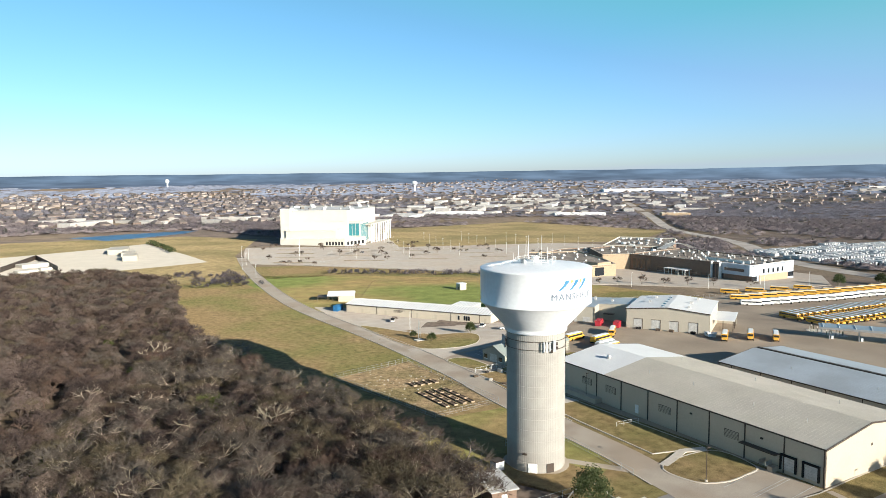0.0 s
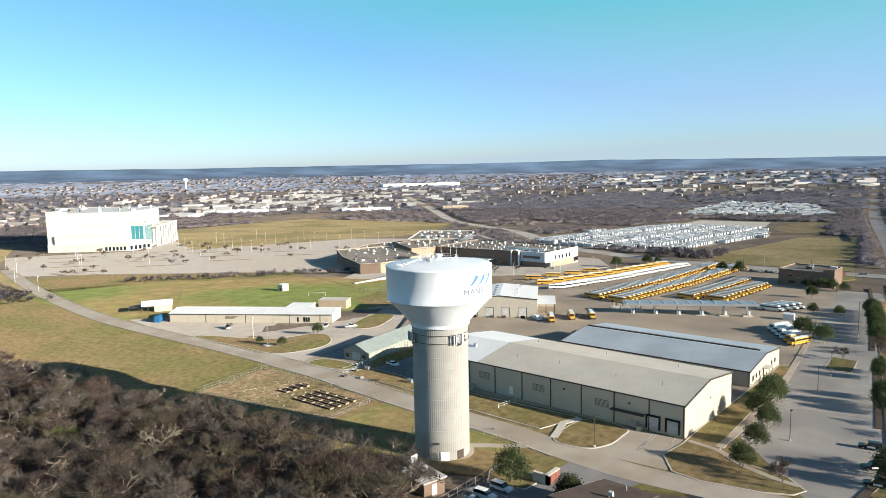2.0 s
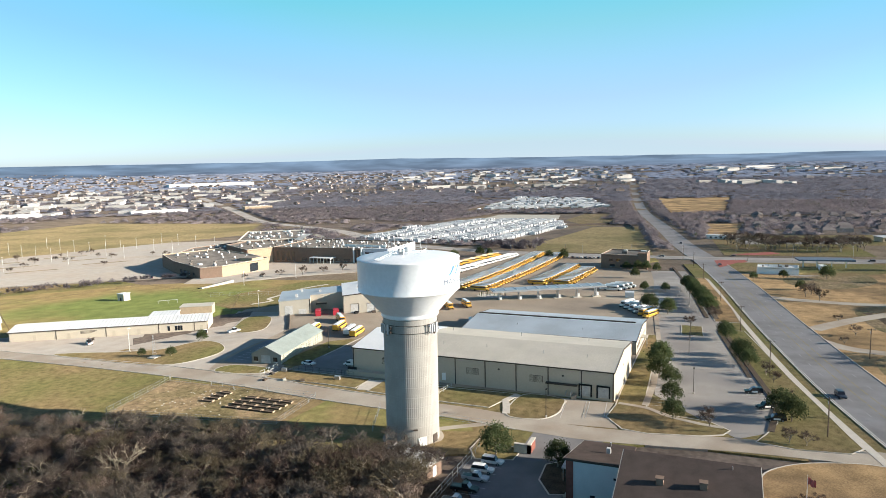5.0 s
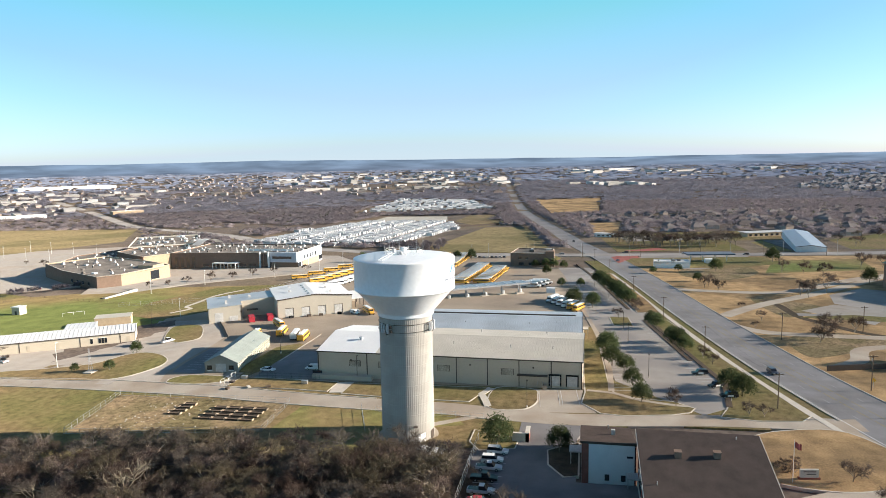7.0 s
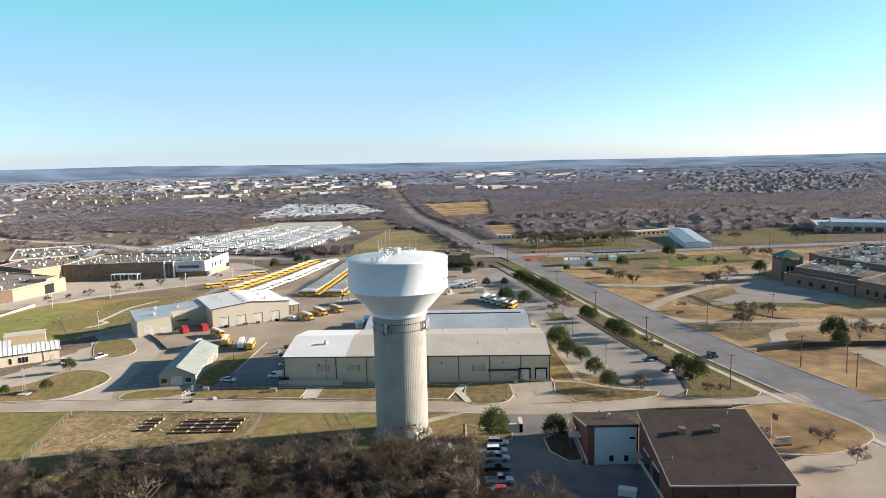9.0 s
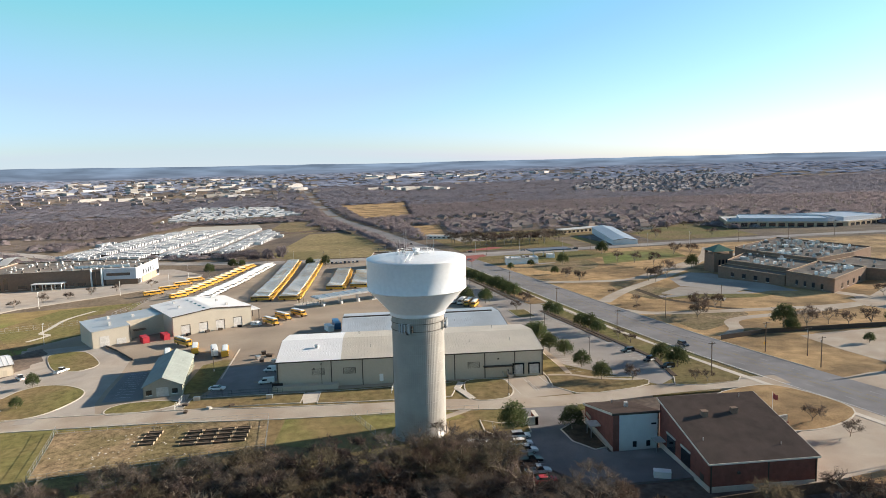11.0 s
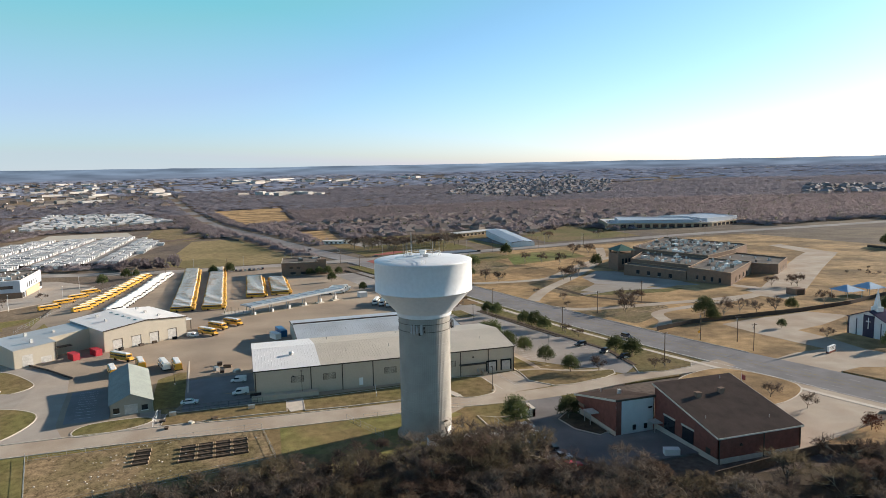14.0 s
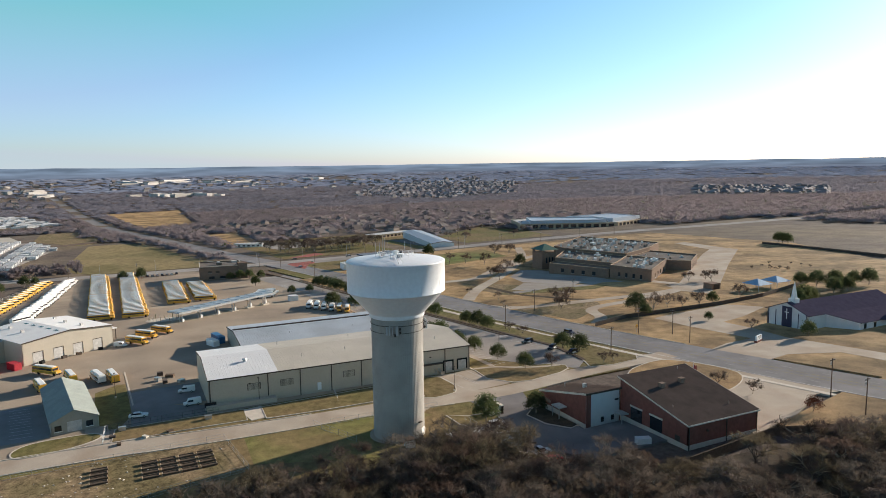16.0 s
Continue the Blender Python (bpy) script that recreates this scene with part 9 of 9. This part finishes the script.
# grass round the drives and the garage
island([(210.4, 254.3), (215.2, 249.6), (211.0, 240.3), (190.5, 227.9), (182.4, 226.2), (178.4, 230.1), (179.2, 233.5), (184.8, 241.5)], lawn, "brown grass island beside the offices")
sheet("lawn", [(229, 274), (249.0, 261.4), (257.6, 249.6), (281, 270), (299.6, 263.8), (344.3, 261.7), (330, 300), (276, 310), (240, 300)], 0.058, lawn, "brown grass behind the garage", "lawn")
ribbon("path", smooth_line([(246, 279), (258, 275), (264, 281), (276, 282), (300, 284), (322, 278)], n=5), 2.2, 0.09, kerb_mat, "pale gravel footpath", "path")
sheet("lawn", [(173.5, 186.9), (180.2, 180.7), (179.3, 178.3), (145.4, 177.2), (136.9, 180.5), (137.3, 183.9), (145.4, 186.5)], 0.07, lawn, "grass strip beside the greenhouse", "lawn")
ribbon("kerb", [(195.7, 178.3), (179.3, 177.7), (145.4, 176.4)], 0.5, 0.12, kerb_mat, "pale concrete kerb along the grass", "kerb")
solid_fence([(226.9, 241.5), (205.7, 226.7), (187.9, 214.9)], 0.7, dark_trim, "low dark retaining wall in the yard")
crate(457, -14, 6, 5, 3.0, paint_white, "small white petrol kiosk", 6, "kiosk", "kiosk")
crate(242.9, 178.7, 4.2, 1.8, 1.3, paint_white, "small white service cart by the garage", 30, "service_cart", "cart")
board = thing("notice_board", 139.4, 157.1, "dark framed notice board by the fence", "notice board")
rect_on(board, "panel", -0.08, 0.08, -1.6, 1.6, 0.9, 2.2, black_paint)
for y in (-1.4, 1.3):
    rect_on(board, "post", -0.06, 0.06, y, y + 0.1, -0.3, 0.9, galv)
fence([(136.4, 180.6), (137.0, 155.4)], 1.5, 3.0, "green mesh fence before the van yard", mat("green_mesh", (0.10, 0.15, 0.12), 0.7, 0.1))
solid_fence([(-11, 608), (14, 712), (26, 598)], 4.0, dark_trim, "dark wall round a gravel storage bay", T)
for x, y, l, w, h in ((10, 640, 20, 14, 3.0), (5, 595, 14, 9, 2.2), (18, 612, 8, 6, 2.0)):
    crate(x, y, l, w, h, pale_stone, "pale heap of stacked building blocks", 20, "block_stack", "blocks")
for x, y, l, w, h in ((86, 750, 36, 18, 5.0), (86, 668, 24, 12, 5.0), (90, 712, 22, 12, 4.0)):
    crate(x, y, l, w, h, tan_wall2, "tan walled shed on the gravel pad", 80, "pad_shed", "shed")
far_t = thing("water_tank_far", 690, 3900, "far white water tower over the town", "water tower", z=T(690, 3900))
bm = bmesh.new()
lathe(bm, [(4, -2), (4, 22), (10, 28), (10, 40), (1, 45)], 20)
part("tank", bm, paint_white, far_t)

ribbon("mulch_bed", [(451, 79), (400, 71), (330, 61), (270, 53.4)], 1.6, 0.24, soil, "dark mulch strip along the car park", "planting strip")
ribbon("mulch_bed", [(244, 48.6), (227, 46.4), (200, 42.6), (176, 39.4)], 1.4, 0.24, soil, "dark mulch strip along the car park", "planting strip")
sheet("lawn", [(742, 62), (750, 36), (957, 22), (960, 66)], 0.06, dry_lawn, "small pale field among houses", "field", height=T)
sheet("lawn", [(900, 218), (985, 165), (1260, 205), (1265, 290), (1050, 282)], 0.06, dirt, "brown bare field beyond the storage yard", "field", height=T)
sheet("drive", [(128, 300), (125.6, 220.2), (128.1, 206.0), (138.1, 209.7), (169.6, 213.0), (187.0, 215.9), (226.2, 242.6), (227, 272), (204.2, 261.4), (176, 300), (160, 322), (133, 342)], 0.062, lot_concrete, "pale grey concrete drive before the offices", "drive")
gi = random.Random(14)
for i in range(16):
    x, y = 205 + (i % 4) * 62 + (i // 4) * 16, 575 + (i // 4) * 44 - (i % 4) * 10
    ribbon("planting_strip", [(x - 16, y + 9), (x, y), (x + 16, y - 9)], 3.4, 0.14, dirt, "brown planting strip in the parking lot", "planting strip", height=T)
solid_fence([(340, -308), (285, -300), (226, -289)], 1.8, dark_trim, "dark board fence behind the dry field")
for i in range(12):
    x, y = 238 + gi.uniform(-16, 16), -200 + gi.uniform(-22, 22)
    plant_thing("young_tree", x, y, "thin staked young tree on dry grass", "tree", "young staked trees", SMALL[i % 3], 0.55, i)
sheet("pavement", [(117.7, 90.5), (137.7, 89.5), (138.3, 74.6), (130.5, 75.0), (118.9, 71.0)], 0.058, concrete, "pale concrete apron before the loading docks", "pavement")
goal = thing("pipe_frame", 236.7, 327, "white pipe frame in the paddock", "frame", rz=-50)
for x in (-5, 0, 4.9):
    rect_on(goal, "post", x, x + 0.12, -0.06, 0.06, -0.3, 1.8, paint_white)
rect_on(goal, "rail", -5, 5, -0.05, 0.05, 1.7, 1.82, paint_white)
